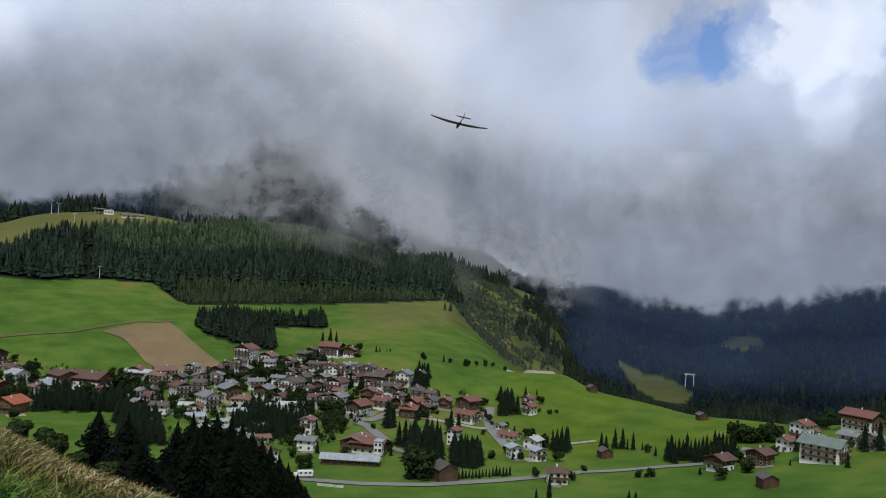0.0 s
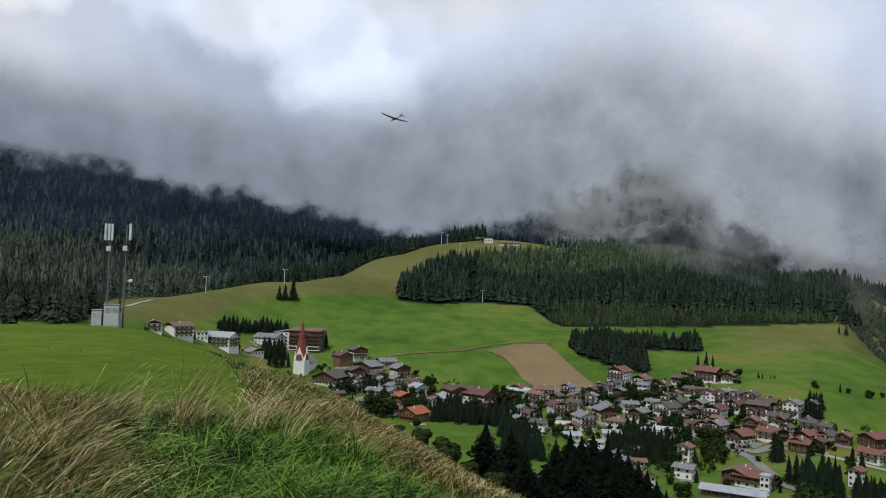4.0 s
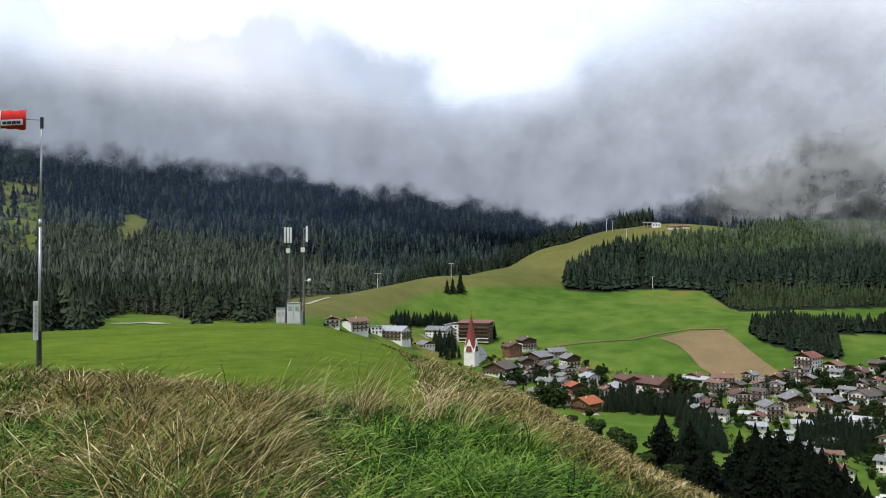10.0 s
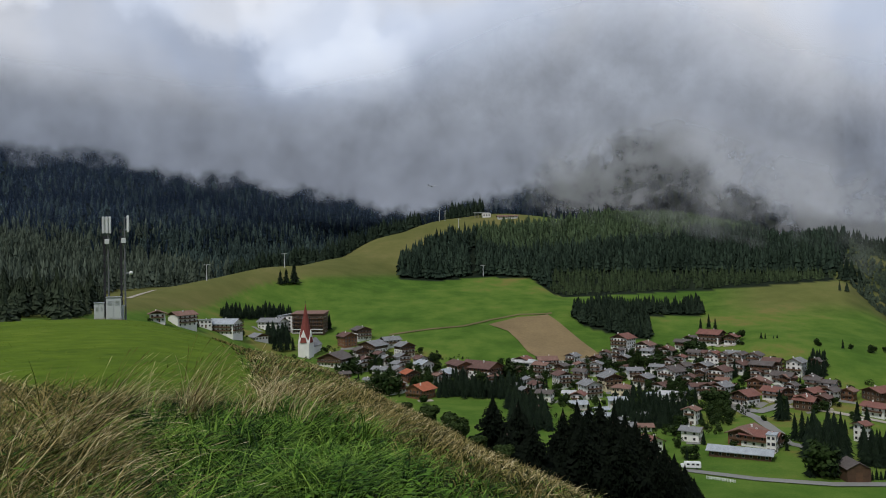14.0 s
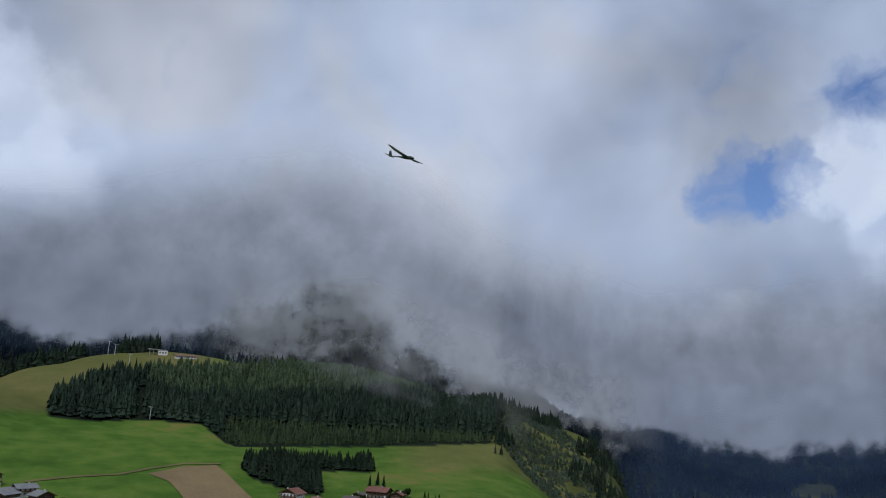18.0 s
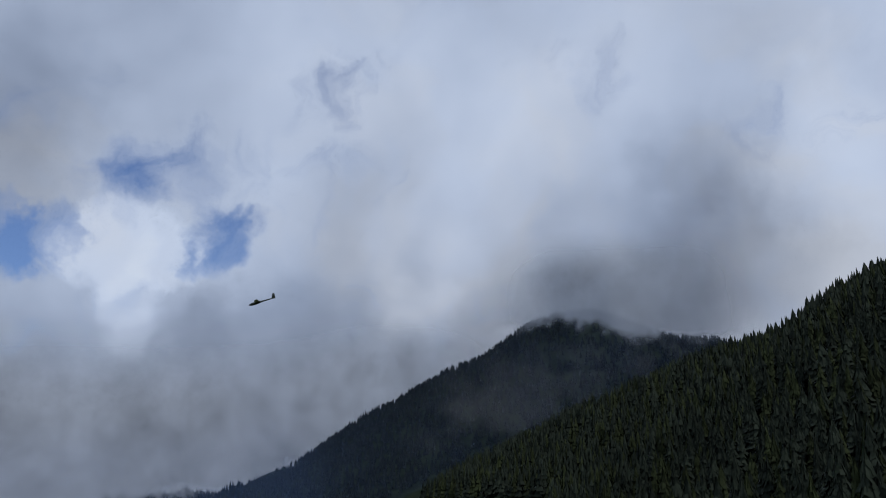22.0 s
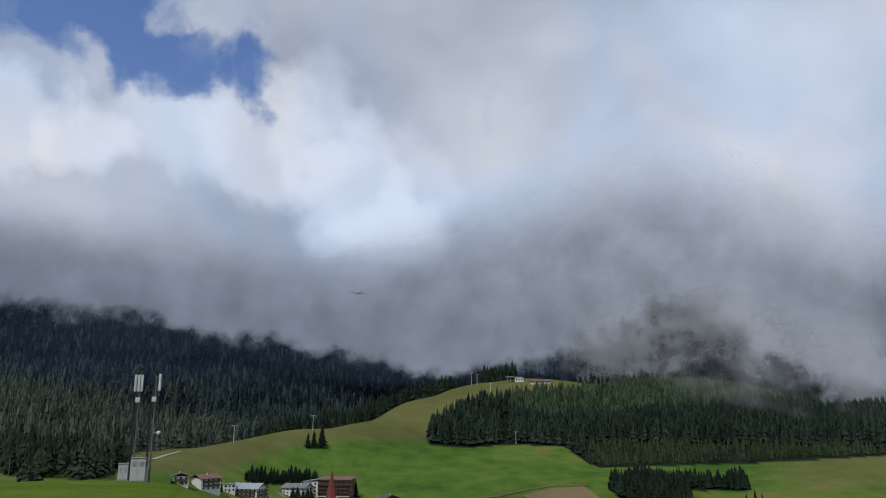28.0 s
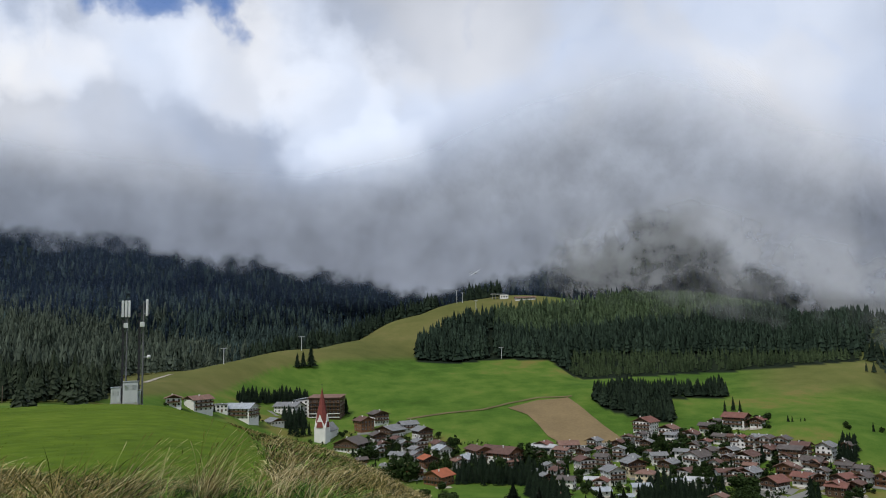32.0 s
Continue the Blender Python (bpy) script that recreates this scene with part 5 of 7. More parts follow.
HOUSES_UPPER = (
    (18.97, -7.13, 11.0, 2, -20, "gable", "r", "w", "n"),
    (20.15, -6.64, 13.3, 2, -20, "side", "k", "w", "n"),
    (22.01, -6.29, 21.0, 3, -25, "side", "r", "w", "n"),
    (19.39, -8.68, 18.3, 2, -20, "side", "k", "w", "w"),
    (16.79, -8.69, 12.5, 2, 15, "side", "g", "w", "w"),
    (22.53, -8.88, 14.4, 3, -25, "gable", "b", "w", "n"),
    (25.29, -8.38, 16.7, 3, -20, "side", "k", "w", "n"),
    (27.34, -8.12, 12.4, 3, -22, "gable", "g", "w", "w"),
    (26.54, -8.78, 15.2, 2, -22, "side", "k", "w", "n"),
    (24.87, -9.23, 12.3, 2, -15, "gable", "p", "o", "o"),
    (24.14, -10.18, 14.8, 2, -25, "side", "r", "w", "n"),
    (25.93, -9.82, 13.9, 2, -25, "side", "r", "w", "w"),
)
HOUSES_SOUTH = (
    (27.72, -10.26, 11.1, 2, -20, "gable", "r", "n", "n"),
    (22.59, -9.65, 13.5, 2, -25, "side", "g", "w", "n"),
    (21.07, -9.69, 12.9, 2, 20, "side", "b", "w", "n"),
    (20.60, -11.72, 8.6, 3, -20, "gable", "p", "w", "w"),
    (20.62, -12.82, 11.0, 2, -20, "side", "g", "w", "w"),
    (17.83, -13.65, 10.0, 2, 35, "gable", "r", "w", "w"),
    (16.28, -12.32, 9.5, 1, 20, "side", "g", "w", "w"),
    (15.11, -11.61, 8.1, 1, 15, "side", "l", "w", "w"),
    (28.35, -8.98, 10.7, 2, -20, "side", "k", "w", "n"),
    (12.23, -10.08, 9.2, 1, -10, "side", "w", "w", "w"),
    (18.33, -10.08, 16.5, 1, -10, "flat", "l", "w", "w"),
    (17.41, -7.01, 11.8, 2, -15, "gable", "p", "w", "n"),
)
HOUSES_EAST = (
    (29.37, -9.65, 10.3, 2, -20, "side", "k", "w", "n"),
    (30.40, -9.60, 8.3, 2, -20, "gable", "p", "o", "o"),
    (32.03, -9.51, 15.4, 2, -30, "side", "r", "n", "n"),
    (32.00, -10.50, 15.6, 2, -30, "side", "r", "w", "n"),
    (36.47, -9.67, 9.2, 2, -25, "side", "r", "w", "n"),
    (35.14, -11.48, 12.8, 1, -30, "side", "r", "w", "n"),
    (31.10, -12.11, 6.8, 3, -30, "gable", "r", "w", "w"),
    (38.62, -14.20, 11.0, 2, 8, "hip", "b", "w", "w"),
    (35.53, -12.72, 8.2, 2, 25, "gable", "l", "w", "w"),
    (37.23, -12.79, 8.1, 2, -35, "side", "l", "w", "w"),
    (32.76, -10.18, 7.7, 1, -10, "side", "p", "w", "n"),
    (19.08, -7.24, 10.9, 2, -20, "gable", "b", "w", "n"),
)
HOUSES_GARDEN = (
    (13.04, -8.31, 8.5, 2, 20, "gable", "p", "w", "n"),
    (18.00, -7.92, 8.0, 2, -20, "gable", "k", "w", "w"),
    (20.19, -8.31, 9.3, 2, -20, "side", "k", "w", "n"),
    (21.26, -8.71, 7.6, 2, -15, "gable", "g", "w", "n"),
    (23.19, -9.29, 7.5, 1, -20, "side", "p", "w", "n"),
    (27.05, -9.42, 7.2, 2, -25, "gable", "k", "w", "n"),
    (19.80, -10.01, 9.1, 1, -15, "side", "g", "w", "w"),
    (17.19, -11.45, 7.1, 1, 15, "side", "g", "w", "w"),
    (13.37, -11.60, 5.9, 1, 25, "side", "l", "w", "w"),
    (9.05, -10.14, 7.1, 2, 30, "gable", "g", "w", "n"),
    (8.46, -9.56, 8.9, 1, 20, "side", "g", "w", "w"),
    (-2.76, -8.08, 9.2, 2, 25, "gable", "g", "w", "n"),
    (-4.00, -8.77, 8.3, 2, 20, "side", "k", "w", "n"),
    (-2.15, -8.98, 8.9, 1, -25, "side", "g", "w", "w"),
    (-0.90, -7.71, 8.7, 2, 20, "gable", "g", "w", "n"),
    (25.40, -9.35, 6.7, 2, -20, "gable", "b", "w", "n"),
    (28.53, -7.73, 7.9, 2, -20, "gable", "k", "w", "n"),
    (28.18, -8.83, 7.4, 2, -20, "gable", "k", "w", "n"),
    (26.76, -8.89, 8.8, 2, -20, "side", "p", "w", "n"),
    (24.90, -8.56, 8.1, 2, -20, "gable", "b", "w", "n"),
    (22.71, -9.23, 8.1, 2, -15, "side", "p", "w", "n"),
    (20.50, -9.10, 8.6, 2, -15, "gable", "b", "w", "w"),
    (21.67, -8.67, 8.4, 2, -20, "side", "k", "w", "n"),
    (34.42, -10.86, 5.6, 1, -30, "gable", "g", "w", "w"),
)
HOUSES_RIDGE = (
    (49.60, -12.18, 11.0, 2, -35, "gable", "b", "w", "n"),
    (52.10, -11.49, 11.2, 2, -25, "side", "b", "n", "n"),
    (54.55, -9.59, 11.0, 3, -30, "gable", "r", "w", "w"),
    (53.62, -10.43, 8.3, 2, -30, "side", "r", "w", "w"),
    (55.92, -10.82, 20.8, 3, -20, "side", "v", "w", "w"),
    (58.05, -8.56, 20.6, 3, -30, "side", "r", "w", "n"),
    (57.35, -9.63, 10.0, 2, -20, "side", "g", "w", "w"),
    (58.68, -9.61, 8.8, 2, -20, "gable", "g", "w", "w"),
    (51.49, -11.06, 6.1, 1, -10, "side", "g", "w", "n"),
    (27.86, -10.35, 12.8, 2, -20, "side", "r", "n", "n"),
    (26.39, -9.78, 12.1, 2, -20, "side", "k", "n", "n"),
    (55.27, -9.28, 5.4, 1, -20, "gable", "r", "w", "w"),
)
HOUSES_INFILL = (
    (20.69, -6.34, 9.5, 2, -20, "side", "k", "w", "n"),
    (15.08, -9.47, 15.5, 3, 28, "gable", "g", "y", "n"),
    (12.83, -10.84, 12.0, 1, 15, "side", "l", "w", "w"),
    (18.39, -8.41, 11.0, 2, -15, "side", "g", "w", "w"),
    (21.89, -9.67, 11.0, 2, -20, "gable", "b", "w", "n"),
    (28.22, -9.77, 13.0, 2, -25, "side", "r", "w", "n"),
    (29.21, -9.13, 11.5, 2, -20, "side", "k", "w", "n"),
    (25.89, -8.11, 12.5, 3, -20, "side", "b", "w", "n"),
    (15.55, -10.81, 12.0, 2, 12, "side", "l", "w", "w"),
    (9.33, -9.42, 8.5, 2, 25, "gable", "g", "w", "w"),
    (8.54, -8.59, 9.0, 2, 20, "side", "k", "w", "n"),
    (23.33, -6.23, 11.0, 2, -20, "gable", "r", "w", "n"),
    (15.82, -11.95, 11.0, 1, 12, "side", "g", "w", "w"),
    (17.42, -12.31, 9.0, 1, 10, "side", "p", "w", "n"),
    (19.09, -10.04, 12.0, 1, -10, "side", "w", "w", "w"),
    (28.85, -10.13, 9.5, 2, -20, "gable", "b", "w", "n"),
    (24.84, -7.76, 9.0, 3, -22, "gable", "k", "w", "w"),
    (36.30, -9.10, 9.0, 2, -25, "gable", "r", "w", "n"),
    (36.8, -12.07, 9.5, 2, -30, "side", "w", "w", "w"),
    (6.56, -9.15, 9.5, 2, 30, "side", "p", "w", "w"),
    (1.79, -8.20, 13.0, 2, 30, "side", "l", "w", "w"),
    (0.38, -7.11, 15.0, 3, 30, "gable", "g", "w", "n"),
    (-0.64, -6.39, 17.0, 2, 25, "side", "g", "w", "n"),
    (-0.10, -8.54, 9.5, 2, 25, "gable", "g", "w", "w"),
    (2.90, -9.05, 8.5, 2, 30, "gable", "p", "w", "n"),
)
for group in (HOUSES_INFILL, HOUSES_WEST, HOUSES_CENTRE, HOUSES_UPPER, HOUSES_SOUTH, HOUSES_EAST, HOUSES_GARDEN, HOUSES_RIDGE):
    for row in group:
        house(*row)


# smaller houses packed between the others
pack_rnd = random.Random(17)
for outline, count, lean_to in (([(8.5, -7.9), (14, -7.6), (17, -7.0), (21, -7.0), (24, -7.7), (28, -8.3), (31, -9.3), (29, -10.1), (24, -9.8), (20, -10.2), (15, -10.6), (10, -10.4)], 46, -24),
                                ([(-4, -6.7), (0, -7.0), (3, -8.1), (2, -9.0), (-1, -8.8), (-3.5, -8.0)], 8, 26)):
    made = 0
    for k in range(900):
        az, el = pack_rnd.uniform(-4, 31), pack_rnd.uniform(-10.7, -6.6)
        if made == count or not inside(outline, np.array([az]), np.array([el]))[0]:
            continue
        x, y, z, r = spot(az, el)
        w = pack_rnd.uniform(8.5, 13.5)
        if any(math.hypot(x - hx, y - hy) < hr + w * 0.52 for hx, hy, hr in HOUSE_SPOTS):
            continue
        house(az, el, w, pack_rnd.choice((1, 2, 2, 2, 3)), lean_to + pack_rnd.uniform(-14, 14), pack_rnd.choice(("gable", "gable", "gable", "side")), pack_rnd.choice("kkbbgprg"), "w", pack_rnd.choice("nnnw"))
        made += 1

# paved yards and terraces beside the houses
yard_rnd = random.Random(41)
for hx, hy, reach in list(HOUSE_SPOTS):
    if math.hypot(hx, hy) > 720 or yard_rnd.random() < 0.35:
        continue
    a = math.atan2(-hy, -hx) + yard_rnd.uniform(-1.2, 1.2)
    cx, cy = hx + math.cos(a) * reach * 1.05, hy + math.sin(a) * reach * 1.05
    long, wide, turn = yard_rnd.uniform(5, 11), yard_rnd.uniform(3, 6), a + 1.57
    verts = []
    for u in np.linspace(-0.5, 0.5, 5):
        for v in np.linspace(-0.5, 0.5, 4):
            px, py = cx + math.cos(turn) * u * long - math.sin(turn) * v * wide, cy + math.sin(turn) * u * long + math.cos(turn) * v * wide
            verts.append((px, py, float(ground(px, py)) + 0.22))
    pale = yard_rnd.random() < 0.5
    tagged(mesh_object("pavement", verts, grid_faces(5, 4), GRAVEL if pale else ASPHALT), "pale gravel yard beside a house" if pale else "grey asphalt yard beside a house", "pavement", kind="structure")


# ---- single buildings ----
def church():
    x, y, z, r = spot(-6.69, -6.94)
    c = thing("church", (x, y, z), "white village church tower with a tall red pointed spire", "church", turn=6.7 - 24)
    b = bmesh.new()
    shell(b, 9.0, 9.0, -6, 10)
    part("tower", b, WALLS["w"], c, "white plastered tower")
    for k in range(4):
        b = bmesh.new()
        loft(b, [[(-4.5, yy, 10), (4.5, yy, 10), (0, yy, 20.5)] for yy in (-4.5, -3.4)])
        g = part("gable", b, WALLS["w"], c, "white pointed gable")
        g.matrix_basis = pose(0, 0, 0, 0, 0, 90 * k)
        b = bmesh.new()
        box(b, (0.9, 0.1, 2.2), (0, -4.53, 12.2), None, 0.04)
        part("belfry_window", b, GLASS, g, "dark belfry window")
    b = bmesh.new()
    rings = []
    for zz, rad in ((11.0, 5.6), (20.5, 3.9), (30, 2.0), (40.0, 0.14)):
        rings.append([(rad * math.cos(a), rad * math.sin(a), zz) for a in np.linspace(0, 2 * math.pi, 8, endpoint=False) + math.pi / 8])
    loft(b, rings)
    part("spire", b, CHURCH_RED, c, "tall red shingled spire")
    b = bmesh.new()
    tube(b, (0, 0, 39.5), (0, 0, 43.5), 0.12, 0.10, 8)
    box(b, (1.4, 0.14, 0.16), (0, 0, 42.4))
    part("cross", b, DARK_STEEL, c, "dark iron cross")
    b = bmesh.new()
    shell(b, 10, 22, -6, 8)
    nave = part("nave", b, WALLS["w"], c)
    nave.matrix_basis = pose(-3, 15, -1)
    b = bmesh.new()
    gable_roof(b, 10, 22, 8, 45, 0.6)
    part("nave_roof", b, ROOFS["g"], nave, "grey steep roof")
    HOUSE_SPOTS.append((x, y, 16))


church()


def grand_hotel():
    """The long hotel with rows of balconies above the church."""
    x, y, z, r = spot(-6.35, -5.25)
    h = thing("hotel", (x, y, z), "large dark timber hotel with white balcony rows and faded roof", "hotel", "village houses", 6.35 - 16)
    HOUSE_SPOTS.append((x, y, 30))
    b = bmesh.new()
    shell(b, 27, 16, -6, 15.5)
    part("wall", b, WALLS["n"], h)
    b = bmesh.new()
    box(b, (29.5, 18.5, 0.5), (0, 0, 17.6), (5, 0, 0), 0.06)
    box(b, (28, 17, 1.6), (0, 0, 16.3))
    part("roof", b, ROOFS["p"], h)
    for s in range(5):
        zc = 1.6 + s * 3.0
        for k in range(8):
            window(h, "m", -11.8 + k * 3.37, -8.06, zc, 0)
        for k in range(4):
            window(h, "m", 13.56, -6 + k * 4, zc, 90)
        b = bmesh.new()
        box(b, (27.2, 1.2, 0.14), (0, -8.6, zc - 1.25))
        box(b, (27.2, 0.08, 0.5), (0, -9.2, zc - 0.9))
        part("balcony", b, WALLS["w"] if s < 2 else RAIL_WOOD, h, "long balcony")
    b = bmesh.new()
    shell(b, 13, 14, -6, 15)
    wing = part("wing", b, WALLS["w"], h, "white plastered wing")
    wing.matrix_basis = pose(-20.5, 2, 0)
    b = bmesh.new()
    box(b, (15, 16, 0.5), (0, 0, 16), (0, -9, 0), 0.05)
    part("wing_roof", b, ROOFS["l"], wing)
    for s in range(5):
        for k in range(3):
            window(h, "m", -25 + k * 4, -5.06, 1.6 + s * 2.9, 0)


grand_hotel()
house(5.95, -8.75, 21.0, 3, 52, "gable", "b", "w", "o", 30, "hotel", "large white and brown timber hotel with brown tiled roof")
house(4.35, -8.55, 15.0, 3, 28, "gable", "b", "w", "o", 20, "hotel", "brown timber hotel wing with balconies and brown tiled roof")
# the row of white gabled houses with one dark roof each
for k in range(4):
    house(22.0 + k * 0.92, -7.72, 8.0, 3, -24, "gable", "k", "w", "w", 11, "row_house", "white gabled row house with dark roof")
# the farm
house(24.2, -12.75, 16.0, 2, -22, "gable", "p", "o", "n", 18, "farmhouse", "large timber farmhouse with wide faded red roof")
house(25.1, -12.9, 20.0, 2, -20, "side", "r", "w", "o", 11, "farm_wing", "white and timber farm wing with red roof")
house(23.75, -13.7, 33.0, 1, -8, "side", "l", "n", "n", 9, "long_barn", "long low cow barn with light sheet metal roof")
house(25.75, -13.25, 5.0, 3, -10, "flat", "l", "w", "w", 7, "silo_tower", "white square farm tower with flat roof")


def hut(az, el, w, label, tilt=0.0):
    x, y, z, r = spot(az, el)
    h = thing("hut", (x, y, z), label, "hut", "hay huts", -az + 25)
    for k in range(7):
        b = bmesh.new()
        box(b, (w, w * 1.1, w * 0.095), (0, 0, -0.3 + k * w * 0.1 + 0.1))
        part("log_course", b, WALLS["n"], h)
    b = bmesh.new()
    box(b, (w - 0.15, w * 1.1 - 0.15, w * 0.75), (0, 0, w * 0.25))
    part("wall", b, WALLS["n"], h, "weathered timber wall")
    b = bmesh.new()
    loft(b, [[(-w / 2, yy, w * 0.6), (w / 2, yy, w * 0.6), (0, yy, w * 0.88)] for yy in (-w * 0.55, w * 0.55)])
    part("gable", b, WALLS["n"], h)
    b = bmesh.new()
    gable_roof(b, w, w * 1.1, w * 0.6, 28, 0.5, 0.15)
    part("roof", b, ROOFS["k"], h)
    b = bmesh.new()
    box(b, (w * 0.3, 0.08, w * 0.45), (0, -w * 0.56, w * 0.22))
    part("door", b, RAIL_WOOD, h)


hut(52.6, -12.85, 6.2, "small dark weathered hay hut in the meadow")
hut(30.55, -14.5, 9.0, "dark wooden barn beside spruces")
hut(41.9, -12.2, 6.0, "small wooden hut below trees")
hut(48.3, -9.05, 5.5, "tiny dark hay hut on the shoulder")
hut(40.8, -7.8, 6.0, "tiny dark hay hut on the brow")


def bus_hall():
    x, y, z, r = spot(9.0, -8.0)
    h = thing("valley_station", (x, y, z), "low white lift station with a rounded roof", "station", turn=-9 - 25)
    HOUSE_SPOTS.append((x, y, 14))
    b = bmesh.new()
    shell(b, 16, 9, -4, 3.4)
    part("wall", b, CONCRETE, h)
    b = bmesh.new()
    rings = []
    for xx, s in ((-9.5, 0.75), (-8.5, 0.95), (-3, 1.0), (4, 0.95), (9, 0.8), (10, 0.5)):
        rings.append([(xx, 5.6 * s * math.cos(a), 3.6 + 2.6 * s * max(0.0, math.sin(a)) - 0.3 * (math.sin(a) < 0)) for a in np.linspace(0, 2 * math.pi, 20, endpoint=False)])
    loft(b, rings)
    part("roof", b, ROOFS["w"], h, "white rounded shell roof", True)
    b = bmesh.new()
    box(b, (13, 0.1, 1.6), (0, -4.55, 2.2))
    part("window", b, GLASS, h, "long dark window strip")


bus_hall()


def pylon(az, el, height, near=150.0, label="grey ski lift pylon on the piste"):
    x, y, z, r = spot(az, el, near)
    p = thing("lift_pylon", (x, y, z), label, "pylon", "lift pylons", -az + 15)
    b = bmesh.new()
    tube(b, (0, 0, -1), (0, 0, height), 0.42, 0.28, 12)
    part("mast", b, LIGHT_GREY, p)
    b = bmesh.new()
    box(b, (6.4, 0.5, 0.5), (0, 0, height))
    part("crossarm", b, LIGHT_GREY, p)
    for s in (-1, 1):
        b = bmesh.new()
        box(b, (0.35, 3.6, 0.5), (s * 2.9, 0, height + 0.45), None, 0.08)
        part("sheave_train", b, DARK_STEEL, p)
    b = bmesh.new()
    tube(b, (0, 0, -1.2), (0, 0, 0.35), 0.9, 0.8, 12)
    part("footing", b, CONCRETE, p)


pylon(-13.45, -1.36, 15.0)
pylon(-8.11, -0.55, 15.0)
pylon(3.08, 2.6, 19.0)
pylon(3.49, 2.62, 15.0)
pylon(4.46, 2.1, 13.0)
pylon(6.2, -1.45, 13.0, label="grey ski lift pylon in the forest lane")


def summit_station():
    x, y, z, r = spot(6.2, 2.85)
    h = thing("summit_station", (x, y, z), "white cable lift summit station on the hilltop", "station", turn=-6 + 8)
    b = bmesh.new()
    shell(b, 13, 12, -4, 5.5)
    body = part("wall", b, WALLS["w"], h)
    body.matrix_basis = pose(6, 0, 0)
    b = bmesh.new()
    box(b, (25, 13, 1.0), (-1.5, 0, 6.6), (0, 2, 0), 0.2)
    part("roof", b, ROOFS["w"], h)
    for px in (-12, -7):
        b = bmesh.new()
        tube(b, (px, -4, -2), (px, -4, 6), 0.4, 0.4, 10)
        part("column", b, CONCRETE, h)
    for k in range(3):
        window(h, "d", 2 + k * 4, -6.06, 2.6, 0)


summit_station()
house(7.75, 2.72, 24.0, 1, 12, "side", "p", "w", "n", 11, "mountain_inn", "low white mountain inn with red roof on the hilltop")
house(8.45, 2.74, 16.0, 1, 8, "side", "p", "w", "w", 9, "mountain_inn", "low white annex with faded roof on the hilltop")


# ---- van and white field fence by the valley road ----
def van():
    x, y, z, r = spot(20.5, -14.72)
    v = thing("camper_van", (x, y, z + 0.4), "white camper van parked on the valley road", "van", turn=-20.5 + 4)
    b = bmesh.new()
    box(b, (6.8, 2.3, 2.4), (0.6, 0, 1.75), None, 0.25)
    body = part("body", b, WHITE_PAINT, v)
    b = bmesh.new()
    box(b, (1.8, 2.1, 1.5), (-3.4, 0, 1.25), None, 0.3)
    part("cab", b, WHITE_PAINT, v)
    for px in (-1.2, 0.8, 2.6):
        b = bmesh.new()
        box(b, (1.1, 0.06, 0.7), (px, -1.16, 2.1), None, 0.02)
        part("window", b, GLASS, body)
    for px in (-2.8, 2.3):
        for py in (-1.0, 1.0):
            b = bmesh.new()
            tube(b, (px, py - 0.12, 0.38), (px, py + 0.12, 0.38), 0.38, 0.38, 14)
            part("wheel", b, DARK_STEEL, v)


van()


def fence():
    pts = [spot(a, e)[:3] for a, e in zip(np.linspace(21.5, 23.4, 12), np.linspace(-15.25, -15.4, 12))]
    f = thing("fence", pts[0], "white slatted field fence beside the valley road", "fence")
    o = Vector(pts[0])
    for a, b2 in zip(pts, pts[1:]):
        b = bmesh.new()
        tube(b, Vector(a) - o + Vector((0, 0, -0.2)), Vector(a) - o + Vector((0, 0, 1.3)), 0.09, 0.09, 6)
        part("post", b, WHITE_PAINT, f)
        for zz in (0.45, 0.85, 1.2):
            b = bmesh.new()
            tube(b, Vector(a) - o + Vector((0, 0, zz)), Vector(b2) - o + Vector((0, 0, zz)), 0.08, 0.08, 5)
            part("rail", b, WHITE_PAINT, f)


fence()


def lattice_station():
    x, y, z, r = spot(47.4, -7.0, 900)
    s = thing("lift_tower", (x, y, z), "pale steel lift tower in a far clearing", "tower", turn=-47)
    b = bmesh.new()
    for px in (-8, 8):
        tube(b, (px, 0, -2), (px * 0.8, 0, 26), 0.9, 0.7, 8)
    box(b, (20, 2, 2), (0, 0, 26))
    part("frame", b, WHITE_PAINT, s)


lattice_station()


# ---- single trees ----
def spruce_mesh(seed, tiers, sides, slim):
    """Drooping tiers of branches with ragged tips, one metre high."""
    rnd = random.Random(seed)
    bm = bmesh.new()
    for k in range(tiers):
        u = k / tiers
        low = 0.06 + 0.88 * u
        top = min(1.0, low + 1.9 * 0.88 / tiers + 0.02)
        rad = slim * (1 - u) ** 0.85 * rnd.uniform(0.88, 1.1) + 0.008
        apex = bm.verts.new((0, 0, top))
        turn = rnd.uniform(0, 6.28)
        ring = []
        for s in range(sides * 2):
            a = turn + math.pi * s / sides + rnd.uniform(-0.1, 0.1)
            q = rad * (rnd.uniform(0.75, 1.2) if s % 2 else rnd.uniform(0.35, 0.6))
            ring.append(bm.verts.new((q * math.cos(a), q * math.sin(a), low + (rnd.uniform(-0.035, 0.0) if s % 2 else rnd.uniform(0.01, 0.05)))))
        for s in range(sides * 2):
            bm.faces.new((apex, ring[s], ring[(s + 1) % (sides * 2)]))
    return bm


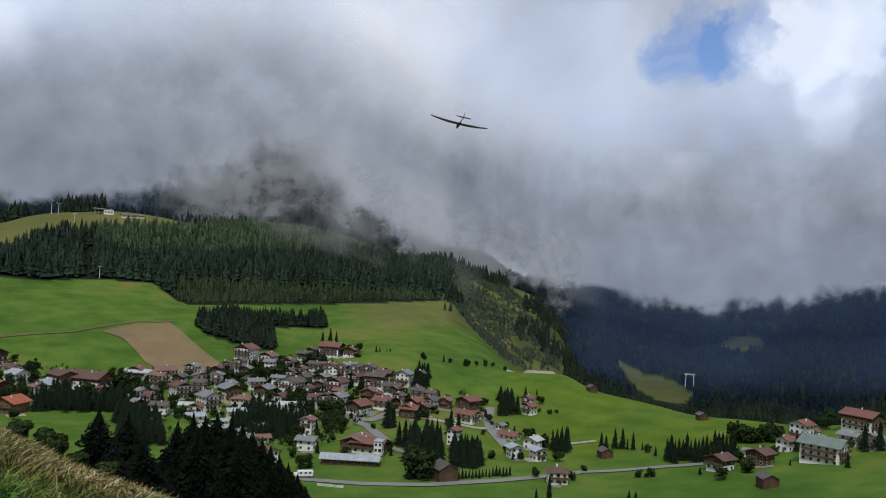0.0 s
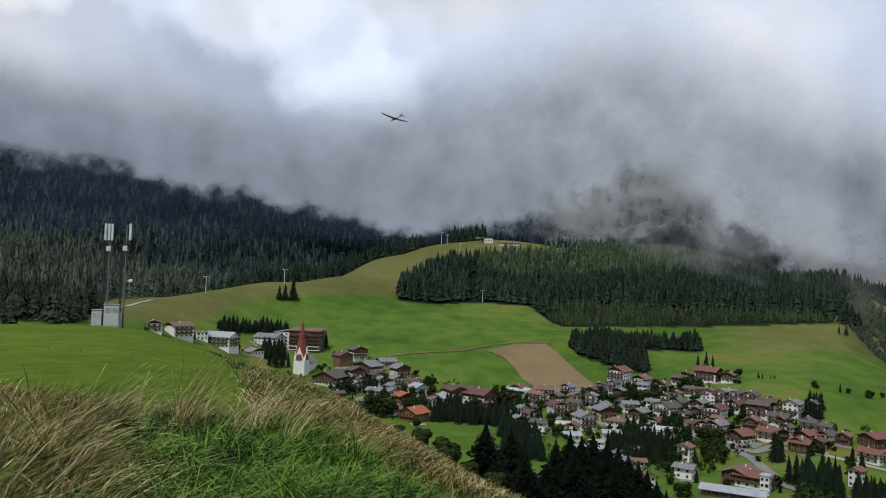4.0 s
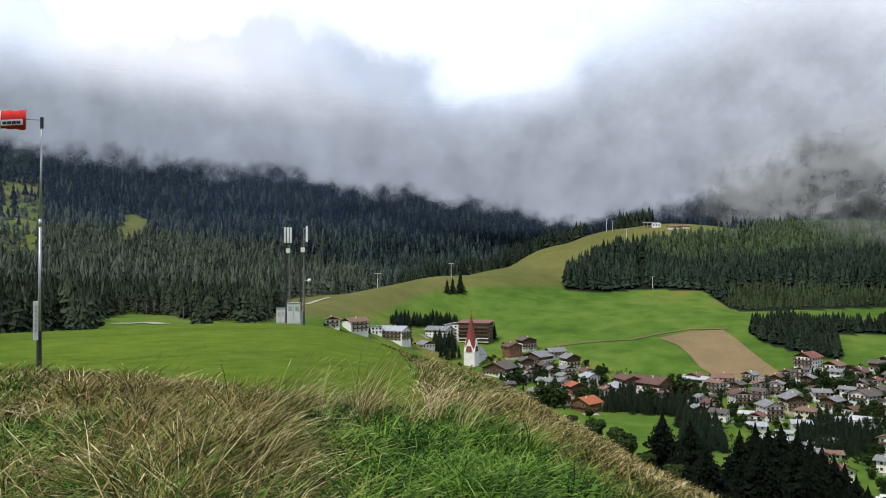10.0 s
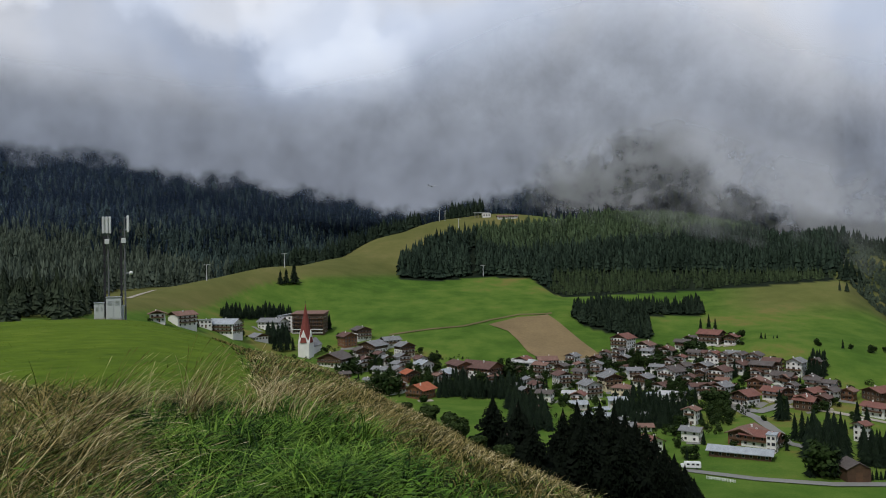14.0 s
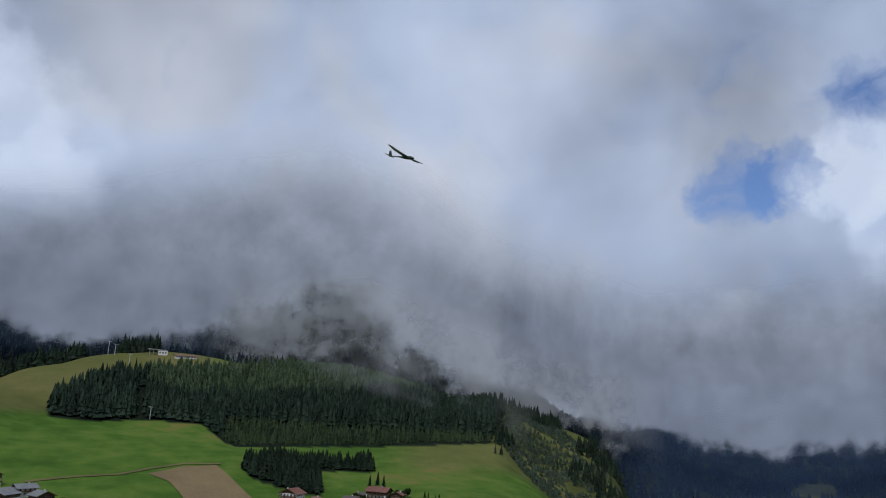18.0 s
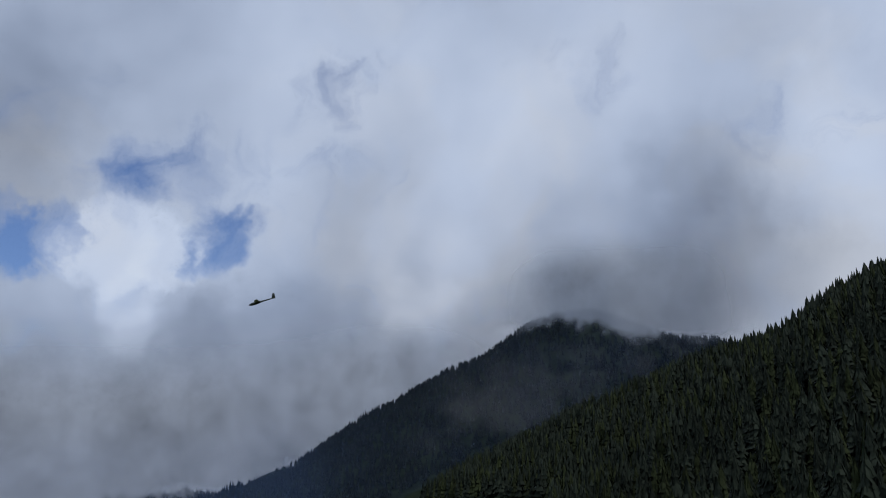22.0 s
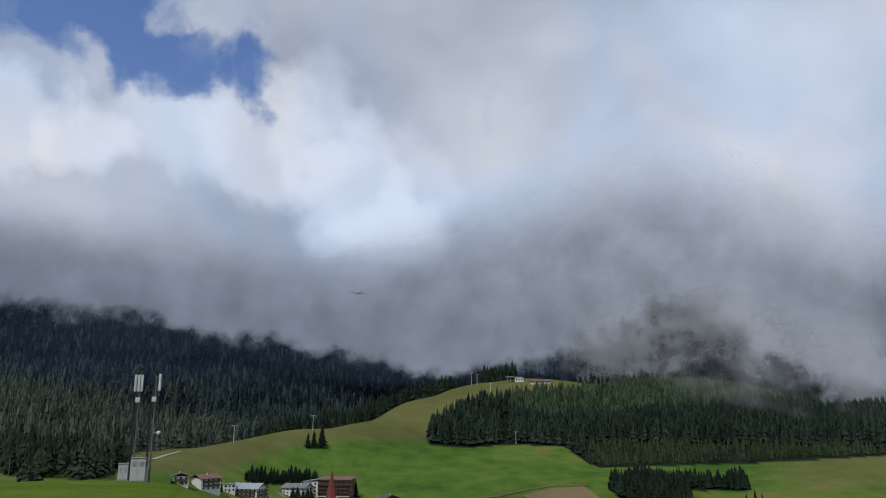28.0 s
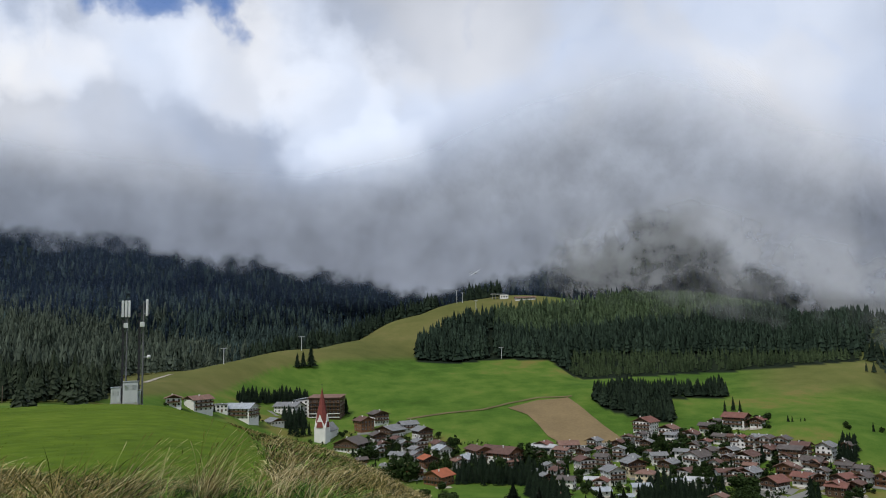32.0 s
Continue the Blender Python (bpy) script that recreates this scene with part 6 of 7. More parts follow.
def leaf_mesh(seed, lobes, leaves):
    """A broad crown of leaf tufts on several lobes, one metre high with its trunk."""
    rnd = random.Random(seed)
    bm = bmesh.new()
    centres = [(Vector((rnd.uniform(-0.2, 0.2), rnd.uniform(-0.2, 0.2), rnd.uniform(0.24, 0.76))), rnd.uniform(0.17, 0.28)) for _ in range(lobes)]
    for k in range(leaves):
        c, r = rnd.choice(centres)
        d = Vector((rnd.gauss(0, 1), rnd.gauss(0, 1), rnd.gauss(0, 1))).normalized()
        p = c + d * r * rnd.uniform(0.6, 1.08)
        n = (d + Vector((rnd.gauss(0, 0.5), rnd.gauss(0, 0.5), rnd.gauss(0, 0.5)))).normalized()
        q = n.to_track_quat("Z", "Y")
        s = rnd.uniform(0.03, 0.075)
        v = [bm.verts.new(p + q @ Vector((s * math.cos(a) * rnd.uniform(0.7, 1.2), s * math.sin(a) * rnd.uniform(0.7, 1.2), rnd.uniform(-0.02, 0.02)))) for a in (0.2, 1.5, 2.9, 4.3, 5.4)]
        bm.faces.new(v)
    return bm


def trunk_mesh(height, r, limbs, seed):
    rnd = random.Random(seed)
    bm = bmesh.new()
    tube(bm, (0, 0, -0.05), (0.005, 0.0, height), r, r * 0.3, 8)
    for k in range(limbs):
        z = height * rnd.uniform(0.45, 0.9)
        a = rnd.uniform(0, 6.28)
        tube(bm, (0, 0, z), (0.16 * math.cos(a), 0.16 * math.sin(a), z + rnd.uniform(0.08, 0.2)), r * 0.4, r * 0.12, 6)
    return bm


SINGLE_SPRUCE = leafy("single_spruce_needles", (0.004, 0.009, 0.006), (0.014, 0.024, 0.012))


def tree_model(name, crown, trunk, mat, label, category, group):
    t = tagged(new(name), label, category, group)
    part("trunk", trunk, BARK, t, "rough brown trunk")
    part("crown", crown, mat, t)
    t.location = (0, -60, -30)
    return t


def plant(model, at, height, turn, width=1.0):
    t = copy_thing(model, pose(*at, 0, 0, turn))
    t.scale = (height * width, height * width, height)
    return t


SPRUCE_MODELS = [tree_model("spruce_tree", spruce_mesh(50 + k, 11, 8, 0.19 + 0.025 * (k % 3)), trunk_mesh(0.9, 0.016, 0, k), SINGLE_SPRUCE,
                            ("slender dark green spruce", "broad dark green spruce", "dense dark green spruce", "tall ragged dark spruce")[k] + " among the village meadows", "tree", "village trees") for k in range(4)]
LEAF_MODELS = [tree_model("broadleaf_tree", leaf_mesh(70 + k, 7 + k % 3, 520), trunk_mesh(0.5, 0.022, 5, k), FOLIAGE,
                          ("rounded green broadleaf tree", "spreading green garden tree", "small dense green tree", "uneven green garden tree")[k] + " in the village", "tree", "village trees") for k in range(4)]

SPRUCES_A = (
    (-8.9, -6.4, 13.0), (-8.5, -6.5, 17.0), (-8.0, -6.5, 15.0), (-7.6, -6.5, 12.0),
    (-12.52, -3.89, 8.6), (-12.14, -3.96, 8.8), (-11.75, -3.95, 10.0), (-11.36, -4.13, 11.6), (-10.97, -4.14, 9.3), (-10.58, -4.15, 9.7),
    (-10.19, -4.13, 9.0), (-9.80, -4.18, 12.6), (-9.41, -4.32, 12.1), (-9.02, -4.35, 9.5), (-8.63, -4.31, 11.5), (-8.24, -4.42, 12.5),
    (-7.86, -4.48, 9.1), (-5.01, -5.12, 15.7), (-1.73, -8.18, 13.8), (2.30, -8.08, 13.0), (3.29, -10.13, 13.9), (3.74, -10.09, 10.5),
    (4.19, -10.08, 9.9), (4.64, -10.26, 15.1), (5.09, -10.11, 11.4), (5.53, -10.25, 13.1), (5.98, -10.24, 15.1), (6.43, -10.09, 12.2),
    (6.88, -10.12, 12.3), (7.32, -9.94, 11.6), (7.76, -10.20, 9.6), (8.21, -9.89, 14.0), (8.65, -9.98, 13.3), (9.09, -10.05, 11.8),
)
SPRUCES_B = (
    (9.53, -10.25, 10.6), (9.97, -10.01, 10.9), (10.41, -10.09, 11.3), (15.37, -11.64, 13.9), (15.72, -11.60, 13.0), (16.05, -12.03, 10.4),
    (16.40, -11.38, 11.7), (16.74, -11.89, 13.0), (17.08, -11.48, 12.1), (17.42, -11.42, 12.8), (17.76, -11.30, 14.2), (18.08, -11.93, 14.5),
    (18.42, -11.79, 14.7), (18.76, -11.24, 12.2), (19.08, -11.93, 13.7), (19.41, -11.50, 15.1), (19.74, -11.63, 14.2), (20.07, -11.37, 11.5),
    (20.45, -10.24, 9.2), (20.88, -10.37, 9.9), (21.32, -5.32, 10.5), (21.37, -13.06, 7.2), (21.86, -5.23, 12.7), (22.28, -5.30, 10.4),
    (23.48, -8.47, 11.6), (25.20, -5.86, 5.2), (25.45, -5.86, 4.8), (25.96, -5.83, 2.9), (26.18, -5.79, 2.9), (26.23, -5.82, 2.9),
)
SPRUCES_C = (
    (26.27, -11.18, 17.6), (26.70, -11.15, 14.1), (27.15, -12.41, 13.8), (27.60, -12.46, 15.6), (28.11, -8.29, 14.2), (28.19, -12.75, 17.0),
    (28.42, -8.27, 12.5), (28.87, -13.95, 19.2), (29.38, -14.46, 20.6), (29.72, -13.91, 19.3), (29.89, -12.36, 15.7), (30.11, -6.37, 7.1),
    (30.14, -13.28, 17.9), (30.86, -11.46, 15.6), (31.07, -13.15, 11.7), (31.41, -11.74, 15.2), (31.57, -13.28, 13.3), (31.63, -14.42, 4.2),
    (31.87, -14.38, 5.3), (32.11, -13.40, 14.9), (32.12, -14.35, 4.0), (32.36, -14.30, 4.2), (32.55, -13.22, 12.2), (32.60, -14.33, 4.5),
    (32.84, -14.26, 4.2), (32.96, -13.43, 10.3), (33.09, -14.28, 4.6), (33.33, -14.19, 4.1), (33.57, -14.15, 4.3), (33.82, -14.17, 4.3),
)
SPRUCES_D = (
    (34.06, -14.09, 4.7), (34.30, -14.07, 5.4), (34.38, -9.92, 12.3), (34.54, -14.03, 4.8), (34.74, -9.90, 13.9), (34.79, -14.05, 4.7),
    (35.03, -14.03, 4.8), (35.14, -9.79, 14.8), (35.27, -13.95, 4.7), (35.59, -9.73, 13.3), (36.13, -8.47, 8.5), (36.93, -8.33, 5.5),
    (37.22, -15.81, 7.1), (38.13, -15.55, 12.1), (38.20, -12.03, 11.8), (38.52, -12.19, 13.5), (38.84, -12.17, 14.8), (39.16, -12.14, 15.5),
    (39.27, -11.94, 13.1), (41.63, -11.73, 10.5), (41.95, -11.70, 8.5), (42.56, -11.57, 11.9), (43.07, -11.52, 12.2), (43.42, -11.53, 6.5),
    (43.67, -15.44, 8.0), (43.80, -11.53, 10.4), (44.12, -15.32, 7.1), (44.45, -11.46, 4.5), (45.34, -11.78, 5.6), (46.11, -12.01, 11.6),
)
SPRUCES_E = (
    (46.38, -12.02, 13.8), (46.64, -12.14, 11.7), (46.89, -11.85, 10.8), (47.16, -11.86, 10.5), (47.41, -11.81, 13.7), (47.67, -11.73, 9.8),
    (47.94, -11.91, 12.0), (48.19, -11.88, 11.2), (48.45, -11.80, 12.5), (48.70, -11.71, 12.9), (48.95, -11.57, 9.9), (49.20, -11.44, 13.8),
    (49.46, -11.59, 13.8), (49.71, -11.37, 12.7), (49.96, -11.45, 12.5), (50.22, -11.40, 12.0), (50.46, -11.30, 12.9), (52.98, -9.93, 9.3),
    (54.30, -10.41, 9.3), (58.22, -9.85, 14.1), (59.06, -9.66, 14.1),
)
BROADLEAVES_A = (
    (-3.58, -8.38, 11.9), (-2.96, -7.67, 7.1), (-1.47, -9.71, 14.1),
    (-0.73, -9.80, 16.4), (1.72, -10.63, 8.1), (2.64, -8.03, 13.9), (5.83, -9.37, 12.2), (7.27, -8.57, 9.4), (8.07, -8.77, 12.7),
    (8.68, -8.64, 11.1), (9.47, -9.35, 9.8), (11.25, -9.71, 7.2), (11.40, -7.74, 3.6), (12.02, -10.55, 6.8), (12.66, -7.81, 4.4),
    (13.00, -10.65, 6.0), (14.51, -8.32, 9.5), (14.97, -8.15, 8.7), (15.74, -8.25, 8.7), (16.35, -7.66, 6.3), (17.02, -10.89, 7.4),
    (17.06, -8.10, 11.3), (17.79, -9.53, 8.1), (17.88, -8.27, 12.9), (17.92, -5.77, 6.1), (18.66, -8.05, 11.3), (19.26, -9.47, 8.8),
)
BROADLEAVES_B = (
    (19.49, -7.19, 7.3), (19.74, -13.35, 5.8), (19.82, -9.07, 7.4), (19.84, -7.56, 8.9), (20.55, -8.48, 5.9), (20.58, -6.97, 12.1),
    (21.11, -7.07, 11.0), (21.19, -10.84, 5.9), (21.25, -11.80, 4.0), (21.28, -7.89, 8.7), (21.56, -12.13, 4.5), (21.77, -10.54, 12.8),
    (21.92, -11.75, 5.4), (21.96, -9.35, 5.6), (21.97, -10.43, 5.3), (22.37, -10.36, 11.4), (22.43, -11.39, 5.6), (22.44, -12.26, 4.5),
    (22.89, -6.22, 7.6), (22.98, -11.31, 3.5), (23.42, -6.13, 9.5), (23.68, -10.65, 4.4), (24.00, -5.97, 9.6), (24.07, -8.14, 6.7),
    (24.40, -10.56, 3.0), (25.26, -11.31, 4.2), (26.56, -12.81, 6.0), (26.89, -9.43, 5.5), (27.25, -7.62, 6.9), (28.48, -10.55, 5.9),
)
BROADLEAVES_C = (
    (28.56, -6.17, 5.2), (28.70, -14.57, 15.7), (28.75, -6.28, 3.7), (28.96, -10.41, 6.7), (30.60, -6.39, 4.3), (31.80, -6.60, 6.7),
    (31.98, -13.26, 5.2), (32.47, -12.61, 8.0), (32.49, -6.53, 4.9), (33.11, -6.53, 6.5), (33.22, -11.33, 3.4), (33.68, -6.54, 4.7),
    (33.92, -12.91, 4.8), (34.55, -6.73, 4.4), (35.71, -12.33, 4.4), (36.67, -11.29, 6.3), (37.51, -11.89, 7.9), (37.92, -9.60, 3.9),
    (38.40, -9.49, 3.2), (38.75, -12.78, 6.7), (40.48, -13.28, 3.7), (44.30, -13.27, 3.9), (44.80, -13.26, 2.7), (44.80, -11.61, 5.1),
    (45.10, -13.19, 4.9), (49.14, -11.61, 7.1), (49.73, -12.81, 5.9), (50.45, -10.11, 11.1), (50.76, -10.30, 7.5), (50.87, -11.80, 4.0),
)
BROADLEAVES_D = (
    (51.07, -10.27, 11.0), (51.36, -10.13, 7.5), (51.67, -10.17, 7.8), (51.96, -10.16, 9.9), (52.25, -9.83, 8.2), (52.55, -9.98, 9.6),
    (52.61, -11.06, 3.6), (52.85, -9.98, 11.0), (53.13, -9.77, 7.5), (54.81, -10.52, 6.1), (55.59, -8.67, 6.7), (56.24, -8.44, 24.0),
    (56.42, -10.89, 3.7), (56.89, -8.36, 19.7),
)
NEAR_SPRUCES = (
    (6.72, -9.85, 125), (8.55, -10.2, 130), (9.65, -11.8, 122), (7.7, -12.2, 118),
    (11.75, -10.75, 138), (12.75, -10.15, 142), (13.55, -10.35, 136), (14.35, -10.2, 140), (15.35, -10.4, 138), (16.1, -10.95, 134),
    (16.8, -11.35, 138), (17.5, -11.95, 132), (18.1, -12.35, 136), (18.75, -13.0, 130), (19.4, -13.6, 134), (20.1, -14.3, 130), (20.7, -15.1, 132),
)

plant_rnd = random.Random(11)
for rows, models in ((SPRUCES_A + SPRUCES_B + SPRUCES_C + SPRUCES_D + SPRUCES_E, SPRUCE_MODELS), (BROADLEAVES_A + BROADLEAVES_B + BROADLEAVES_C + BROADLEAVES_D, LEAF_MODELS)):
    for az, el, h in rows:
        x, y, z, r = spot(az, el)
        wide = plant_rnd.uniform(0.85, 1.2) * (1.15 if models is LEAF_MODELS else 1.0)
        plant(plant_rnd.choice(models), (x, y, z - 0.2), max(h, 2.0), plant_rnd.uniform(0, 360), wide)
BELT_FORMS = []
GROVE_FORMS = []
for k in range(8):
    bm = spruce_mesh(150 + k, 12, 8, 0.30 + 0.03 * (k % 3)) if k < 4 else leaf_mesh(180 + k, 7, 320)
    bmesh.ops.triangulate(bm, faces=bm.faces)
    bm.verts.index_update()
    (BELT_FORMS if k < 4 else GROVE_FORMS).append((np.array([v.co[:] for v in bm.verts]), np.array([[v.index for v in f.verts] for f in bm.faces])))
    bm.free()
# dense clumps of trees in gardens, beside the hotels and along the streets
CLUMPS = (
    (SPRUCE_MODELS, 3.4, 7, 12, ((2.8, -8.81), (5.7, -8.79), (8.9, -9.38), (9.5, -10.50), (6.2, -10.18), (2.8, -10.09))),
    (SPRUCE_MODELS, 4, 8, 13, ((7.6, -10.46), (10.3, -10.69), (10.9, -12.55), (8.2, -12.47))),
    (SPRUCE_MODELS, 3.4, 7, 11, ((15.1, -10.53), (16.4, -9.64), (17.6, -9.78), (18.8, -10.61), (21.2, -10.72), (21.2, -11.61), (15.7, -11.66))),
    (LEAF_MODELS, 5, 5, 8, ((18.7, -9.14), (21.1, -9.28), (20.6, -10.46), (19.0, -10.10))),
    (LEAF_MODELS, 5, 5, 8, ((13.4, -7.86), (14.7, -7.45), (15.2, -8.42), (13.7, -8.82))),
    (LEAF_MODELS, 5, 5, 8, ((16.3, -7.43), (18.2, -7.26), (18.7, -8.04), (16.5, -8.32))),
    (LEAF_MODELS, 5, 5, 9, ((21.6, -10.24), (23.0, -10.01), (23.1, -11.76), (21.8, -11.60))),
    (SPRUCE_MODELS, 4.5, 9, 15, ((27.7, -12.0), (29.6, -11.7), (30.1, -14.3), (28.0, -14.6))),
    (SPRUCE_MODELS, 3.6, 8, 12, ((34.3, -8.82), (35.1, -8.77), (35.3, -9.55), (34.4, -9.61))),
    (LEAF_MODELS, 5, 4, 7, ((19.5, -8.53), (22.7, -8.56), (21.7, -9.26), (19.5, -9.12))),
    (SPRUCE_MODELS, 3.2, 6, 11, ((2.6, -9.04), (3.8, -8.73), (5.8, -8.89), (7.1, -8.37), (8.4, -8.88), (8.7, -9.75), (7.0, -10.08), (2.6, -10.16))),
    (LEAF_MODELS, 5, 5, 9, ((7.2, -8.09), (8.1, -7.77), (10.5, -8.23), (10.7, -9.13), (8.7, -9.43), (7.3, -8.89))),
    (SPRUCE_MODELS, 3.0, 6, 11, ((15.5, -10.83), (17.0, -10.55), (19.8, -10.87), (19.8, -11.95), (17.6, -12.26), (15.5, -12.09))),
    (LEAF_MODELS, 5.5, 5, 9, ((15.9, -7.20), (19.7, -7.26), (19.7, -8.13), (15.8, -8.44))),
    (LEAF_MODELS, 6.0, 4, 8, ((16.7, -8.57), (20.8, -8.58), (20.8, -10.08), (18.0, -10.13))),
    (SPRUCE_MODELS, 4.0, 8, 12, ((28.1, -7.23), (29.0, -7.18), (29.1, -8.37), (28.4, -8.42))),
    (SPRUCE_MODELS, 4.0, 8, 13, ((31.2, -12.35), (33.2, -13.0), (33.0, -13.75), (31.1, -13.6))),
    (LEAF_MODELS, 5.0, 5, 9, ((20.0, -6.49), (21.8, -6.44), (21.8, -7.35), (20.0, -7.40))),
    (SPRUCE_MODELS, 4.0, 8, 13, ((-12.5, -3.79), (-7.7, -3.72), (-7.7, -4.16), (-12.4, -4.19))),
    (SPRUCE_MODELS, 4.0, 9, 13, ((-9.4, -4.89), (-7.9, -4.80), (-7.9, -6.02), (-9.2, -5.97))),
    (LEAF_MODELS, 5.0, 5, 9, ((-4.6, -7.31), (-1.3, -7.55), (-1.4, -8.35), (-4.0, -8.29))),
    (LEAF_MODELS, 4.5, 6, 10, ((-1.8, -8.50), (-0.5, -8.61), (-0.1, -10.01), (-1.6, -9.87))),
    (LEAF_MODELS, 5.0, 6, 9, ((1.0, -8.35), (2.3, -8.36), (2.2, -9.44), (1.0, -9.43))),
)
for models, gap, low, high, outline in CLUMPS:
    placed = []
    azs, els = [p[0] for p in outline], [p[1] for p in outline]
    for k in range(600):
        az, el = plant_rnd.uniform(min(azs), max(azs)), plant_rnd.uniform(min(els), max(els))
        if not inside(list(outline), np.array([az]), np.array([el]))[0]:
            continue
        x, y, z, r = spot(az, el)
        if any(math.hypot(x - a, y - b) < gap for a, b in placed) or any(math.hypot(x - hx, y - hy) < hr * 0.7 for hx, hy, hr in HOUSE_SPOTS):
            continue
        placed.append((x, y))
        if len(placed) > (70 if models is SPRUCE_MODELS else 26):
            break
    if not placed:
        continue
    px, py = np.array(placed).T
    if models is LEAF_MODELS:
        tagged(forest("garden_grove", px, py, np.full(len(px), (low + high) / 2), FOLIAGE, "clump of dark green garden trees beside houses", int(low * 10), GROVE_FORMS), category="trees")
    else:
        tagged(forest("spruce_belt", px, py, np.full(len(px), (low + high) / 2), SINGLE_SPRUCE, "dense dark belt of spruces between village houses", int(low * 10), BELT_FORMS), category="trees")
# three spruces alone on the ski slope
for az, el, h in ((-8.41, -1.75, 15.5), (-8.0, -1.72, 17), (-7.44, -1.73, 23)):
    x, y, z, r = spot(az, el, 500)
    plant(SPRUCE_MODELS[2], (x, y, z - 0.3), h, az * 40, 1.25)
# garden trees and bushes close to the houses
for hx, hy, clear_r in HOUSE_SPOTS:
    if math.hypot(hx, hy) > 900:
        continue
    for k in range(2):
        a = plant_rnd.uniform(0, 6.28)
        d = clear_r + plant_rnd.uniform(2, 7)
        x, y = hx + d * math.cos(a), hy + d * math.sin(a)
        if all(math.hypot(x - ox, y - oy) > orr * 0.85 for ox, oy, orr in HOUSE_SPOTS):
            plant(plant_rnd.choice(LEAF_MODELS + SPRUCE_MODELS[:2]), (x, y, float(ground(x, y)) - 0.2), plant_rnd.uniform(2.5, 7.5), plant_rnd.uniform(0, 360), plant_rnd.uniform(0.9, 1.5))

# hedges and shrubs in the gardens
VILLAGE_GARDENS = [(-10, -6.0), (-2, -6.6), (4, -7.2), (9, -7.9), (15, -7.2), (20, -6.4), (28, -7.6), (33, -9.0), (30, -10.2), (26, -9.6), (22, -12.6), (17, -13.4), (11, -11.6), (5, -9.6), (-2, -8.6), (-8, -7.6)]
SHRUB_FORMS = []
for k in range(4):
    bm = leaf_mesh(170 + k, 5, 90)
    bmesh.ops.triangulate(bm, faces=bm.faces)
    bm.verts.index_update()
    SHRUB_FORMS.append((np.array([v.co[:] for v in bm.verts]), np.array([[v.index for v in f.verts] for f in bm.faces])))
    bm.free()
az, r, x, y, el = scatter(31, -10, 34, 380, 720, 8.5)
keep = inside(VILLAGE_GARDENS, az, el)
for hx, hy, hr in HOUSE_SPOTS:
    keep &= np.hypot(x - hx, y - hy) > hr * 0.72
shrub_rnd = np.random.RandomState(32)
tagged(forest("garden_shrubs", x[keep], y[keep], shrub_rnd.uniform(1.5, 6.0, keep.sum()), FOLIAGE, "dark green shrubs and fruit trees in village gardens", 33, SHRUB_FORMS), category="shrubs")

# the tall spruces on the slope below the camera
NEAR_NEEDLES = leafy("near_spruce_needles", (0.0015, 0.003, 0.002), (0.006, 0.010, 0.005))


def big_spruce_mesh(seed):
    """A tall spruce, one metre high: a dense core of shaded twigs under whorls of separate drooping boughs."""
    rnd = random.Random(seed)
    bm = bmesh.new()

    def spread(u):
        return 0.30 * min(1.0, (1 - u) / 0.55) ** 0.9 + 0.004
    for k in range(26):
        u = k / 26
        low = 0.02 + 0.95 * u
        apex = bm.verts.new((0, 0, min(0.995, low + 0.11)))
        ring = [bm.verts.new((spread(u) * q * math.cos(a), spread(u) * q * math.sin(a), low - 0.02 + rnd.uniform(-0.012, 0.012)))
                for s in range(22) for a, q in ((0.2856 * s + rnd.uniform(-0.1, 0.1) + k, rnd.uniform(0.40, 0.62) if s % 2 else rnd.uniform(0.25, 0.4)),)]
        for s in range(22):
            bm.faces.new((apex, ring[s], ring[(s + 1) % 22]))
    whorls = 84
    for k in range(whorls):
        u = (k + rnd.uniform(-0.4, 0.4)) / whorls
        z = 0.03 + 0.95 * u
        for s in range(26 if u < 0.75 else 14):
            a = rnd.uniform(0, 6.28)
            q = spread(u) * rnd.uniform(0.7, 1.15)
            d = Vector((math.cos(a), math.sin(a), 0))
            side = Vector((-d.y, d.x, 0))
            sag = 0.22 * q + rnd.uniform(0, 0.012)

            def at(t, w, drop):
                return bm.verts.new(d * q * t + side * w * q + Vector((0, 0, z + 0.05 * q - sag * t * t * 1.6 + (0.12 * q if t > 0.95 else 0) - drop * q)))
            stem = [at(0.0, 0, 0), at(0.45, 0, 0), at(0.8, 0, 0), at(1.0, 0, 0)]
            for s2 in (-1, 1):
                t1, t2 = at(0.62, s2 * rnd.uniform(0.10, 0.20), 0.16), at(0.92, s2 * rnd.uniform(0.06, 0.12), 0.12)
                bm.faces.new((stem[0], stem[1], t1))
                bm.faces.new((stem[1], stem[2], t1))
                bm.faces.new((stem[2], stem[3], t2))
    return bm


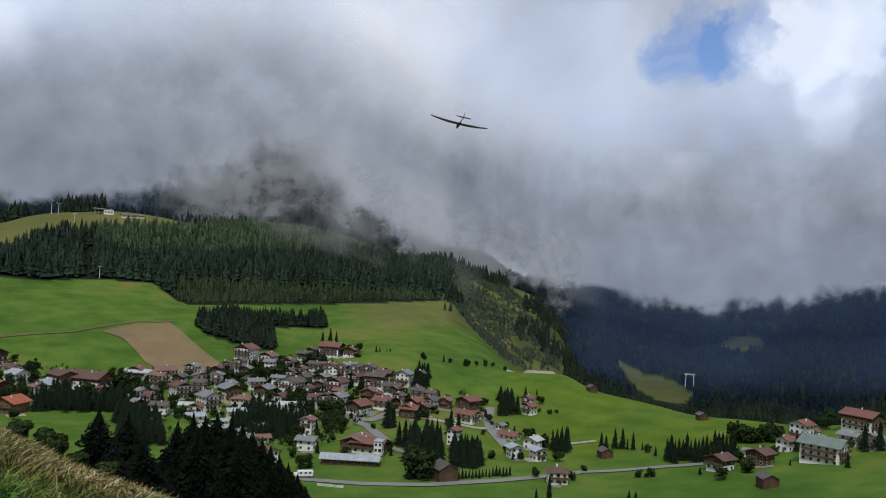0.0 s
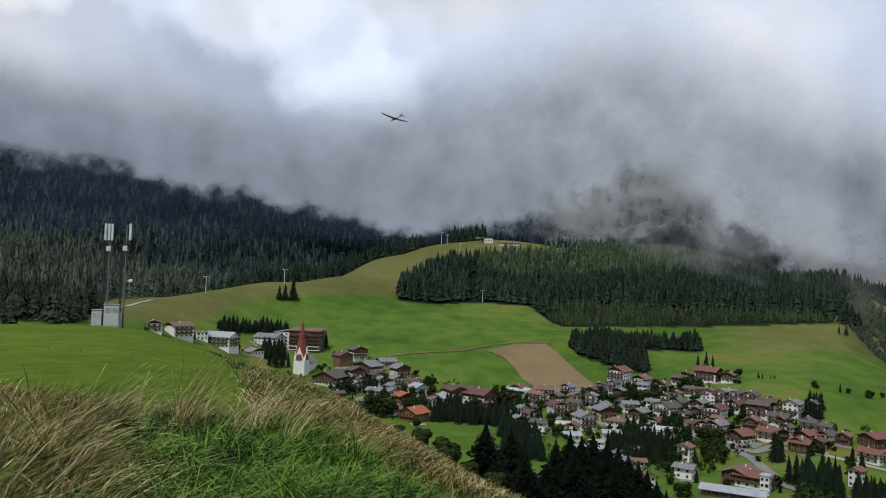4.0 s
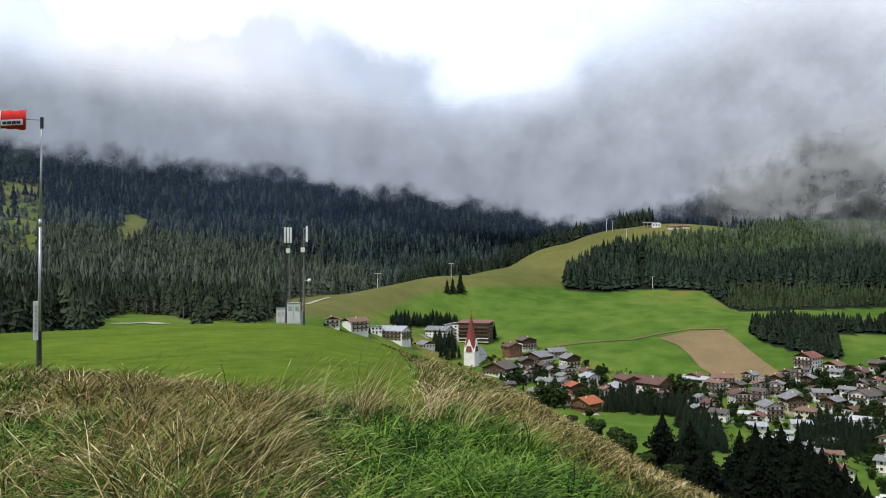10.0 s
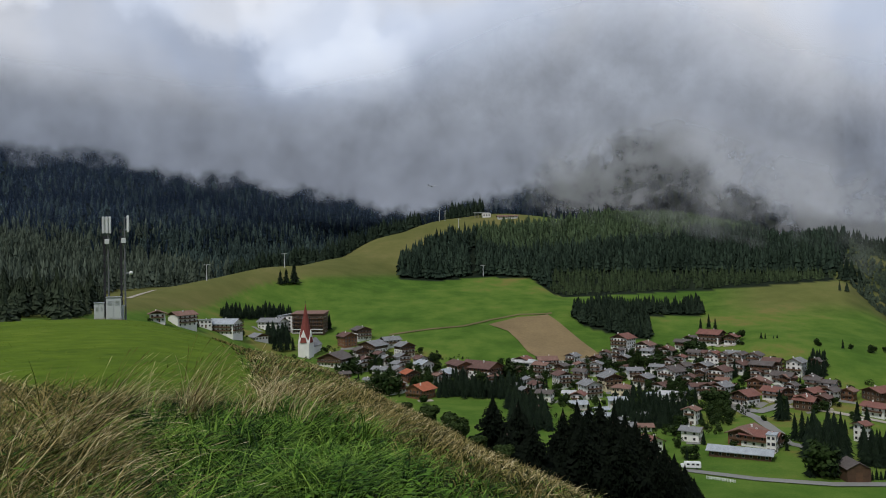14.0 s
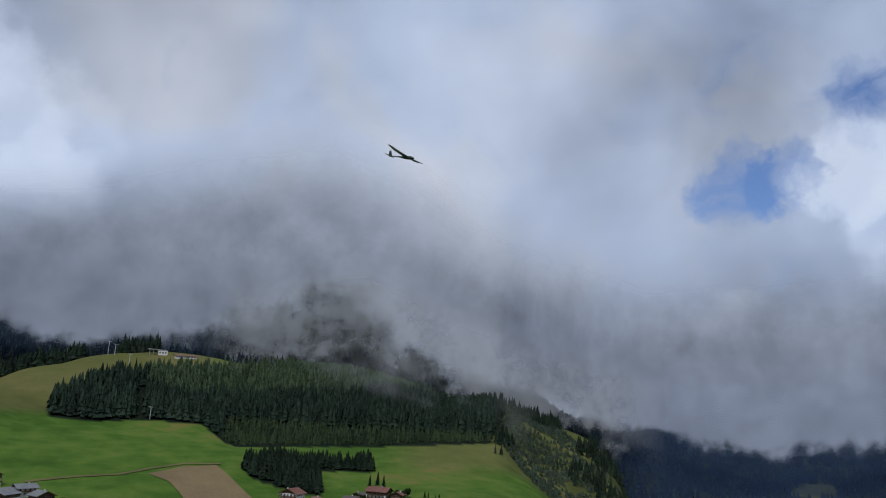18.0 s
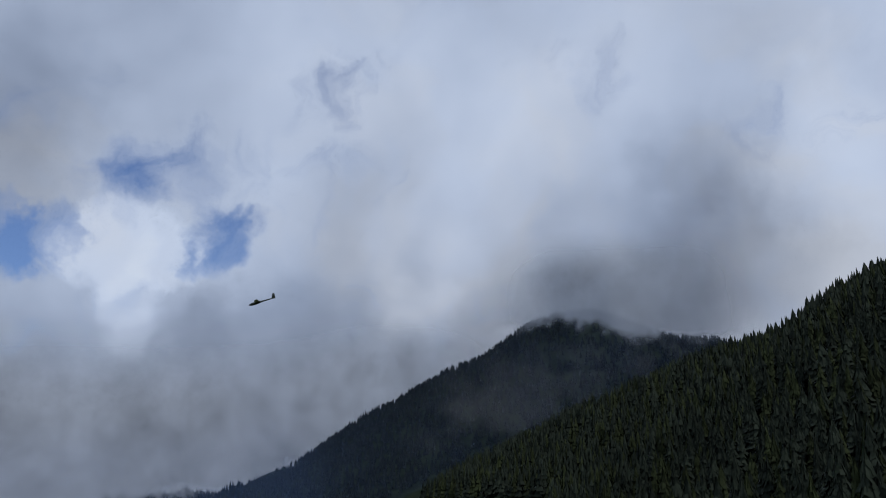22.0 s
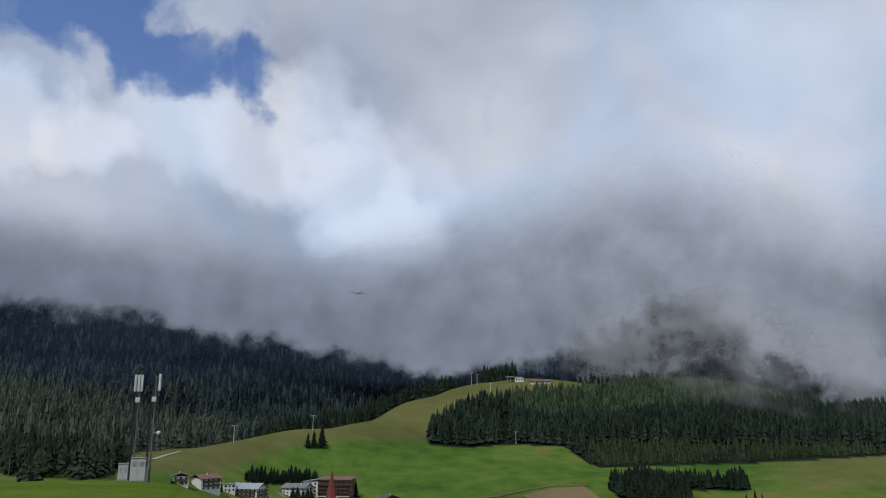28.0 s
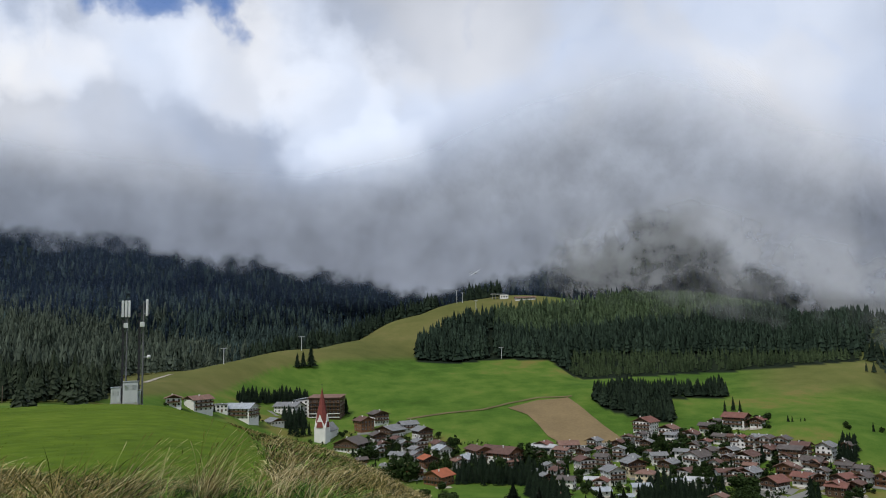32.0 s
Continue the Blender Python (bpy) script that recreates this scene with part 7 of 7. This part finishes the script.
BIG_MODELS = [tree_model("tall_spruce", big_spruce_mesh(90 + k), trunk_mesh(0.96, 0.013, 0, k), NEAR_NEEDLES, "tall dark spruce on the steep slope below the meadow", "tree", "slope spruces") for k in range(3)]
slope_rnd = random.Random(5)
BEHIND = [(az + slope_rnd.uniform(-0.45, 0.45), top - slope_rnd.uniform(0.5, 2.0), r - slope_rnd.uniform(2, 9)) for az, top, r in NEAR_SPRUCES * 2 if az > 11.5]
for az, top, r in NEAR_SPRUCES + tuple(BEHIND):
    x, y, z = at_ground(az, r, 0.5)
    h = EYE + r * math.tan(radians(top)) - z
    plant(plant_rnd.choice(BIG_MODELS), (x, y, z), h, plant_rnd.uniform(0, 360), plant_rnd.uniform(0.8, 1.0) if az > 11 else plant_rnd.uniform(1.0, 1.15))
# bushes on the edge of the slope
EDGE_BUSH = leafy("edge_bush_leaves", (0.008, 0.016, 0.005), (0.050, 0.078, 0.022))
bm = leaf_mesh(99, 9, 2600)
for v in bm.verts:
    v.co.x, v.co.y = v.co.x * 1.25, v.co.y * 1.25
bush_model = tree_model("bush", bm, trunk_mesh(0.4, 0.02, 6, 99), EDGE_BUSH, "dense round green bush on the edge of the slope", "bush", "slope bushes")
for az, r, tall in ((3.85, 29.6, 0.95), (4.2, 28.4, 0.7), (2.0, 30.5, 0.75), (5.6, 28.0, 0.6), (-2.5, 34.0, 0.55), (7.4, 26.6, 0.65), (0.4, 31.5, 0.5)):
    x, y, z = at_ground(az, r, 0.05)
    plant(bush_model, (x, y, z), tall, az * 70, 1.1)
for o in (*bush_model.children_recursive, bush_model):
    bpy.data.objects.remove(o)
for m in SPRUCE_MODELS + LEAF_MODELS + BIG_MODELS:
    for o in (*m.children_recursive, m):
        bpy.data.objects.remove(o)


# ---- grass round the camera ----
def blade_material(name, stops, rough=0.6):
    m, nt, b = material(name, rough, 0, 0.06)
    r = nt.nodes.new("ShaderNodeNewGeometry").outputs["Random Per Island"]
    p = position(nt)
    f = math_node(nt, "ADD", math_node(nt, "MULTIPLY", r, 0.55), math_node(nt, "MULTIPLY", math_node(nt, "SUBTRACT", noise_node(nt, p, 1.7, 4, 0.6), 0.22), 0.85))
    c = ramp_node(nt, f, stops)
    wire(nt, c, b.inputs["Base Color"])
    thin = nt.nodes.new("ShaderNodeBsdfTranslucent")
    wire(nt, c, thin.inputs[0])
    mixed = nt.nodes.new("ShaderNodeMixShader")
    mixed.inputs[0].default_value = 0.22
    wire(nt, b.outputs[0], mixed.inputs[1])
    wire(nt, thin.outputs[0], mixed.inputs[2])
    wire(nt, mixed.outputs[0], nt.nodes["Material Output"].inputs[0])
    return m


GREEN_BLADE = blade_material("green_blades", ((0.34, (0.005, 0.018, 0.004)), (0.52, (0.056, 0.138, 0.016)), (0.74, (0.25, 0.40, 0.064))))
DRY_BLADE = blade_material("dry_stalks", ((0.30, (0.050, 0.036, 0.013)), (0.52, (0.32, 0.25, 0.10)), (0.78, (0.85, 0.74, 0.44))))
MIXED_BLADE = blade_material("seeding_grass", ((0.32, (0.014, 0.020, 0.004)), (0.52, (0.100, 0.104, 0.021)), (0.76, (0.42, 0.33, 0.13))))
WEED_LEAF = blade_material("weed_leaves", ((0.15, (0.04, 0.105, 0.010)), (0.9, (0.13, 0.25, 0.025))))
LAWN_BLADE = blade_material("lawn_blades", ((0.15, (0.085, 0.135, 0.012)), (0.9, (0.18, 0.23, 0.03))))


def blades(name, x, y, tall, width, bend, mat, label, seed, heads=False, blow=0.25, lean=None):
    """Curved tapering blades from the ground; heads adds a seed head to each."""
    rnd = np.random.RandomState(seed)
    n = len(x)
    z = ground(x, y) - 0.02
    face = rnd.uniform(0, 6.28, n)
    if lean is None:
        lean = rnd.uniform(0, 6.28, n)
    dx, dy = np.cos(lean) * bend * tall + blow * tall * 0.6, np.sin(lean) * bend * tall
    wx, wy = np.cos(face) * width / 2, np.sin(face) * width / 2
    levels = ((0.0, 1.0), (0.4, 0.85), (0.75, 0.55))
    cols = []
    for u, k in levels:
        c = u ** 1.8
        for s in (-1, 1):
            cols.append(np.stack([x + dx * c + s * wx * k, y + dy * c + s * wy * k, z + tall * u * (1 - 0.5 * u * np.minimum(bend, 1.6))], 1))
    cols.append(np.stack([x + dx, y + dy, z + tall * (1 - 0.5 * np.minimum(bend, 1.6))], 1))
    tri = [(0, 1, 3), (0, 3, 2), (2, 3, 5), (2, 5, 4), (4, 5, 6)]
    if heads:
        tip = cols[6]
        way = tip - (cols[4] + cols[5]) / 2
        way /= np.maximum(np.linalg.norm(way, axis=1), 1e-6)[:, None]
        size = (tall * 0.15)[:, None]
        side, cross = np.stack([wx, wy, np.zeros(n)], 1) * 1.2, np.stack([-wy, wx, np.zeros(n)], 1) * 1.2
        cols += [tip + side - way * size * 0.4, tip - side - way * size * 0.35, tip - way * size, tip + cross - way * size * 0.4, tip - cross - way * size * 0.4]
        tri += [(6, 7, 9), (6, 9, 8), (6, 10, 9), (6, 9, 11)]
    m = len(cols)
    v = np.stack(cols, 1).reshape(-1, 3)
    f = (np.array(tri)[None] + (np.arange(n) * m)[:, None, None]).reshape(-1, 3)
    return tagged(mesh_object(name, v, f, mat), label, "grass", kind="stuff")


def meadow_points(seed, n, az0, az1, r0, r1, power=1.0):
    rnd = np.random.RandomState(seed)
    az, r = rnd.uniform(az0, az1, n), r0 + (r1 - r0) * rnd.uniform(0, 1, n) ** power
    return az, r, r * np.sin(np.radians(az)), r * np.cos(np.radians(az)), rnd


def in_rough(az, r, slack):
    """The unmown ground: a ring round the camera and the slope beyond the mown meadow's edge."""
    near = np.interp(az, (-60, -38, -28, -22, -16, -9.8), (20, 18, 14, 11.5, 11, 11))
    far = np.interp(az, (-14, -13.3, -12.3, -11.5, -10.4, -9.8), (200, 62, 38, 28, 19, 11))
    return (r < near + slack) | (r > far * (1 - 0.06 * slack))


def dryness(x, y, az, r):
    d = 0.35 * rolling(x, y, 1.6) + 0.3 * rolling(x + 7, y - 3, 0.6)
    d += 1.0 * soft(az, -7, 0) * soft(r, 6.0, 9.0) + 0.85 * np.exp(-((az + 27) / 6.5) ** 2) * soft(r, 2.5, 4.5) + 0.5 * soft(r, 8.5, 11)
    return d - 1.5 * np.exp(-((az + 9) / 9.5) ** 4) * soft(-r, -9.6, -7.8) - 0.1 * np.exp(-((az + 39) / 5.5) ** 2)


def tussocks(seed, n, az0, az1, r0, r1, each, spread):
    """Blades in clumps: positions, distance and the way each leans out of its clump."""
    az, r, cx, cy, rnd = meadow_points(seed, n, az0, az1, r0, r1, 1.15)
    k = np.repeat(np.arange(n), each)
    out = rnd.uniform(0, 6.28, len(k))
    d = np.abs(rnd.normal(0, 1, len(k))) * spread * (1 + 0.02 * r[k])
    x, y = cx[k] + np.cos(out) * d, cy[k] + np.sin(out) * d
    return az[k], r[k], x, y, out, k, rnd


az, r, x, y, out, clump, rnd = tussocks(1, 6800, -46, 22, 2.8, 30, 24, 0.15)
keep = in_rough(az, r, rnd.uniform(-1.5, 0.5, len(az)))
size = rnd.uniform(0.7, 1.35, clump.max() + 1)[clump]
dried = dryness(x, y, az, r) + rnd.normal(0, 0.35, clump.max() + 1)[clump]
hummock = 0.85 + 0.34 * rolling(x, y, 0.28) + 0.34 * rolling(x + 3, y + 5, 0.9)
tall = rnd.uniform(0.22, 0.46, len(az)) * size * np.clip(hummock, 0.3, 1.5) * np.interp(az, (-30, -22, -12, -3, 4), (1.5, 1.4, 1.1, 1.0, 0.45)) * np.interp(r, (3, 9, 13, 30), (1.0, 0.95, 0.5, 0.36))
green = keep & (dried < 0.5)
blades("tall_grass", x[green], y[green], tall[green], (0.0065 + 0.0012 * r)[green], rnd.uniform(0.6, 1.5, len(az))[green], GREEN_BLADE, "lush green tussocks of tall grass", 2, lean=out[green])
dry = keep & ~green
blades("seeding_grass", x[dry], y[dry], tall[dry] * 1.1, (0.0045 + 0.0009 * r)[dry], rnd.uniform(0.4, 1.2, len(az))[dry], MIXED_BLADE, "yellowing tussocks of grass gone to seed", 3, lean=out[dry])
az, r, x, y, out, clump, rnd = tussocks(4, 4200, -46, 22, 3.2, 36, 14, 0.13)
keep = in_rough(az, r, rnd.uniform(-1.5, 0.5, len(az))) & (dryness(x, y, az, r) + rnd.normal(0, 0.3, clump.max() + 1)[clump] > 0.5 + 0.7 * soft(az, -6, -2))
size = rnd.uniform(0.6, 1.3, clump.max() + 1)[clump]
tall = rnd.uniform(0.34, 0.80, len(az)) * size * np.interp(az, (-30, -22, -12, -3, 4), (1.3, 1.25, 1.05, 1, 0.5)) * np.interp(r, (3, 8, 11, 30), (1.0, 0.8, 0.45, 0.32)) * np.where(rnd.rand(len(az)) < 0.05, 1.4, 1.0)
blades("dry_stalks", x[keep], y[keep], tall[keep], (0.0038 + 0.0010 * r)[keep], rnd.uniform(0.6, 1.6, len(az))[keep], DRY_BLADE, "tangled dry straw-coloured stalks with seed heads", 5, True, lean=out[keep] + rnd.normal(0, 0.5, len(az))[keep])
# tall seeding clumps that stand out against the mown meadow
for seed, n, az0, az1, r0, r1 in ((14, 13, -35, -20, 5.5, 9.8), (54, 12, -20, -7, 8.9, 10.4)):
    az, r, x, y, out, clump, rnd = tussocks(seed, n, az0, az1, r0, r1, 44, 0.09)
    sway = rnd.normal(0.2, 0.5, clump.max() + 1)[clump] + rnd.normal(0, 0.45, len(az))
    size = rnd.uniform(0.7, 1.1, clump.max() + 1)[clump]
    blades("tall_stalks", x, y, rnd.uniform(0.45, 1.1, len(az)) * size, 0.0026 + 0.0005 * r, rnd.uniform(0.25, 1.1, len(az)), DRY_BLADE, "tall pale seeding stalks in loose leaning clumps", seed + 1, True, 0.22, lean=sway * 1.6)
az, r, x, y, rnd = meadow_points(6, 30000, -46, -8, 9, 74, 1.3)
keep = ~in_rough(az, r, 0.0)
blades("short_grass", x[keep], y[keep], rnd.uniform(0.02, 0.05, len(az))[keep], (0.010 + 0.0011 * r)[keep], rnd.uniform(0.2, 0.8, len(az))[keep], LAWN_BLADE, "short mown bright green grass", 7)
az, r, x, y, rnd = meadow_points(8, 42000, -14, 24, 14, 70, 1.0)
keep = in_rough(az, r, rnd.uniform(-1.5, 0.5, len(az)))
blades("slope_grass", x[keep], y[keep], rnd.uniform(0.08, 0.24, len(az))[keep], (0.004 + 0.0009 * r)[keep], rnd.uniform(0.2, 0.7, len(az))[keep], MIXED_BLADE, "rough brownish grass on the steep slope", 9)


def weeds(seed, n, az0, az1, r0, r1, size):
    """Broad leaves in tufts."""
    az, r, x, y, rnd = meadow_points(seed, n, az0, az1, r0, r1)
    z = ground(x, y)
    v, f = [], []
    for k in range(n):
        h, t = rnd.uniform(0.12, 0.5), rnd.uniform(0, 6.28)
        for q in range(5):
            a = t + q * 1.257 + rnd.uniform(-0.3, 0.3)
            s = size * rnd.uniform(0.6, 1.3)
            zz = z[k] + h * (0.5 + 0.12 * q)
            d, w = np.array((math.cos(a), math.sin(a))), np.array((-math.sin(a), math.cos(a)))
            base = len(v)
            for u, wd, up in ((0.1, 0.0, 0), (0.5, 0.42, 0.12), (0.5, -0.42, 0.12), (1.2, 0.26, 0.05), (1.2, -0.26, 0.05), (1.7, 0, -0.15)):
                p = d * u * s + w * wd * s
                v.append((x[k] + p[0], y[k] + p[1], zz + up * s))
            f += [(base, base + 1, base + 2), (base + 1, base + 3, base + 2), (base + 2, base + 3, base + 4), (base + 3, base + 5, base + 4)]
    return tagged(mesh_object("weeds", v, f, WEED_LEAF), "broad-leaved green weeds among the grass", "weeds", kind="stuff")


weeds(10, 90, -16, 6, 4.6, 7.0, 0.04)
weeds(11, 70, -44, -20, 4.6, 8, 0.05)
# the same unmown grass goes on round the camera
az, r, x, y, out, clump, rnd = tussocks(21, 1500, 20, 316, 1.2, 15, 14, 0.16)
size = rnd.uniform(0.5, 1.1, clump.max() + 1)[clump]
blades("unmown_grass", x, y, rnd.uniform(0.14, 0.36, len(az)) * size, 0.006 + 0.0012 * r, rnd.uniform(0.4, 1.3, len(az)), MIXED_BLADE, "unmown yellowing grass round the standpoint", 22, lean=out)
az, r, x, y, out, clump, rnd = tussocks(23, 260, -46, 22, 0.9, 3.0, 18, 0.14)
blades("trodden_grass", x, y, rnd.uniform(0.06, 0.16, len(az)), 0.005 + 0.001 * r, rnd.uniform(0.6, 1.5, len(az)), GREEN_BLADE, "short trodden grass at the standpoint", 24, lean=out)


# ---- what moves ----
def motions():
    rows = (
        (0, 19.85, 33.90, 9.21, -8.8, 8.5, -18.4),
        (0.5, 20.00, 37.18, 9.84, -5.5, 4.1, -13.5),
        (1, 20.90, 41.02, 11.18, -3.9, -11.5, -12.9),
        (1.5, 20.84, 44.14, 12.53, -14.8, -21.5, 20.6),
        (2, 19.26, 47.79, 14.13, 0.8, -28.4, 2.6),
        (2.5, 15.52, 51.01, 15.19, -4.6, -21.5, 27.0),
        (3, 10.22, 54.39, 15.36, -4.2, -10.3, 30.2),
        (3.5, 4.60, 58.31, 15.08, -6.6, 7.6, 39.0),
        (5.5, -12.89, 101.92, 17.89, -6.7, -4.3, 33.2),
        (6, -15.28, 105.81, 17.01, -7.4, -1.6, 10.6),
        (6.5, -17.80, 113.76, 15.77, -5.1, -5.1, 42.1),
        (7, -19.59, 119.69, 14.93, 2.8, 1.1, 2.6),
        (7.5, -20.08, 121.73, 14.11, 2.1, 3.4, 12.3),
        (8, -22.40, 137.49, 15.66, 1.9, 0.3, 29.5),
        (8.5, -22.71, 142.53, 15.66, 0.9, -5.9, 33.8),
        (9, -22.47, 143.64, 15.09, -3.4, -5.3, 27.4),
        (9.5, -22.55, 144.65, 15.01, 1.3, -2.5, 18.3),
        (10, -22.94, 145.63, 14.74, -2.6, 8.3, 12.3),
        (10.5, -22.73, 146.69, 14.62, -5.9, 21.2, -14.9),
        (11, -21.37, 147.95, 14.09, -4.8, 35.8, -25.2),
        (11.5, -18.47, 148.43, 12.93, -14.9, 34.0, -46.0),
        (12, -13.27, 149.10, 11.39, -5.8, 44.3, -79.3),
        (12.5, -6.18, 148.62, 10.32, -1.5, 39.5, -125.3),
        (13, 0.12, 146.70, 11.07, -19.0, 39.5, -165.9),
        (13.5, 3.32, 141.57, 12.18, -8.7, 17.5, -146.8),
        (14, 5.77, 131.34, 13.56, -12.2, 6.0, -152.8),
        (14.5, 6.64, 121.14, 14.54, -9.0, 1.5, -155.2),
        (16.5, 11.66, 87.99, 16.62, -11.9, -2.2, -148.9),
        (17, 12.58, 67.56, 15.02, -10.5, 0.8, -147.6),
        (17.5, 13.02, 46.82, 13.47, -11.4, 4.5, -149.1),
        (18, 13.73, 33.39, 13.55, -10.1, -0.2, -145.9),
        (18.5, 16.50, 24.13, 14.73, -4.8, -21.2, -140.6),
        (19, 19.21, 14.13, 14.36, -5.0, -24.1, -136.3),
        (19.3, 22.88, 10.18, 14.23, -18.1, -25.7, -124.9),
        (19.6, 26.58, 6.49, 14.00, -2.9, -21.2, -125.4),
        (20, 31.68, 3.56, 13.52, 1.6, -18.1, -124.0),
        (20.3, 36.84, 3.77, 13.94, -21.0, -38.2, -52.9),
        (20.6, 42.48, 6.79, 14.92, -25.4, -31.4, -26.0),
        (21, 44.61, 7.68, 14.36, -12.9, -34.3, -39.2),
        (21.5, 44.43, 9.99, 13.32, -8.1, -22.1, -19.4),
        (22, 40.26, 19.48, 12.46, -17.3, -12.9, 22.9),
        (22.5, 42.50, 31.02, 13.83, -11.6, -11.0, 17.2),
        (23, 42.88, 45.38, 15.77, -2.8, -4.7, 14.9),
        (23.5, 39.91, 60.16, 17.96, -7.5, 2.4, 3.3),
        (24, 32.13, 68.95, 18.94, -8.5, 11.6, -2.4),
        (24.5, 25.02, 75.83, 20.36, -0.5, 3.5, 9.9),
        (25, 19.34, 81.33, 21.89, 2.3, 3.3, -1.2),
        (25.5, 14.12, 88.38, 23.00, 2.1, -2.0, 12.7),
        (27.5, -5.87, 113.22, 20.96, -3.5, -1.1, 18.2),
        (28, -10.71, 118.00, 20.70, -4.7, -0.1, 32.1),
        (28.5, -15.45, 127.69, 20.59, -3.5, -0.6, 48.5),
        (29, -19.26, 139.30, 21.40, -4.8, 29.0, -14.4),
        (29.5, -20.28, 145.37, 20.70, -4.1, 39.0, -26.9),
        (30, -17.93, 146.94, 18.69, -24.2, 43.2, -53.9),
        (30.5, -12.66, 148.77, 16.05, -5.1, 45.8, -74.8),
        (31, -4.69, 148.44, 13.71, -10.4, 36.9, -144.1),
        (31.5, 3.72, 147.49, 13.36, -14.3, 30.3, -142.6),
        (32, 11.23, 145.07, 13.75, -8.7, 24.8, -142.3),
    )
    walk(GLIDER, [(t, pose(*p)) for t, *p in rows])


motions()
